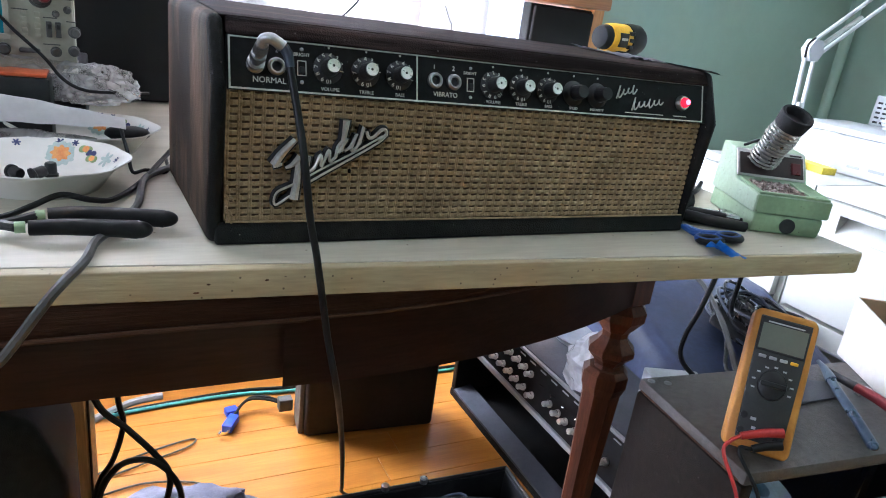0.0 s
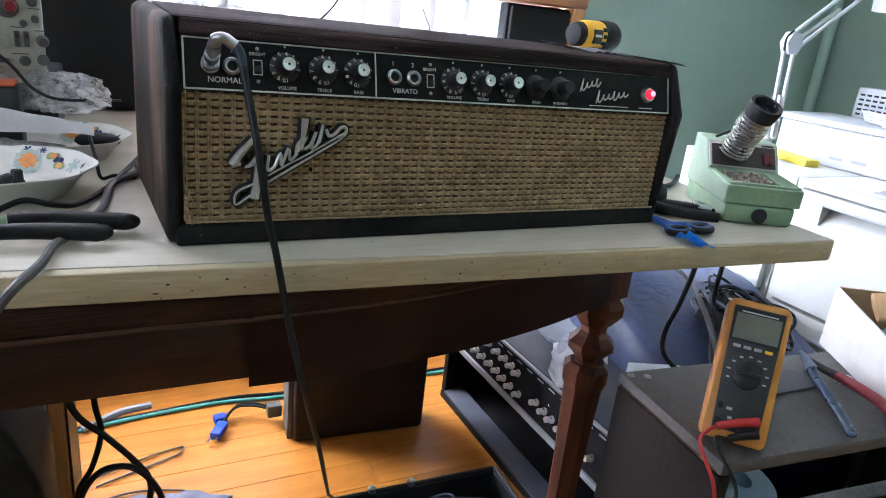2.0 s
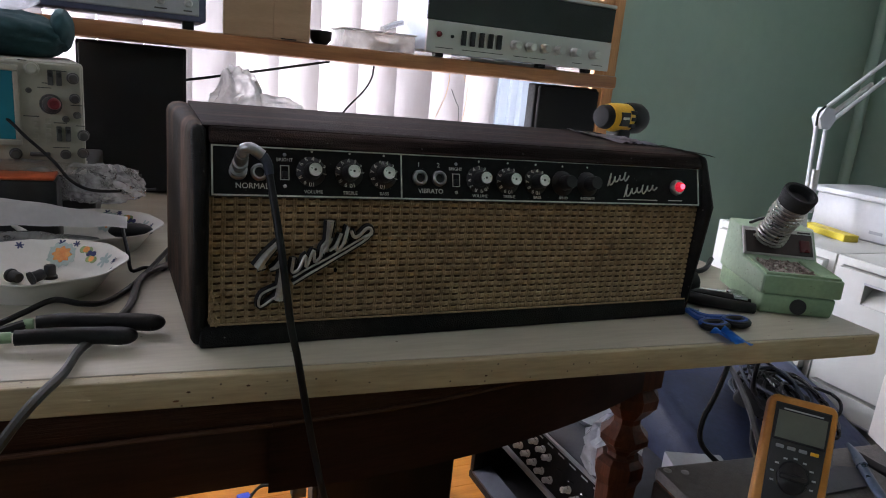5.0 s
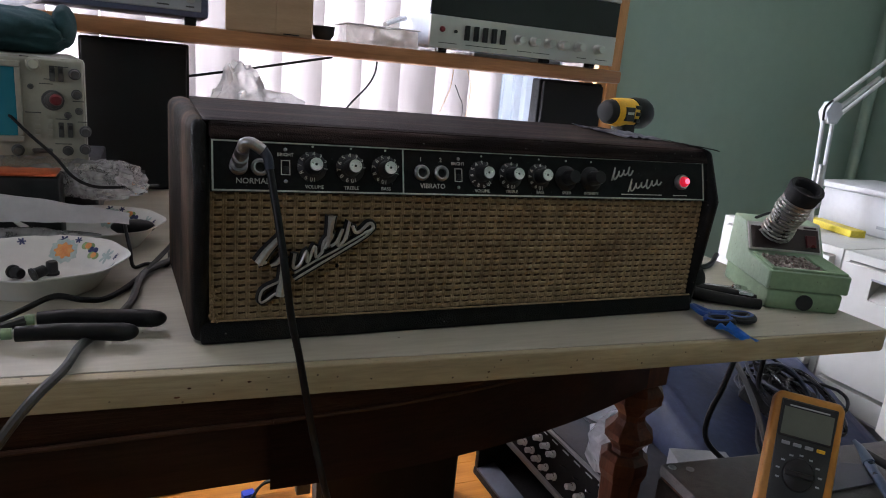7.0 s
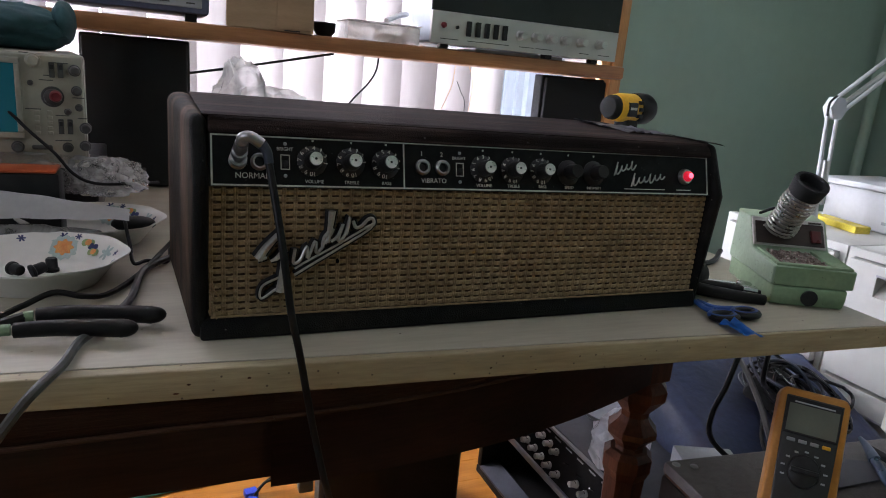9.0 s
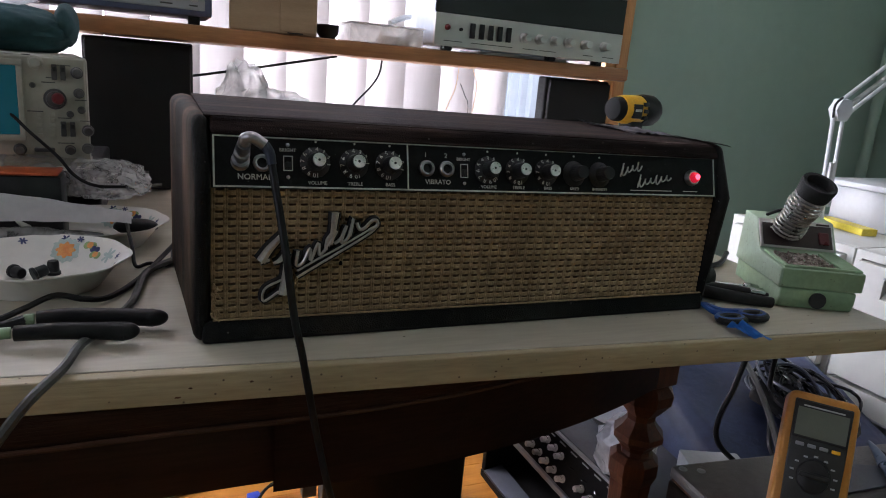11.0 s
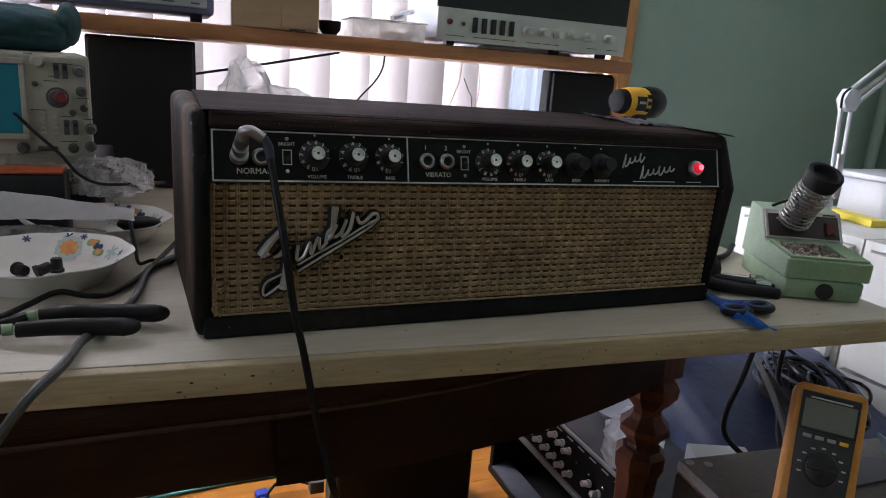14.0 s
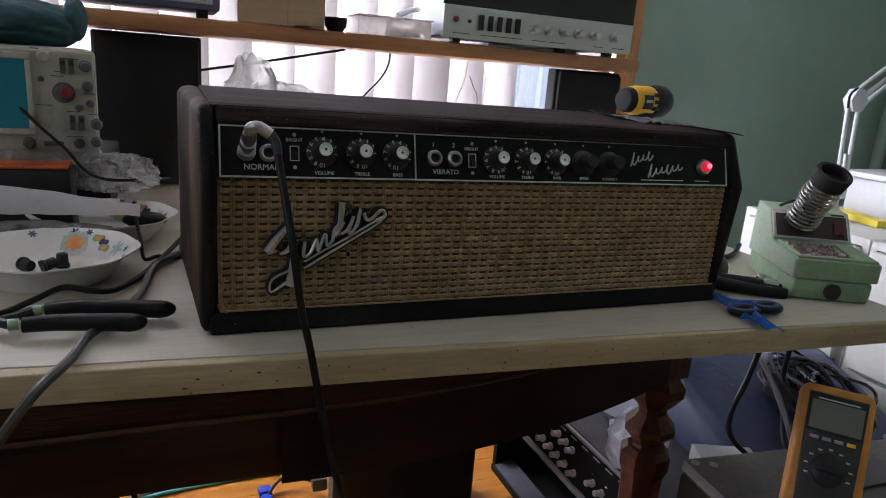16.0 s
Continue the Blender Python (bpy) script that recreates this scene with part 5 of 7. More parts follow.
# cables over the bench
for name, pts, r, material, label in (
        ("grey_cable", [(0.03, 0.30, TOP + 0.006), (-0.018, 0.245, TOP + 0.006), (-0.04, 0.20, TOP + 0.006), (-0.050, 0.108, TOP + 0.006), (-0.070, 0.045, TOP + 0.0055), (-0.087, 0.005, TOP + 0.0055), (-0.095, -0.042, TOP + 0.006), (-0.108, -0.078, TOP + 0.004), (-0.119, -0.087, 0.754), (-0.137, -0.087, 0.728), (-0.153, -0.087, 0.706), (-0.175, -0.090, 0.685), (-0.23, -0.095, 0.56), (-0.27, -0.06, 0.2), (-0.28, 0.0, 0.01)], 0.0041, GREYCABLE, "thick grey cable running under pliers over the bench edge"),
        ("black_lead", [(0.0, 0.30, TOP + 0.022), (-0.014, 0.272, TOP + 0.014), (-0.045, 0.19, TOP + 0.005), (-0.072, 0.130, TOP + 0.005), (-0.093, 0.112, TOP + 0.010), (-0.118, 0.112, TOP + 0.015), (-0.142, 0.095, TOP + 0.009), (-0.165, 0.078, TOP + 0.004), (-0.20, 0.065, TOP + 0.004)], 0.0030, RUBBER, "thin black lead curving across the bench"),
        ("thin_wire", [(-0.058, 0.34, TOP + 0.040), (-0.060, 0.300, TOP + 0.042), (-0.054, 0.264, TOP + 0.020), (-0.050, 0.246, TOP + 0.003), (-0.035, 0.256, TOP + 0.003), (-0.012, 0.250, TOP + 0.003), (-0.008, 0.33, TOP + 0.003)], 0.0022, RUBBER, "thin black wire hanging out of a bowl")):
    bm = B()
    tube(bm, pts, r, 8, 10)
    tagged(part(name, bm, material, smooth=True), label, "cable")

# drill driver standing behind the amplifier
drill = thing("cordless_drill", "yellow and black cordless drill standing behind the amplifier", "drill", pose(0.785, 0.43, TOP, 0, 0, 12))
bm = B()
lathe(bm, [(0.012, -0.056), (0.0185, -0.054), (0.0215, -0.048), (0.0225, -0.039)], 24, pose(0, 0, 0.222, 0, 90))
part("chuck_collar", bm, GRILLEBLACK, drill, smooth=True)
bm = B()
lathe(bm, [(0.0215, -0.0395), (0.0240, -0.036), (0.0258, -0.026), (0.0265, 0.010), (0.025, 0.014)], 24, pose(0, 0, 0.222, 0, 90))
body = part("motor_housing", bm, DRILLYELLOW, drill, "yellow motor housing", smooth=True)
for k in range(3):
    bm = B()
    box(bm, 0.001, 0.012, -0.0285, -0.018, 0.206 + k * 0.012, 0.213 + k * 0.012, 0.001)
    part("vent", bm, BLACKPLASTIC, body)
bm = B()
box(bm, -0.026, -0.004, -0.0282, -0.018, 0.208, 0.233, 0.001)
part("name_plate", bm, BLACKPLASTIC, body)
bm = B()
box(bm, -0.024, -0.007, -0.0288, -0.027, 0.220, 0.2245)
part("pale_bar", bm, CREAMINK, body)
bm = B()
lathe(bm, [(0.0275, 0.0135), (0.0292, 0.024), (0.0285, 0.046), (0.024, 0.056), (0.016, 0.059)], 24, pose(0, 0, 0.222, 0, 90))
part("end_cap", bm, RUBBER, drill, "black rubber end cap", smooth=True)
bm = B()
prism(bm, [(-0.016, 0.205), (0.020, 0.205), (0.016, 0.06), (-0.020, 0.06)], -0.016, 0.016, "y", 0.006)
part("grip", bm, RUBBER, drill, smooth=True)
bm = B()
box(bm, -0.055, 0.035, -0.033, 0.033, 0.0, 0.062, 0.008)
part("battery", bm, BLACKPLASTIC, drill, smooth=True)

# milky bag behind the amplifier
bm = B()
lump(bm, (0.108, 0.56, TOP + 0.125), (0.050, 0.04, 0.112), 0.16, 12, 4, TOP + 0.001, 2.2, 0.12)
lump(bm, (0.155, 0.55, TOP + 0.185), (0.050, 0.014, 0.022), 0.30, 14, 4, None, 2.2, 0.16)
tagged(part("milky_plastic_bag", bm, MILKBAG, smooth=True), "crumpled milky plastic bag standing behind the amplifier", "plastic bag")

# ---- the shelf before the window ----
SY, SZ = 0.70, 1.064
shelf = thing("wooden_shelf", "long honey-brown wooden shelf across the window", "shelf", pose(0, 0, SZ))
bm = B()
box(bm, -0.75, 0.972, SY, 0.885, -0.029, 0.0, 0.006)
part("plank", bm, SHELFWOOD, shelf, smooth=True)
for x in (-0.68, 0.955):
    bm = B()
    box(bm, x - 0.012, x + 0.012, 0.80, 0.83, -0.303, -0.0295, 0.002)
    part("post", bm, CASING, shelf)

# function generator
gen = thing("function_generator", "slate blue bench function generator with pale grey panel", "instrument", pose(-0.26, SY + 0.01, SZ))
bm = B()
box(bm, 0.0, 0.330, 0.004, 0.16, 0.014, 0.104, 0.005)
part("case", bm, FGCASE, gen, smooth=True)
bm = B()
box(bm, 0.012, 0.318, 0.0, 0.005, 0.024, 0.098, 0.002)
panel_ob = part("front_panel", bm, FGPANEL, gen)
for x, z in ((0.300, 0.044), (0.255, 0.044), (0.205, 0.046), (0.150, 0.046)):
    bm = B()
    lathe(bm, [(0.0075, 0.0), (0.0075, 0.003), (0.0052, 0.004), (0.0052, 0.012), (0.0030, 0.012), (0.0030, 0.006)], 18, pose(x, 0, z, 90))
    part("bnc_socket", bm, BRUSHED, panel_ob, "silver coaxial socket", smooth=True)
for x0, x1, z in ((0.24, 0.27, 0.056), (0.295, 0.31, 0.060), (0.19, 0.22, 0.058), (0.245, 0.265, 0.030), (0.292, 0.306, 0.030)):
    bm = B()
    box(bm, x0, x1, -0.0006, 0.0005, z, z + 0.0025)
    part("fine_print", bm, SCOPEDARK, panel_ob)
for x in (0.02, 0.29):
    bm = B()
    box(bm, x, x + 0.02, 0.01, 0.03, 0.0, 0.0145, 0.002)
    part("foot", bm, RUBBER, gen)

# cardboard box
cbox = thing("cardboard_box", "closed brown cardboard box standing on the shelf", "box", pose(0.098, SY + 0.01, SZ, 0, 0, -6))
bm = B()
box(bm, 0.0, 0.155, 0.0, 0.12, 0.0, 0.12, 0.002)
part("body", bm, CARD, cbox)
bm = B()
box(bm, 0.088, 0.153, -0.0025, 0.001, 0.004, 0.10, 0.001)
part("flap", bm, CARD, cbox)
bm = B()
box(bm, 0.102, 0.13, -0.003, 0.0, 0.001, 0.003)
part("slot", bm, BLACKPLASTIC, cbox)

# black cup and clear tub
bm = B()
bowlform(bm, [(0.002, 0.006), (0.017, 0.010), (0.0195, 0.026), (0.0215, 0.026), (0.0205, 0.010), (0.013, 0.0), (0.002, 0.0)], 24, pose(0.283, SY + 0.04, SZ))
tagged(part("small_black_cup", bm, RUBBER, smooth=True), "small round black rubber cup on the shelf", "cup")
tub = thing("plastic_tub", "frosted plastic tub of small parts on the shelf", "tub", pose(0.32, SY + 0.01, SZ))
bm = B()
box(bm, 0.0, 0.15, 0.0, 0.10, 0.0, 0.034, 0.004)
part("body", bm, CLEARTUB, tub, smooth=True)
bm = B()
box(bm, -0.002, 0.152, -0.002, 0.102, 0.0345, 0.0368, 0.001)
part("lid", bm, CLEARTUB, tub)
bm = B()
lump(bm, (0.10, 0.05, 0.010), (0.03, 0.03, 0.008), 0.4, 3, 3, 0.002)
part("contents", bm, KRAFT, tub)
bm = B()
tube(bm, [(0.42, SY + 0.08, SZ + 0.045), (0.45, SY + 0.10, SZ + 0.058), (0.48, SY + 0.13, SZ + 0.066)], 0.006, 8, 4)
tagged(part("silver_wand", bm, BRUSHED, smooth=True), "thin silver rod leaning on a plastic tub", "rod")

# receiver
rcv = thing("stereo_receiver", "silver and black vintage stereo receiver on the shelf", "receiver", pose(0.484, SY - 0.012, SZ))
RW = 0.448
bm = B()
box(bm, 0.004, RW - 0.004, 0.008, 0.20, 0.012, 0.150, 0.002)
part("case", bm, SIDEBLUE, rcv, "blue-grey painted metal case", smooth=True)
bm = B()
box(bm, 0.0, RW, 0.0, 0.009, 0.008, 0.070, 0.0015)
fp = part("faceplate", bm, SATIN, rcv, "brushed aluminium faceplate")
bm = B()
box(bm, 0.0, RW, 0.0015, 0.0085, 0.0705, 0.142, 0.001)
part("dial_window", bm, DARKGLASS, rcv, "smoked dial window")
bm = B()
box(bm, -0.001, RW + 0.001, -0.001, 0.2, 0.1425, 0.150, 0.002)
part("top_trim", bm, BRUSHED, rcv)
bm = B()
lathe(bm, [(0.0058, 0), (0.0052, 0.005), (0.003, 0.007)], 16, pose(0.026, 0, 0.044, 90))
part("power_button", bm, TOOLRED, fp, "red power button", smooth=True)
bm = B()
lathe(bm, [(0.0035, 0), (0.0035, 0.004)], 12, pose(0.055, 0, 0.042, 90))
part("headphone_socket", bm, BLACKPLASTIC, fp)
for k in range(5):
    x = 0.080 + k * 0.0205
    bm = B()
    box(bm, x - 0.0045, x + 0.0045, -0.008, 0.0005, 0.027, 0.056, 0.001)
    part("lever", bm, BLACKPLASTIC, fp, "black lever switch")
for x in (0.200, 0.237, 0.273, 0.308, 0.350, 0.400):
    bm = B()
    lathe(bm, [(0.0105, 0), (0.0105, 0.004), (0.0085, 0.006), (0.0082, 0.020), (0.007, 0.0215)], 24, pose(x, 0, 0.040, 90))
    part("knob", bm, BRUSHED, fp, "turned silver knob", smooth=True)
for x0, x1 in ((0.08, 0.175), (0.2, 0.235), (0.24, 0.28), (0.35, 0.375), (0.40, 0.43), (0.02, 0.06)):
    bm = B()
    box(bm, x0, x1, -0.0006, 0.0003, 0.0175, 0.0190)
    part("fine_print", bm, SCOPEDARK, fp)
for x in (0.035, 0.28, 0.40):
    bm = B()
    box(bm, x - 0.009, x + 0.009, 0.01, 0.03, 0.0, 0.0125, 0.002)
    part("foot", bm, RUBBER, rcv)
bm = B()
box(bm, 0.0, 0.40, 0.0, 0.14, 0.0, 0.006, 0.001, m=pose(0.505, SY + 0.005, SZ + 0.1505, 0, 0, -2))
tagged(part("brown_board", bm, KRAFT), "thin brown board lying on the receiver", "board")
bm = B()
lump(bm, (0.80, SY + 0.07, SZ + 0.175), (0.085, 0.05, 0.030), 0.1, 8, 4, SZ + 0.157)
tagged(part("grey_cloth_bundle", bm, PAPER, smooth=True), "grey cloth bundle lying on the receiver", "cloth")
bm = B()
box(bm, 0.86, 0.885, SY + 0.02, SY + 0.05, SZ + 0.157, SZ + 0.19, 0.003)
tagged(part("small_black_box", bm, BLACKPLASTIC), "small black box on top of the receiver", "box")
bm = B()
box(bm, 0.62, 0.84, SY + 0.06, SY + 0.17, SZ + 0.0005, SZ + 0.008, 0.001)
tagged(part("flat_papers", bm, PAPERBOWL), "flat white papers lying under the receiver", "papers")

# wires hanging before the blinds
for pts, r, material, label in (
        ([(0.0, 0.80, 0.966), (0.041, 0.80, 0.974), (0.146, 0.80, 0.996), (0.25, 0.80, 1.019), (0.318, 0.80, 1.034)], 0.0026, RUBBER, "black wire strung across the blinds under the shelf"),
        ([(0.414, 0.80, 1.034), (0.410, 0.80, 1.008), (0.394, 0.80, 0.980), (0.353, 0.80, 0.933), (0.33, 0.80, 0.88), (0.32, 0.76, 0.7645)], 0.0020, RUBBER, "thin black wire hanging from the shelf before the blinds"),
        ([(0.605, 0.83, 1.034), (0.60, 0.83, 0.99), (0.585, 0.83, 0.95), (0.57, 0.83, 0.90), (0.565, 0.80, 0.7635)], 0.0009, KRAFT, "fine brown wire hanging before the blinds"),
        ([(0.640, 0.83, 1.034), (0.652, 0.83, 1.0), (0.650, 0.83, 0.96), (0.646, 0.83, 0.90), (0.65, 0.80, 0.7635)], 0.0009, KRAFT, "fine brown wire hanging before the blinds"),
        ([(0.612, 0.83, 1.0), (0.625, 0.83, 0.975), (0.635, 0.83, 0.955), (0.638, 0.83, 0.90), (0.636, 0.80, 0.7635)], 0.0009, RUBBER, "fine dark wire hanging before the blinds")):
    bm = B()
    tube(bm, pts, r, 6, 8)
    tagged(part("hanging_wire", bm, material, smooth=True), label, "wire")

# ---- beside and under the table ----
# empty amplifier cabinet carrying the meter
CAB = pose(0.625, -0.178, 0, 0, 0, -6)
cab = thing("empty_amp_cabinet", "brown vinyl empty amplifier cabinet with open control slot", "amplifier cabinet", CAB)
CL, CD, CH = 0.78, 0.23, 0.50
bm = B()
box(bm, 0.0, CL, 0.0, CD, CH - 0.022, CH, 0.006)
part("top_panel", bm, DUSTSHEEN, cab, smooth=True)
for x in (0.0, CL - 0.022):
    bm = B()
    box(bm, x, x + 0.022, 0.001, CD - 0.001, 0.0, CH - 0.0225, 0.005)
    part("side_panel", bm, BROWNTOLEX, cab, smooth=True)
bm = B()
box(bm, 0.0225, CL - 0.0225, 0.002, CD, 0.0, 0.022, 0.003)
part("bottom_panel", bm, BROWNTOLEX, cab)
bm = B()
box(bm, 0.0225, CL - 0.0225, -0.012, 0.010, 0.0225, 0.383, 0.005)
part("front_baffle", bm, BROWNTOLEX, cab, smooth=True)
# this rail's paleness is painted light; the baffle keeps the brown vinyl
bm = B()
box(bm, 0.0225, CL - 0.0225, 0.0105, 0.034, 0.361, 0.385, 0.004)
part("rail", bm, LITRAIL, cab, smooth=True)
bm = B()
box(bm, 0.62, CL - 0.0225, CD - 0.015, CD - 0.003, 0.0225, CH - 0.0225)
part("back_panel", bm, BLACKPLASTIC, cab)
for x, y in ((0.012, 0.216), (0.036, 0.207)):
    bm = B()
    lathe(bm, [(0.0062, 0.0), (0.0058, 0.0012), (0.002, 0.002)], 14, pose(x, y, CH - 0.0003))
    part("screw", bm, STEEL, cab, smooth=True)
bm = B()
tube(bm, [(0.0005, 0.01, CH - 0.018), (0.0005, 0.22, CH - 0.018)], 0.0016, 6, 0)
part("piping", bm, WORN, cab)
# roll of film inside
bm = B()
bowlform(bm, [(0.020, 0.0), (0.020, 0.03), (0.057, 0.03), (0.060, 0.026), (0.060, 0.004), (0.057, 0.0)], 30, pose(0.785, -0.092, 0.348, 10, 6, 0))
roll = tagged(part("plastic_roll", bm, mat("sky_blue_roll", (0.46, 0.62, 0.80), (0.40, 0.55, 0.72), 0.35, scale=20, bump=0.1), smooth=True), "pale blue plastic reel lying inside the empty cabinet", "reel")
bm = B()
box(bm, 0.72, 0.85, -0.150, -0.045, 0.0225, 0.336, 0.004)
tagged(part("inner_carton", bm, CARD), "plain brown carton inside the empty cabinet", "carton")

# digital multimeter leaning back on its stand
MM = pose(0.625, -0.135, CH + 0.016, 0, 0, -45) @ Matrix.Rotation(radians(-28), 4, "X") @ Matrix.Rotation(radians(1.8), 4, "Y") @ Matrix.Diagonal((0.85, 0.94, 0.95, 1.0))
meter = thing("multimeter", "digital multimeter in an amber holster leaning on the cabinet", "multimeter", MM)
MW, MH = 0.088, 0.1945
bm = B()
prism(bm, [(0.002, 0.0), (MW - 0.002, 0.0), (MW + 0.003, 0.008), (MW + 0.002, MH - 0.008), (MW - 0.004, MH), (0.004, MH), (-0.002, MH - 0.008), (-0.003, 0.008)], 0.0, 0.034, "y", 0.005)
part("holster", bm, METERYELLOW, meter, "amber rubber holster", smooth=True)
bm = B()
prism(bm, [(0.011, 0.014), (MW - 0.011, 0.014), (MW - 0.0085, 0.10), (MW - 0.007, MH - 0.010), (0.007, MH - 0.010), (0.0085, 0.10)], -0.0035, 0.004, "y", 0.0015)
mface = part("face", bm, METERGREY, meter, "charcoal face with pale markings", smooth=True)
bm = B()
box(bm, 0.0085, MW - 0.0085, -0.0048, -0.003, 0.136, 0.183, 0.001)
bezel = part("display_bezel", bm, BLACKPLASTIC, mface)
bm = B()
box(bm, 0.0115, MW - 0.0115, -0.0054, -0.0046, 0.139, 0.1745)
part("display", bm, LCD, bezel, "blank grey liquid crystal display")
bm = B()
box(bm, 0.018, MW - 0.018, -0.0054, -0.0046, 0.1762, 0.1780)
part("name_bar", bm, FGPANEL, bezel)
for k in range(4):
    bm = B()
    box(bm, 0.0155 + k * 0.0152, 0.0265 + k * 0.0152, -0.0052, -0.003, 0.1265, 0.1310, 0.001)
    part("button", bm, DRILLYELLOW if k == 3 else GREYMETAL, mface, "yellow button" if k == 3 else "")
bm = B()
lathe(bm, [(0.021, 0.0), (0.020, 0.003), (0.017, 0.0045)], 32, pose(MW / 2, -0.0035, 0.093, 90))
dial = part("rotary_dial", bm, BLACKPLASTIC, mface, smooth=True)
bm = B()
box(bm, MW / 2 - 0.0185, MW / 2 + 0.0185, -0.0135, -0.0075, 0.0895, 0.0965, 0.002)
part("pointer", bm, BLACKPLASTIC, dial, smooth=True)
for k in range(9):
    a = radians(-20 + k * 27.5)
    bm = B()
    cx, cz = MW / 2 + 0.0275 * math.cos(a), 0.093 + 0.0245 * math.sin(a)
    box(bm, cx - 0.0026, cx + 0.0026, -0.0039, -0.0033, cz - 0.0011, cz + 0.0011)
    part("range_mark", bm, FGPANEL, mface)
for x, z in ((0.016, 0.045), (0.016, 0.024), (0.040, 0.022), (0.066, 0.022)):
    bm = B()
    lathe(bm, [(0.0050, 0.0), (0.0050, 0.0012), (0.0034, 0.0014)], 16, pose(x, -0.0034, z, 90))
    part("socket", bm, BLACKPLASTIC, mface)
for x0, x1, z in ((0.026, 0.034, 0.041), (0.030, 0.036, 0.029), (0.052, 0.058, 0.030), (0.064, 0.071, 0.032)):
    bm = B()
    box(bm, x0, x1, -0.0039, -0.0033, z, z + 0.004)
    part("socket_mark", bm, FGPANEL, mface)
bm = B()
prism(bm, [(0.033, 0.06), (0.034, 0.12), (0.080, 0.034), (0.074, 0.030)], 0.02, MW - 0.02, "x", 0.002)
part("tilt_stand", bm, METERYELLOW, meter, smooth=True)
leads = thing("test_leads", "red and black test leads plugged into the multimeter", "test leads")


def at_meter(x, y, z):
    return MM @ Vector((x, y, z))


for k, (material, plug_pts, wire_pts, lab) in enumerate((
        (PROBERED, [at_meter(0.072, -0.014, 0.036), at_meter(0.045, -0.016, 0.028), at_meter(0.016, -0.018, 0.016)], [at_meter(0.016, -0.018, 0.016), at_meter(0.004, -0.022, 0.006), at_meter(-0.002, -0.026, -0.012), (0.610, -0.185, 0.47), (0.600, -0.20, 0.42), (0.58, -0.22, 0.33), (0.57, -0.22, 0.1), (0.60, -0.25, 0.004)], "red plug and lead"),
        (RUBBER, [at_meter(0.074, -0.013, 0.020), at_meter(0.052, -0.015, 0.012), at_meter(0.036, -0.016, 0.004)], [at_meter(0.036, -0.016, 0.004), at_meter(0.018, -0.022, -0.004), (0.630, -0.20, 0.475), (0.612, -0.205, 0.43), (0.60, -0.22, 0.33), (0.59, -0.22, 0.1), (0.63, -0.26, 0.004)], "black plug and lead"))):
    bm = B()
    tube(bm, plug_pts, (0.0062, 0.0048), 10, 6)
    pl = part("plug", bm, material, leads, lab, smooth=True)
    bm = B()
    tube(bm, wire_pts, 0.0025, 8, 8)
    part("wire", bm, material, leads, smooth=True)

# tools on the cabinet
CT = CH + 0.001
strippers = thing("wire_strippers", "blued steel wire strippers with a red grip on the cabinet", "wire strippers", pose(0, 0, CT))
bm = B()
tube(bm, [(1.005, 0.004, 0.010), (0.985, -0.022, 0.012), (0.955, -0.055, 0.014)], (0.003, 0.009), 8, 6, 0.6)
part("jaw", bm, STEELBLUE, strippers, smooth=True)
bm = B()
tube(bm, [(0.955, -0.055, 0.014), (0.922, -0.095, 0.014), (0.890, -0.140, 0.012), (0.842, -0.198, 0.012)], (0.0068, 0.0076), 10, 8, 0.7)
lump(bm, (0.842, -0.198, 0.012), (0.0078, 0.0078, 0.0056), 0.0, 1, 2)
part("handle", bm, STEELBLUE, strippers, "polished blued steel handle", smooth=True)
bm = B()
tube(bm, [(0.985, -0.028, 0.012), (0.978, -0.062, 0.014), (0.975, -0.085, 0.016)], (0.006, 0.008), 8, 6, 0.7)
part("jaw", bm, BLACKPLASTIC, strippers, smooth=True)
bm = B()
tube(bm, [(0.975, -0.085, 0.016), (0.968, -0.13, 0.018), (0.955, -0.18, 0.016), (0.905, -0.252, 0.010)], (0.0080, 0.0092), 10, 8, 0.75)
lump(bm, (0.905, -0.252, 0.010), (0.0094, 0.0094, 0.007), 0.0, 1, 2)
part("grip", bm, TOOLRED, strippers, "dark red rubber grip", smooth=True)
scraper = thing("putty_knife", "dark flat scraper blade with a wooden handle on the cabinet", "scraper", pose(0, 0, CT))
bm = B()
prism(bm, [(0.815, -0.080), (0.945, -0.085), (0.985, -0.055), (0.93, -0.030), (0.83, -0.060)], 0.001, 0.004, "z", 0.001)
part("blade", bm, BLUEGREY, scraper)
bm = B()
tube(bm, [(0.815, -0.080, 0.008), (0.79, -0.095, 0.009), (0.765, -0.10, 0.009)], 0.0085, 10, 5)
part("handle", bm, CASING, scraper, smooth=True)
bm = B()
lump(bm, (0.995, -0.085, CT + 0.006), (0.018, 0.010, 0.006), 0.3, 4, 3, CT)
tagged(part("masking_tape_scrap", bm, PAPERBOWL), "crumpled scrap of cream tape beside the strippers", "tape")

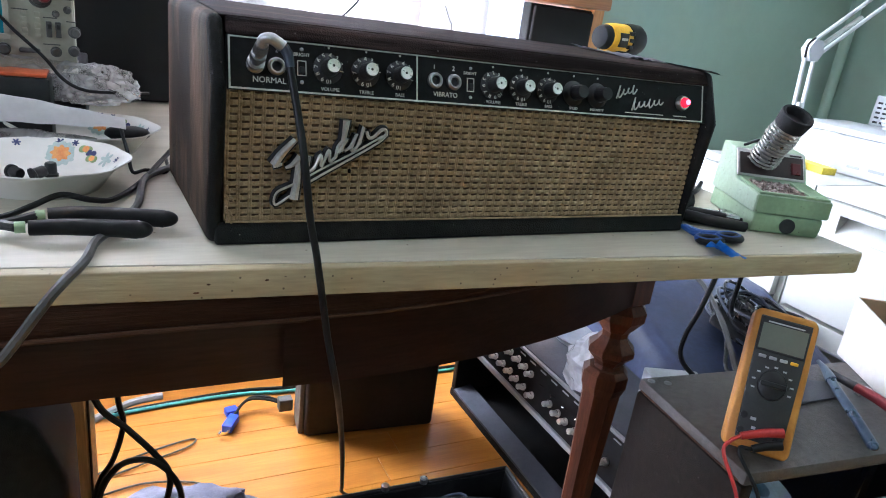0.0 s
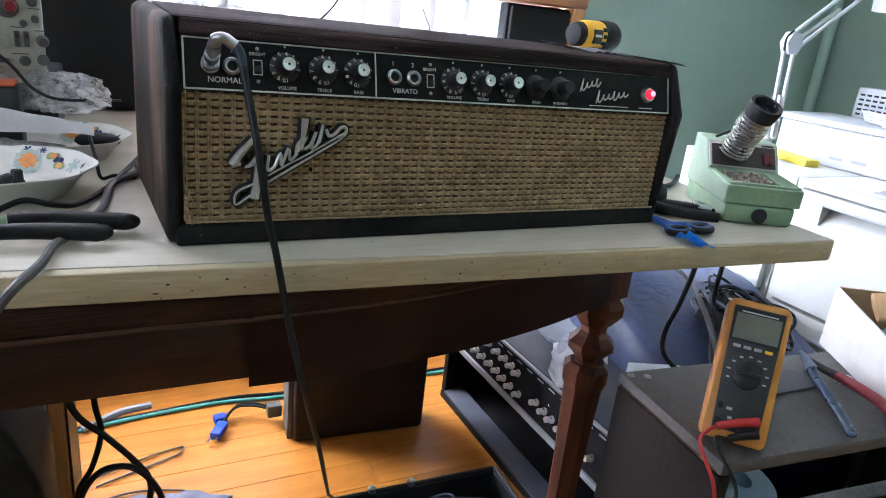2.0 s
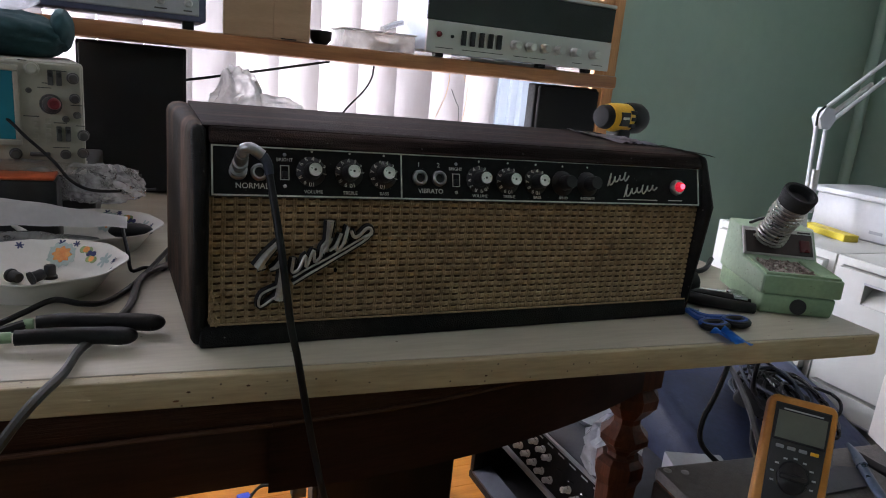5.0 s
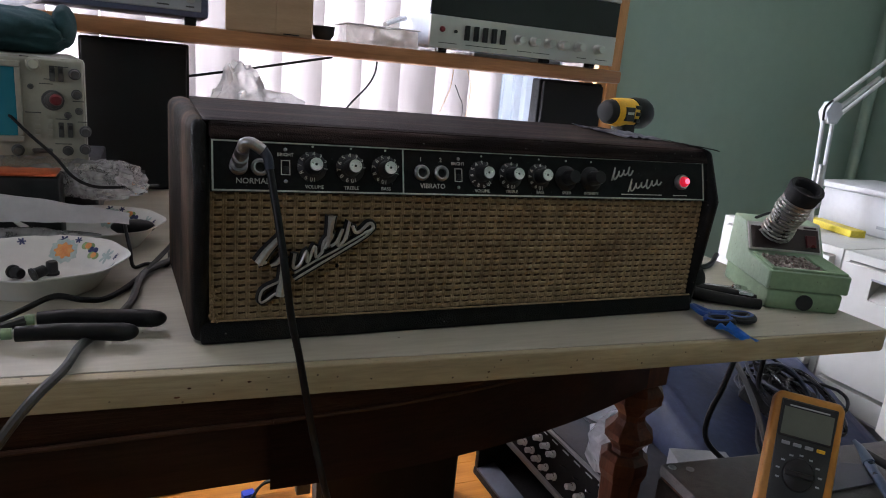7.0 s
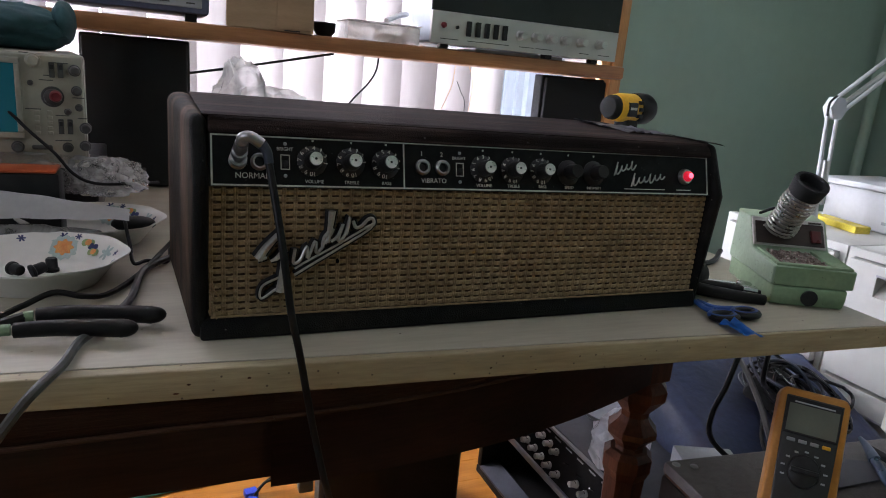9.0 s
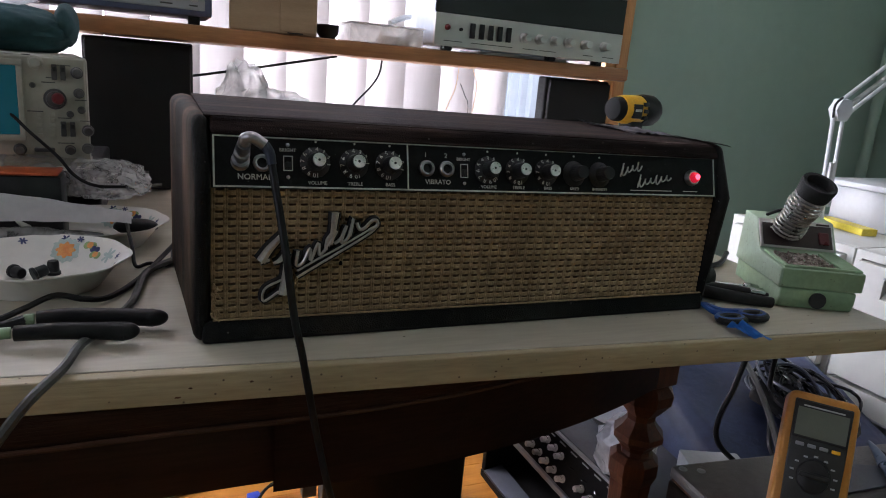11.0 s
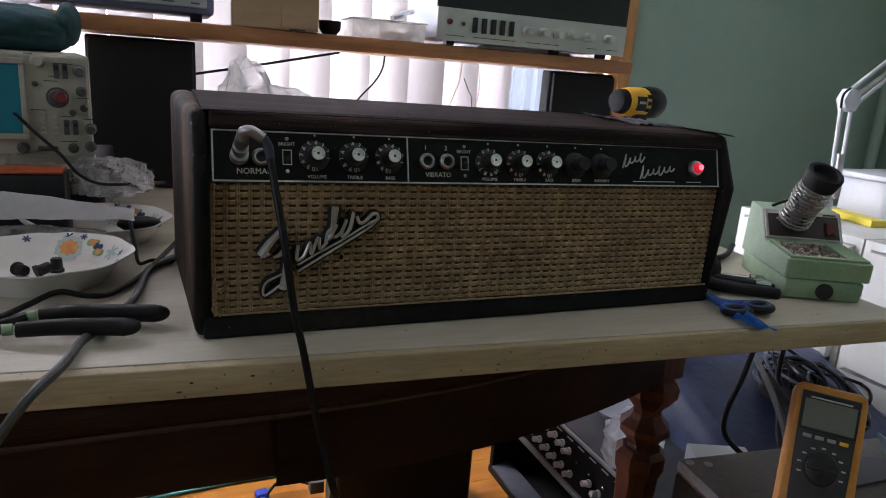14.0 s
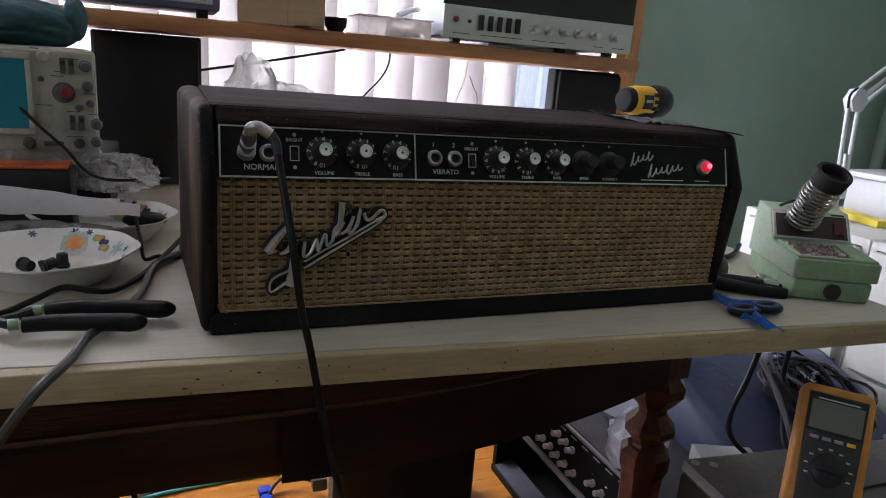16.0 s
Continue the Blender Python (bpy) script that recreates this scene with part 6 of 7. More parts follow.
# cardboard parts bin
binm = pose(0.950, -0.224, CT, 0, 0, 60)
pbin = thing("parts_box", "open white-faced cardboard box of bagged parts on the cabinet", "box", binm)
L = 0.292
bm = B()
prism(bm, [(0.0, 0.0), (L, 0.0), (L, 0.112), (0.11, 0.092), (0.06, 0.064), (0.0, 0.060)], -0.004, 0.0, "y")
part("side", bm, WHITECARD, pbin, "white coated card side")
bm = B()
prism(bm, [(0.0, 0.0), (L, 0.0), (L, 0.112), (0.11, 0.092), (0.06, 0.064), (0.0, 0.060)], -0.184, -0.180, "y")
part("side", bm, CARD, pbin)
bm = B()
box(bm, 0.0, 0.004, -0.180, -0.004, 0.0, 0.060)
frontp = part("front_flap", bm, CARD, pbin)
bm = B()
letters(bm, "RELA", 0.024, Matrix.Translation((-0.0006, -0.052, 0.026)) @ Matrix(((0, 0, -1, 0), (-1, 0, 0, 0), (0, 1, 0, 0), (0, 0, 0, 1))))
part("handwriting", bm, PANELBLACK, frontp, "marker handwriting")
bm = B()
box(bm, L - 0.004, L, -0.180, -0.004, 0.0, 0.112)
part("back_flap", bm, CARD, pbin)
bm = B()
box(bm, 0.004, L - 0.004, -0.180, -0.004, 0.0, 0.004)
part("bottom", bm, CARD, pbin)
bm = B()
lump(bm, (0.13, -0.095, 0.048), (0.108, 0.072, 0.045), 0.14, 21, 5, 0.0045, 2.6, 0.11)
bagged = part("parts_bag", bm, BLUEBAG, None, smooth=True)
bagged.matrix_basis = binm
tagged(bagged, "crumpled bluish plastic bags of parts in a box", "plastic bag")
bm = B()
lump(bm, (0.14, -0.095, 0.020), (0.075, 0.05, 0.024), 0.3, 22, 3, 0.0045)
inner = part("blue_parts", bm, mat("blue_plastic_parts", (0.22, 0.48, 0.66), (0.12, 0.32, 0.50), 0.4, scale=60, bump=0.5, bscale=150))
inner.matrix_basis = binm
tagged(inner, "blue plastic parts inside the bags", "parts")
bm = B()
tube(bm, [(0.240, -0.125, 0.085), (0.245, -0.085, 0.100), (0.245, -0.045, 0.098)], (0.028, 0.026), 16, 6, 0.28)
rollp = part("kraft_roll", bm, KRAFT, smooth=True)
rollp.matrix_basis = binm
tagged(rollp, "rolled brown kraft envelope standing in the parts box", "envelope")

# combo amplifier lying open under the bench, its control row facing up and out
combo = thing("combo_amplifier", "black combo amplifier with silver knobs and open front", "amplifier", pose(0.745, 0.10, 0))
KL, KD = 0.68, 0.29
for name, a in (("bottom_panel", (0.0, KD, 0.0, KL, 0.0, 0.02)), ("back_panel", (KD - 0.015, KD, 0.021, KL - 0.021, 0.021, 0.27)), ("side_panel", (0.002, KD, 0.0, 0.02, 0.021, 0.27)), ("side_panel", (0.002, KD, KL - 0.02, KL, 0.021, 0.27))):
    bm = B()
    box(bm, *a, 0.003)
    part(name, bm, BLACKTOLEX, combo, smooth=True)
bm = B()
prism(bm, [(0.0, 0.021), (0.05, 0.030), (0.05, 0.036), (0.0, 0.027)], 0.021, KL - 0.021, "y")
part("lower_lip", bm, BLUEGREY, combo)
bm = B()
box(bm, 0.0185, KD + 0.06, 0.0, KL, 0.271, 0.296, 0.004)
part("top_panel", bm, BLUEGREY, combo, "blue-grey vinyl top", smooth=True)
bm = B()
prism(bm, [(-0.004, 0.198), (0.013, 0.288), (0.018, 0.288), (0.018, 0.198)], 0.002, KL - 0.002, "y")
cpanel = part("control_panel", bm, PANELBLACK, combo, "black sloping control panel")
bm = B()
box(bm, -0.010, 0.018, 0.0, KL, 0.184, 0.1975, 0.002)
part("lower_trim", bm, GREYMETAL, combo)
bm = B()
box(bm, 0.010, 0.018, 0.0, KL, 0.2885, 0.2945, 0.001)
part("upper_trim", bm, GREYMETAL, combo)
cm = Matrix.Translation((-0.004, 0.0, 0.198)) @ Matrix.Rotation(-math.atan2(0.090, 0.017), 4, "Y")
kb = B()
lathe(kb, [(0.0082, 0.0), (0.0082, 0.004), (0.0066, 0.0055), (0.0064, 0.018), (0.0054, 0.0195)], 16)
krow = part("knob", kb, CAPMETAL, cpanel, "silver capped knob", smooth=True)
kfirst = True
for y, z in ((0.530, 0.226), (0.498, 0.226), (0.463, 0.226), (0.430, 0.225), (0.400, 0.222), (0.368, 0.220), (0.334, 0.219), (0.530, 0.264), (0.490, 0.264), (0.450, 0.264), (0.416, 0.264), (0.385, 0.262), (0.358, 0.258),
             (0.272, 0.236), (0.240, 0.234), (0.212, 0.232), (0.178, 0.232), (0.145, 0.232), (0.112, 0.232), (0.08, 0.232)):
    m = cm @ Matrix.Translation((z - 0.198, y - 0.012, 0.0006))
    if kfirst:
        krow.matrix_basis, kfirst = m, False
    else:
        piece("knob", krow.data, cpanel, m)
for k in range(14):
    bm = B()
    box(bm, 0.082, 0.085, 0.05 + 0.042 * k, 0.072 + 0.042 * k, 0.0, 0.0006, m=cm)
    part("panel_mark", bm, FGPANEL, cpanel)
for k in range(5):
    bm = B()
    tube(bm, [cm @ Vector((0.056, 0.12 + k * 0.045, 0.0)), cm @ Vector((0.062, 0.12 + k * 0.045, 0.014))], 0.0022, 6, 0)
    part("toggle", bm, CHROME, cpanel)

gbox = thing("grey_metal_box", "small grey metal box standing on the combo amplifier", "box", pose(0.822, 0.205, 0.297, 0, 0, -22))
bm = B()
box(bm, 0.0, 0.105, -0.085, 0.0, 0.0, 0.110, 0.003)
part("body", bm, GREYMETAL, gbox, smooth=True)
bm = B()
lump(bm, (0.800, 0.315, 0.345), (0.050, 0.052, 0.068), 0.22, 31, 3, 0.2975, 2.4, 0.16)
tagged(part("white_plastic_bag", bm, WHITEBAG), "crumpled white plastic bag on the combo amplifier", "plastic bag")
bm = B()
bowlform(bm, [(0.002, 0.006), (0.07, 0.008), (0.085, 0.018), (0.085, 0.014), (0.07, 0.0), (0.002, 0.0)], 28, pose(0.93, 0.50, 0.297))
tagged(part("grey_dish", bm, GREYMETAL, smooth=True), "shallow grey dish on the combo amplifier", "dish")

# navy bag with coiled cables
bm = B()
box(bm, -0.24, 0.24, -0.30, 0.30, 0.0, 0.44, 0.07, 4)
bmesh.ops.subdivide_edges(bm, edges=list(bm.edges), cuts=3, use_grid_fill=True)
for v in bm.verts:
    k = noise.fractal(v.co * 6 + Vector((3, 1, 4)), 1.0, 2.0, 3)
    v.co += v.co.normalized() * 0.026 * k
    if v.co.z < 0.01:
        v.co.z = 0.0
    if v.co.z > 0.3:
        v.co.z -= 0.30 * max(0.0, 0.12 - v.co.y)
navy = thing("navy_gear_bag", "large navy nylon gear bag standing on the floor", "bag", pose(1.185, 0.345, 0, 0, 0, -8))
part("bag_body", bm, NAVY, navy, smooth=True)
bm = B()
tube(bm, [(-0.20, -0.28, 0.425), (-0.1, -0.1, 0.452), (0.0, 0.1, 0.455), (0.06, 0.28, 0.43)], 0.006, 6, 8, 0.5)
part("piping", bm, BLACKPLASTIC, navy)
coil = thing("coiled_cables", "coiled black cables lying on the navy bag", "cables", pose(1.185, 0.27, 0.398, 18))
random.seed(6)
for k in range(16):
    bm = B()
    cx, cy, r1, r2 = random.uniform(-0.02, 0.04), random.uniform(-0.03, 0.04), random.uniform(0.035, 0.072), random.uniform(0.055, 0.105)
    ring = [(cx + r1 * math.cos(a), cy + r2 * math.sin(a), 0.010 + 0.004 * k + 0.010 * math.sin(2 * a + k)) for a in [2 * math.pi * i / 14 for i in range(15)]]
    tube(bm, ring, 0.0036, 7, 4)
    part("loop", bm, STAGEBLUE if k % 4 == 1 else BLACKGLOSS, coil, smooth=True)
bm = B()
tube(bm, [(-0.10, -0.02, 0.02), (-0.16, -0.10, 0.012), (-0.13, -0.20, 0.006), (-0.06, -0.235, 0.0), (-0.02, -0.245, 0.0)], 0.0042, 8, 8)
part("loose_end", bm, RUBBER, coil, smooth=True)
bm = B()
tube(bm, [(-0.02, -0.245, 0.0), (0.03, -0.262, -0.004)], (0.0062, 0.005), 8, 0)
part("connector", bm, CHROME, coil, smooth=True)
bm = B()
box(bm, -0.09, 0.09, -0.07, 0.07, 0.0, 0.035, 0.013, m=pose(1.19, 0.29, 0.405, 16, 0, 30))
tagged(part("black_adapter", bm, GRILLEBLACK, smooth=True), "flat black power adapter under the coiled cables", "adapter")
for pts in ([(0.845, 0.16, 0.735), (0.84, 0.12, 0.66), (0.815, 0.11, 0.58), (0.80, 0.115, 0.52), (0.815, 0.12, 0.47), (0.86, 0.10, 0.425)], [(0.95, 0.16, 0.74), (0.945, 0.15, 0.65), (0.955, 0.16, 0.55), (1.02, 0.20, 0.50)]):
    bm = B()
    tube(bm, pts, 0.0045, 8, 8)
    tagged(part("mains_cable", bm, RUBBER, smooth=True), "black cord hanging behind the bench end", "cord")

# dark box under the table, with the blue connector's lead
dbox = thing("floor_cabinet", "dark brown box-shaped cabinet with rounded corners on the floor", "cabinet", pose(0.302, 0.688, 0, 0, 0, -5.5))
bm = B()
box(bm, 0.012, 0.335, 0.0, 0.10, 0.0, 0.50, 0.012, 3)
part("body", bm, DARKVINYL, dbox, smooth=True)
bm = B()
box(bm, 0.0, 0.0115, 0.02, 0.09, 0.0, 0.49, 0.002)
part("metal_edge", bm, SCOPEDARK, dbox)
vga = thing("video_connector", "blue video connector on a short black lead on the floor", "connector", pose(0.165, 0.785, 0, 0, 0, 0))
for m, a in ((pose(-0.005, -0.012, 0.014, 0, 0, -30), (-0.012, 0.012, -0.030, 0.022, -0.010, 0.010)), (pose(0.006, 0.036, 0.012, 0, 0, 10), (-0.018, 0.012, -0.012, 0.012, -0.009, 0.009))):
    bm = B()
    box(bm, *a, 0.003, m=m)
    part("shell", bm, VGABLUE, vga, smooth=True)
bm = B()
for dx in (-0.009, 0.009):
    lathe(bm, [(0.0035, 0.0), (0.0035, 0.012)], 8, pose(-0.005 - 0.02 + dx, -0.012 - 0.030, 0.014, 90, 0, -30))
part("thumbscrew", bm, CHROME, vga)
bm = B()
tube(bm, [(0.005, 0.012, 0.016), (0.04, 0.045, 0.03), (0.08, 0.035, 0.035), (0.115, 0.01, 0.035)], 0.0035, 8, 6)
tube(bm, [(0.015, 0.036, 0.014), (0.05, 0.052, 0.032), (0.085, 0.040, 0.038), (0.115, 0.012, 0.038)], 0.0035, 8, 6)
part("lead", bm, RUBBER, vga, smooth=True)
bm = B()
box(bm, 0.108, 0.142, -0.010, 0.016, 0.020, 0.052, 0.003)
part("plug", bm, SCOPEDARK, vga, smooth=True)

# floor cables
for pts, r, material, label in (
        ([(-0.5, 0.80, 0.006), (-0.13, 0.872, 0.006), (0.05, 0.895, 0.006), (0.20, 0.90, 0.006), (0.36, 0.885, 0.006), (0.9, 0.89, 0.006), (1.3, 0.90, 0.006)], 0.0045, TEALCABLE, "teal network cable lying along the floor"),
        ([(-0.5, 0.83, 0.007), (-0.10, 0.885, 0.007), (0.08, 0.905, 0.007), (0.22, 0.915, 0.006), (0.40, 0.90, 0.006), (0.9, 0.905, 0.006)], 0.0045, RUBBER, "black cable lying along the floor"),
        ([(-0.13, 0.87, 0.008), (-0.05, 0.93 - 0.02, 0.014), (0.02, 0.92, 0.016)], 0.009, GREYMETAL, "grey cable coupler on the floor"),
        ([(-0.10, 0.66, 0.004), (-0.02, 0.69, 0.004), (0.06, 0.72, 0.004), (0.075, 0.745, 0.004), (0.02, 0.735, 0.004), (-0.08, 0.70, 0.004), (-0.14, 0.66, 0.004)], 0.0022, GREYCABLE, "thin grey wire looped on the floor"),
        ([(-0.14, 0.60, 0.004), (-0.04, 0.62, 0.004), (0.05, 0.60, 0.004), (0.09, 0.57, 0.004)], 0.0022, GREYCABLE, "thin grey wire lying on the floor"),
        ([(-0.13, 0.26, 0.60), (-0.105, 0.25, 0.455), (-0.066, 0.25, 0.398), (-0.031, 0.25, 0.348), (-0.013, 0.25, 0.31), (-0.018, 0.25, 0.26), (-0.05, 0.25, 0.12), (-0.08, 0.27, 0.006)], 0.0046, RUBBER, "thick black cable hanging in a loop under the table"),
        ([(-0.08, 0.26, 0.60), (-0.077, 0.26, 0.454), (-0.071, 0.26, 0.40), (-0.085, 0.26, 0.345), (-0.108, 0.26, 0.293), (-0.12, 0.26, 0.15), (-0.10, 0.28, 0.006)], 0.0040, RUBBER, "black cable hanging under the table"),
        ([(-0.112, 0.245, 0.25), (-0.10, 0.245, 0.31), (-0.075, 0.245, 0.345), (-0.04, 0.245, 0.345), (-0.012, 0.245, 0.315), (0.003, 0.245, 0.27), (0.0, 0.245, 0.2), (-0.03, 0.25, 0.10), (-0.07, 0.30, 0.006)], 0.0045, RUBBER, "thick black cable curling under the table")):
    bm = B()
    tube(bm, pts, r, 8, 8)
    tagged(part("floor_cable", bm, material, smooth=True), label, "cable")
bm = B()
lump(bm, (0.0, 0.47, 0.03), (0.16, 0.07, 0.045), 0.25, 17, 4, 0.001, 3)
tagged(part("grey_cloth", bm, CLOTH, smooth=True), "crumpled grey-blue cloth lying on the floor", "cloth")

# dark speaker box and grey chassis at the table's other side
sbox = thing("dark_speaker_box", "black vinyl speaker box with slanted side under the table", "speaker box", pose(-0.14, 0.10, 0))
bm = B()
prism(bm, [(-0.45, 0.0), (0.015, 0.0), (0.012, 0.44), (-0.015, 0.52), (-0.06, 0.545), (-0.45, 0.545)], 0.0, 0.16, "y", 0.012)
part("body", bm, BLACKTOLEX, sbox, smooth=True)
bm = B()
lathe(bm, [(0.007, 0.0), (0.006, 0.002), (0.002, 0.003)], 14, pose(-0.045, -0.0005, 0.36, 90))
part("screw", bm, STEEL, sbox)
chassis = thing("grey_chassis", "grey metal chassis panel with screw holes under the table", "chassis", pose(-0.13, 0.33, 0))
bm = B()
box(bm, -0.28, -0.018, 0.0, 0.16, 0.0, 0.56, 0.003)
part("panel", bm, GREYMETAL, chassis)
for x, z in ((-0.062, 0.43), (-0.058, 0.375), (-0.10, 0.45)):
    bm = B()
    lathe(bm, [(0.009, 0.0), (0.008, 0.002), (0.003, 0.0028)], 14, pose(x, -0.0003, z, 90))
    part("screw", bm, BLACKPLASTIC, chassis)
bm = B()
box(bm, -0.0175, -0.010, -0.004, 0.17, 0.0, 0.57, 0.002)
part("corner_strip", bm, BRUSHED, chassis)
bm = B()
box(bm, -0.0095, 0.012, -0.004, 0.17, 0.0, 0.58, 0.003)
part("wooden_side", bm, CASING, chassis)
bm = B()
box(bm, 0.0125, 0.016, -0.003, 0.17, 0.0, 0.58, 0.001)
part("dark_edge", bm, BLACKPLASTIC, chassis)

# open tool case on the floor
tray = thing("open_tool_case", "open black plastic tool case filled with cables on the floor", "tool case", pose(0.43, 0.143, 0, 0, 0, -2))
for a in ((-0.21, 0.21, -0.20, 0.20, 0.0, 0.008), (-0.21, 0.21, 0.192, 0.20, 0.0085, 0.11), (-0.21, 0.21, -0.20, -0.192, 0.0085, 0.11), (-0.21, -0.202, -0.191, 0.191, 0.0085, 0.11), (0.202, 0.21, -0.191, 0.191, 0.0085, 0.11)):
    bm = B()
    box(bm, *a, 0.002)
    part("case_wall", bm, BLACKPLASTIC, tray)
bm = B()
ringp = [(-0.208, 0.198), (0.208, 0.198), (0.208, -0.198), (-0.208, -0.198), (-0.208, 0.198)]
tube(bm, [(x, y, 0.112) for x, y in ringp], 0.006, 8, 0)
part("rim", bm, BLACKPLASTIC, tray)
for x in (-0.06, 0.02):
    bm = B()
    lathe(bm, [(0.008, 0), (0.008, 0.01), (0.004, 0.012)], 12, pose(x, 0.196, 0.116))
    part("latch", bm, STEEL, tray)
random.seed(9)
for k in range(11):
    bm = B()
    pts = [(random.uniform(-0.16, 0.18), random.uniform(-0.02, 0.18), random.uniform(0.07, 0.128)) for _ in range(6)]
    tube(bm, pts, random.choice((0.003, 0.004)), 7, 8)
    tagged(part("case_cable", bm, STAGEBLUE if k % 2 else RUBBER, None, smooth=True), "tangled dark cable in the open tool case", "cable", "cables in the tool case").matrix_basis = tray.matrix_basis
bm = B()
box(bm, -0.03, 0.11, 0.05, 0.12, 0.04, 0.105, 0.008)
ob = tagged(part("white_adapter", bm, WHITEPLASTIC, smooth=True), "white power adapter in the open tool case", "adapter")
ob.matrix_basis = tray.matrix_basis
bm = B()
box(bm, -0.12, 0.14, -0.05, 0.12, 0.0085, 0.039, 0.004)
ob = tagged(part("grey_tool_tray", bm, BLUEGREY), "flat grey tray inside the tool case", "tray")
ob.matrix_basis = tray.matrix_basis
bm = B()
lathe(bm, [(0.008, 0.0), (0.012, 0.02), (0.011, 0.07), (0.006, 0.09)], 12, pose(-0.195, 0.175, 0.03, -8, 0, 0))
ob = tagged(part("yellow_screwdriver", bm, DRILLYELLOW, smooth=True), "yellow screwdriver handle standing in the tool case", "screwdriver")
ob.matrix_basis = tray.matrix_basis

# ---- filing cabinets and what stands on them ----
FX, FT = 1.44, 0.712


def filing_cabinet(y0, label):
    cabinet = thing("filing_cabinet", label, "filing cabinet", pose(FX, y0, 0), group="filing cabinets")
    w = 0.362
    bm = B()
    box(bm, 0.034, 0.64, 0.0, w, 0.0, FT, 0.004)
    part("carcass", bm, WHITEPAINT, cabinet, smooth=True)
    bm = B()
    for a in ((0.0, 0.016, 0.0, FT), (w - 0.016, w, 0.0, FT), (0.0161, w - 0.0161, 0.693, FT), (0.0161, w - 0.0161, 0.0, 0.098)):
        box(bm, 0.006, 0.0335, a[0], a[1], a[2], a[3])
    part("front_frame", bm, WHITEPAINT, cabinet)
    for z0, z1 in ((0.415, 0.690), (0.10, 0.405)):
        hz0, hz1, hy0, hy1 = z0 + 0.205, z0 + 0.252, 0.088, w - 0.088
        bm = B()
        for a in ((0.018, w - 0.018, z0, hz0), (0.018, w - 0.018, hz1, z1), (0.018, hy0, hz0, hz1), (hy1, w - 0.018, hz0, hz1)):
            box(bm, -0.012, 0.033, a[0], a[1], a[2], a[3])
        drawer = part("drawer", bm, WHITEPAINT, cabinet)
        bm = B()
        prism(bm, [(-0.010, hz0 + 0.0005), (0.028, hz1 - 0.003), (0.033, hz1 - 0.003), (0.033, hz0 + 0.0005)], hy0 + 0.001, hy1 - 0.001, "y")
        part("pull", bm, WHITEPAINT, drawer, "recessed moulded pull")
        bm = B()
        box(bm, -0.0125, -0.0085, hy0 - 0.002, hy1 + 0.002, hz1 - 0.002, hz1 + 0.003)
        part("pull_lip", bm, GREYMETAL, drawer)
    return cabinet


filing_cabinet(0.035, "cream white two-drawer steel filing cabinet beside the bench")
filing_cabinet(0.402, "cream white two-drawer steel filing cabinet under the desk lamp")

# white lidded storage box
wbox = thing("white_storage_box", "white plastic storage box with a flat lid on the cabinets", "box", pose(1.70, 0.335, FT + 0.0005, 0, 0, 3))
bm = B()
prism(bm, [(0.0, 0.0), (0.22, 0.0), (0.22, 0.33), (0.0, 0.33)], 0.0, 0.105, "z", 0.006)
part("body", bm, WHITEPLASTIC, wbox, smooth=True)
bm = B()
box(bm, -0.018, 0.25, -0.085, 0.348, 0.1055, 0.121, 0.004)
part("lid", bm, WHITEPLASTIC, wbox, smooth=True)
for x0, w, z in ((0.05, 0.05, 0.022), (0.115, 0.06, 0.024)):
    bm = B()
    box(bm, -0.0006, 0.0004, 0.33 - 0.20 - x0 + 0.05, 0.33 - 0.20 - x0 + 0.05 + w * 0.7, z, z + 0.008)
    part("handwritten_bar", bm, GREYMETAL, wbox)
bm = B()
box(bm, 0.0, 0.045, 0.0, 0.16, 0.0, 0.018, 0.002, m=pose(1.60, 0.50, FT + 0.0005, 0, 0, -12))
tagged(part("yellow_carton", bm, YELLOWBOX), "flat yellow carton lying on the filing cabinet", "carton")
bm = B()
box(bm, 1.66, 1.685, 0.20, 0.235, FT + 0.0005, FT + 0.045, 0.002)
box(bm, 1.66, 1.685, 0.245, 0.275, FT + 0.0005, FT + 0.045, 0.002)
tagged(part("metal_clip_block", bm, BRUSHED), "small silver metal block on the filing cabinet", "block")
bm = B()
sheet(bm, 20, 14, lambda u, v: Vector((1.47 + 0.26 * u, 0.045 + 0.19 * v, FT + 0.006 + 0.010 * abs(noise.noise(Vector((u * 9, v * 8, 2)))))), 0.001)
tagged(part("bubble_wrap", bm, MILKBAG, smooth=True), "sheet of bubble wrap lying on the filing cabinet", "bubble wrap")
adapter = thing("white_adapter", "white power adapter with coiled white cable on the storage box", "adapter", pose(1.735, 0.335, FT + 0.122, 0, 0, 0))
bm = B()
box(bm, 0.0, 0.05, 0.0, 0.085, 0.0, 0.034, 0.007, 3)
part("body", bm, WHITEPLASTIC, adapter, smooth=True)
for k in range(4):
    bm = B()
    tube(bm, [(0.02, 0.08, 0.006 + 0.007 * k), (0.03, 0.14, 0.010 + 0.007 * k), (0.07, 0.16 + 0.006 * k, 0.008 + 0.006 * k), (0.10, 0.10, 0.008 + 0.006 * k), (0.06, 0.04, 0.006 + 0.01 * k)], 0.0035, 7, 7)
    part("cable", bm, WHITEPLASTIC, adapter, smooth=True)
router = thing("vented_box", "grey vented metal box standing behind the storage box", "box", pose(1.98, 0.50, FT + 0.0005, 0, 0, 0))
bm = B()
box(bm, 0.0, 0.06, 0.0, 0.16, 0.0, 0.205, 0.004)
part("body", bm, FGPANEL, router, smooth=True)
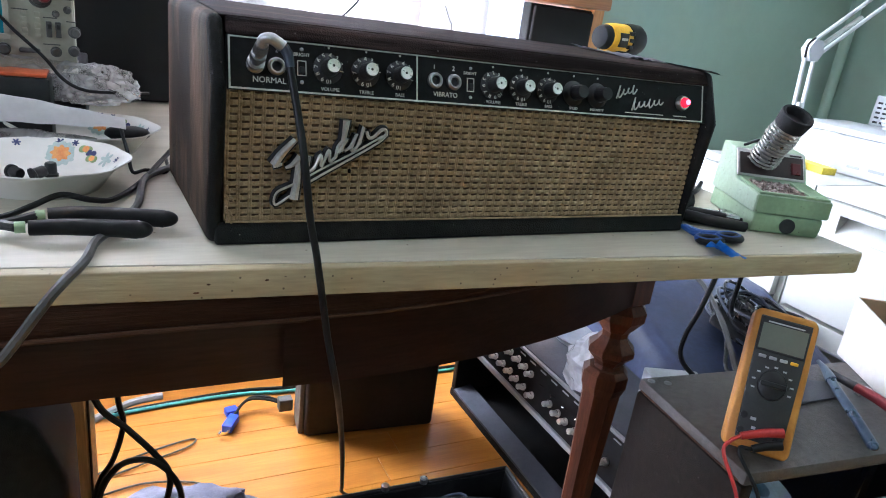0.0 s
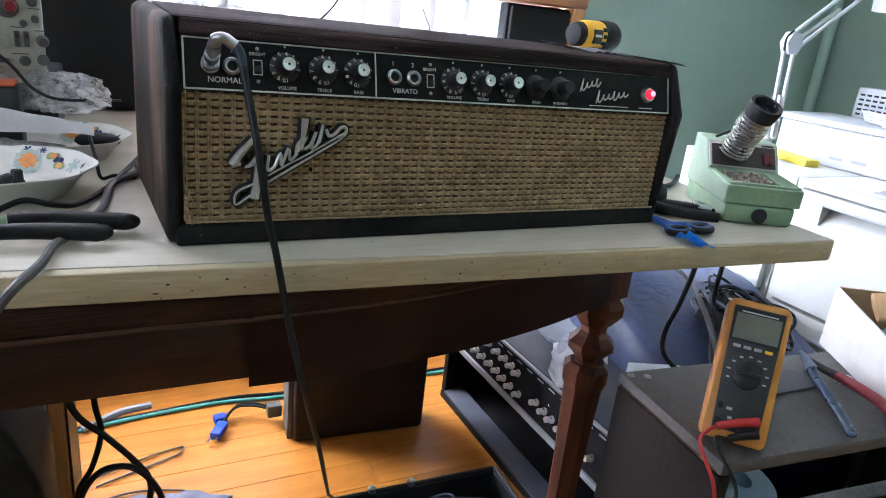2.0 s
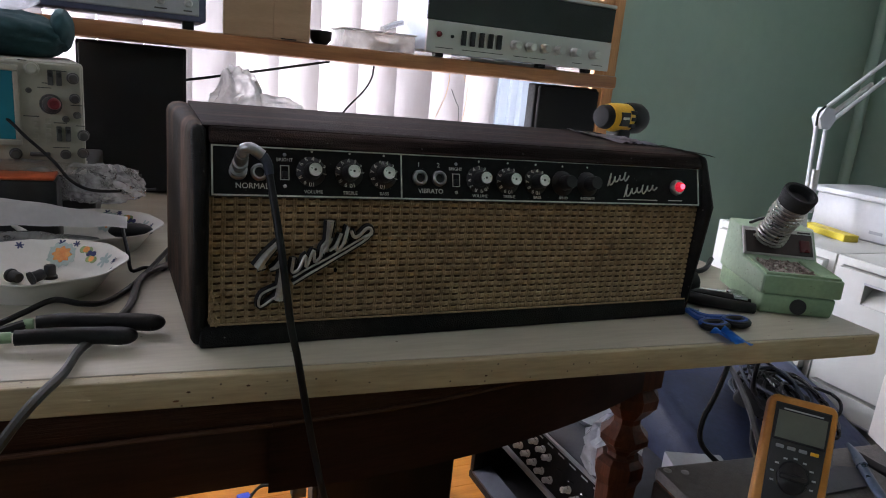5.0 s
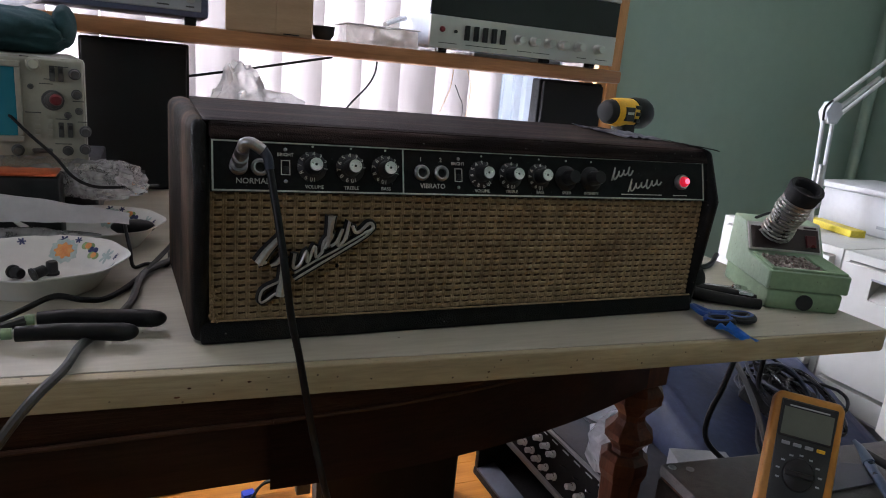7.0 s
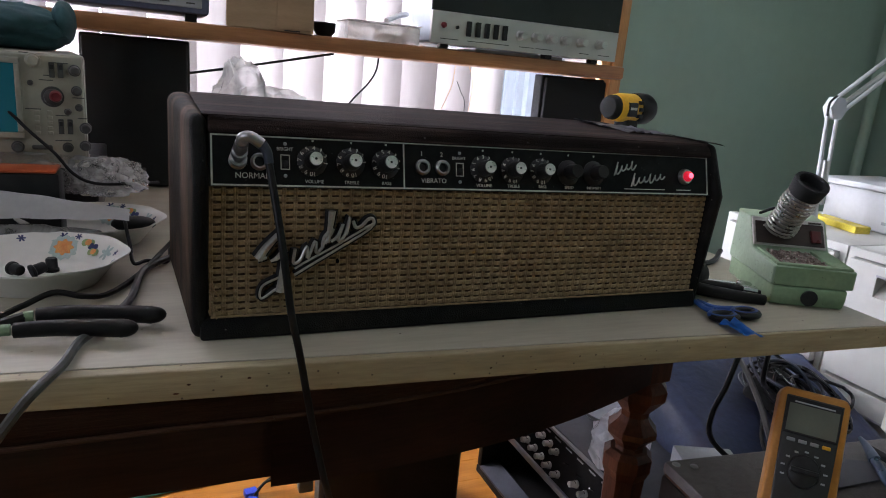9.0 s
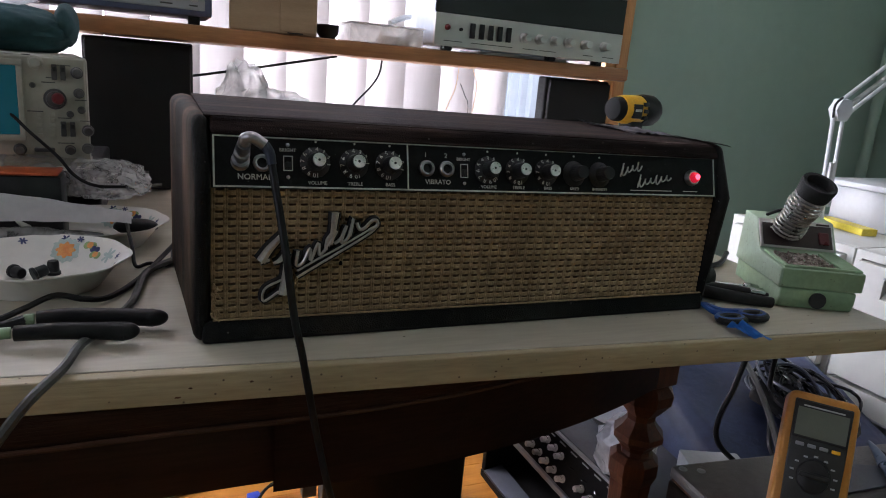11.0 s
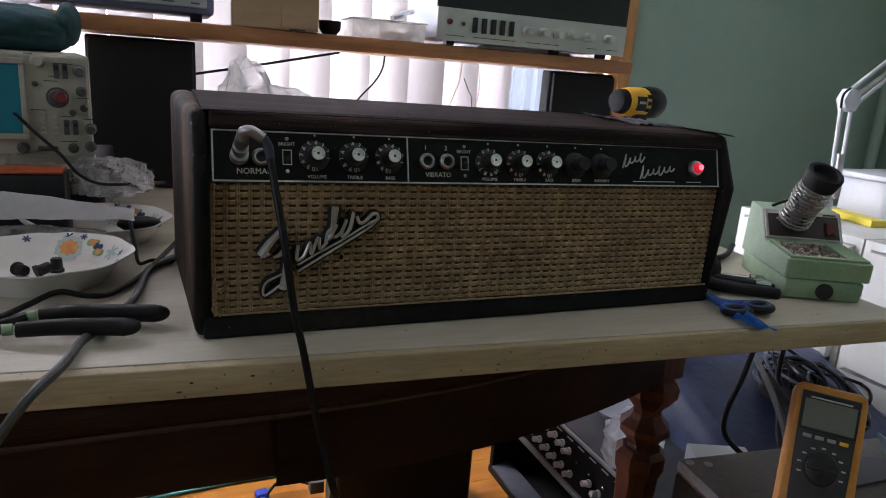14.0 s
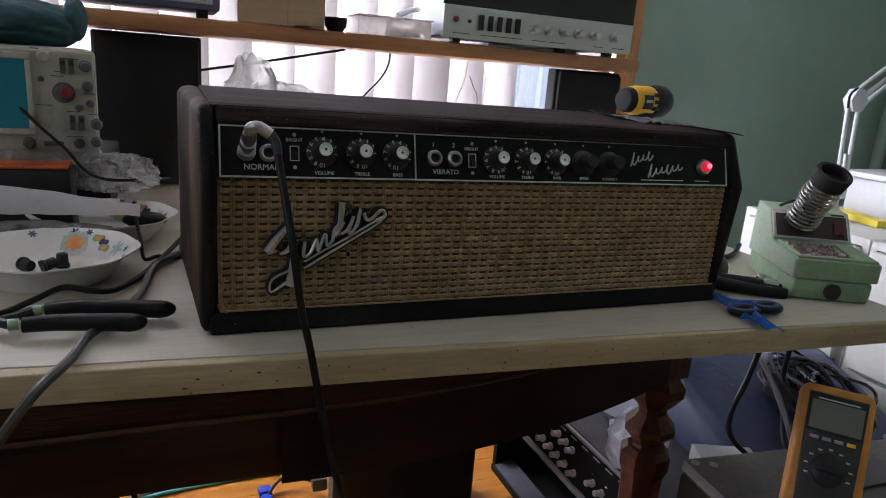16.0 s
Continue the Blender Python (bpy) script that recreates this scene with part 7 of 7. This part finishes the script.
for r in range(5):
    for c in range(7):
        bm = B()
        box(bm, -0.0008, 0.001, 0.012 + c * 0.0205, 0.026 + c * 0.0205, 0.125 + r * 0.014, 0.131 + r * 0.014)
        part("vent_slot", bm, BLACKPLASTIC, router)
tower = thing("tall_white_case", "tall pale lilac-white case with a blue edged strip", "case", pose(1.90, 0.123, FT + 0.0005))
bm = B()
box(bm, 0.06, 0.17, 0.0, 0.372, 0.0, 0.43, 0.008)
part("body", bm, LILAC, tower, smooth=True)
bm = B()
box(bm, 0.0, 0.0595, 0.262, 0.372, 0.0, 0.43, 0.006)
part("side_cover", bm, LILAC, tower, smooth=True)
bm = B()
box(bm, 0.0, 0.0595, 0.0, 0.215, 0.0, 0.43, 0.006)
part("side_cover", bm, LILAC, tower, smooth=True)
bm = B()
box(bm, 0.03, 0.0595, 0.222, 0.255, 0.0, 0.43, 0.002)
part("strip", bm, SIDEBLUE, tower)
for y in (0.2165, 0.2565):
    bm = B()
    box(bm, 0.0, 0.0595, y, y + 0.004, 0.0, 0.43)
    part("blue_edge", bm, BLUESTRIPE, tower)
bm = B()
box(bm, 0.012, 0.165, 0.012, 0.352, 0.4305, 0.448, 0.006)
part("top_cover", bm, BLACKPLASTIC, tower, "black top cover", smooth=True)
bm = B()
tube(bm, [(0.08, 0.33, 0.446), (0.08, 0.315, 0.468), (0.08, 0.25, 0.470), (0.08, 0.23, 0.446)], 0.006, 8, 6)
part("handle", bm, BLACKPLASTIC, tower, smooth=True)
for k, (x, y, z, s) in enumerate(((1.72, 0.24, 0.150, 0.13), (1.70, 0.14, 0.135, 0.15), (1.62, 0.10, 0.05, 0.14))):
    bm = B()
    sheet(bm, 12, 12, lambda u, v, x=x, y=y, z=z, s=s, k=k: Vector((x + s * (u - 0.5) * 0.9, y + s * (v - 0.5) * 1.2, FT + z - 0.05 * u + 0.03 * math.sin(3 * v + k) + 0.02 * v * k)), 0.0008)
    tagged(part("loose_paper", bm, PAPERBOWL, smooth=True), "loose curled white paper lying on the cabinets", "paper", "loose papers")
bm = B()
box(bm, 1.60, 1.80, 0.05, 0.20, FT + 0.02, FT + 0.085, 0.004)
tagged(part("dark_carton", bm, BLACKPLASTIC), "low dark carton lying under loose papers", "carton")

side = thing("brown_side_panel", "plain dark brown wooden panel beside the filing cabinet", "panel", pose(FX + 0.02, -0.33, 0))
bm = B()
box(bm, 0.0, 0.60, 0.0, 0.355, 0.0, 0.70, 0.004)
part("panel", bm, mat("brown_laminate", (0.16, 0.095, 0.05), (0.12, 0.07, 0.036), 0.5, scale=8, bump=0.06, stretch=(4, 4, 0.5)), side)

# desk lamp with jointed white arms
lamp = thing("desk_lamp", "white jointed-arm desk lamp clamped behind the filing cabinets", "lamp", pose(1.56, 0.60, FT))
bm = B()
lathe(bm, [(0.034, 0.0005), (0.034, 0.012), (0.016, 0.018), (0.012, 0.05), (0.012, 0.06)], 20)
part("base", bm, WHITEPLASTIC, lamp, smooth=True)
E_, U_ = Vector((-0.010, 0.0, 0.302)), Vector((0.262, 0.02, 0.476))
for dx in (-0.016, 0.020):
    bm = B()
    tube(bm, [(dx * 0.8 + 0.012, 0, 0.055), (E_.x + dx, 0, E_.z - 0.01)], 0.0052, 8, 0)
    part("lower_arm", bm, WHITEPLASTIC, lamp, smooth=True)
bm = B()
tube(bm, [(0.026, 0.004, 0.06), (0.015, 0.004, 0.17)], 0.0085, 10, 0)
part("spring", bm, BRUSHED, lamp, smooth=True)
bm = B()
lathe(bm, [(0.030, -0.012), (0.032, 0.0), (0.030, 0.012)], 6, Matrix.Translation(E_ + Vector((0.006, 0, 0.0))) @ pose(0, 0, 0, 90))
part("elbow", bm, WHITEPLASTIC, lamp)
for dz, dx in ((0.020, -0.004), (-0.016, 0.022)):
    bm = B()
    tube(bm, [(E_.x + dx, 0, E_.z + dz), (U_.x + dx, U_.y, U_.z + dz)], 0.0052, 8, 0)
    part("upper_arm", bm, WHITEPLASTIC, lamp, smooth=True)
bm = B()
tube(bm, [(E_.x + 0.03, 0.0, E_.z + 0.012), (E_.x + 0.17, 0.01, E_.z + 0.098)], 0.006, 8, 0)
part("spring", bm, BRUSHED, lamp, smooth=True)
bm = B()
tube(bm, [(E_.x - 0.012, -0.012, E_.z + 0.03), (E_.x - 0.035, -0.014, E_.z + 0.012), (E_.x - 0.034, -0.014, E_.z - 0.02)], 0.003, 6, 6)
part("cord", bm, RUBBER, lamp, smooth=True)
bm = B()
lathe(bm, [(0.016, -0.016), (0.018, 0.0), (0.016, 0.016)], 6, Matrix.Translation(U_) @ pose(0, 0, 0, 90))
part("head_joint", bm, WHITEPLASTIC, lamp)
bm = B()
bowlform(bm, [(0.004, 0.150), (0.026, 0.146), (0.030, 0.085), (0.052, 0.062), (0.060, 0.0), (0.063, 0.0), (0.056, 0.066), (0.033, 0.090), (0.029, 0.151), (0.004, 0.155)], 28, pose(0.42, 0.02, 0.43, 0, -18, 0))
part("shade", bm, WHITEPLASTIC, lamp, "white bell-shaped reflector shade", smooth=True)
bm = B()
tube(bm, [U_, (0.32, 0.02, 0.500), (0.392, 0.02, 0.512)], 0.0075, 8, 5)
part("neck", bm, WHITEPLASTIC, lamp, smooth=True)
bm = B()
tube(bm, [(U_.x, 0.01, U_.z + 0.02), (U_.x - 0.03, 0.0, U_.z + 0.05), (U_.x - 0.01, 0.0, U_.z + 0.09), (0.38, 0.02, 0.585)], 0.003, 6, 8)
part("cord", bm, RUBBER, lamp, smooth=True)

# ---- floor planks ----
random.seed(11)
plank_meshes = []
for k in range(3):
    bm = B()
    box(bm, 0, (1.37, 1.05, 1.7)[k] - 0.0015, 0, 0.0845, -0.021, 0.0, 0.0007, 1)
    ob = part("plank", bm, PINE, floor)
    plank_meshes.append((ob, (1.37, 1.05, 1.7)[k]))
first = [True] * 3
for row in range(39):
    x = WEST - random.uniform(0.0, 0.1)
    while x < EAST:
        k = random.randrange(3)
        ob, wide = plank_meshes[k]
        m = pose(x, SOUTH + row * 0.085, 0) @ Matrix.Diagonal((min(1.0, (EAST + 0.1 - x) / wide), 1, 1, 1))
        if first[k]:
            ob.matrix_basis, first[k] = m, False
        else:
            piece("plank", ob.data, floor, m)
        x += wide
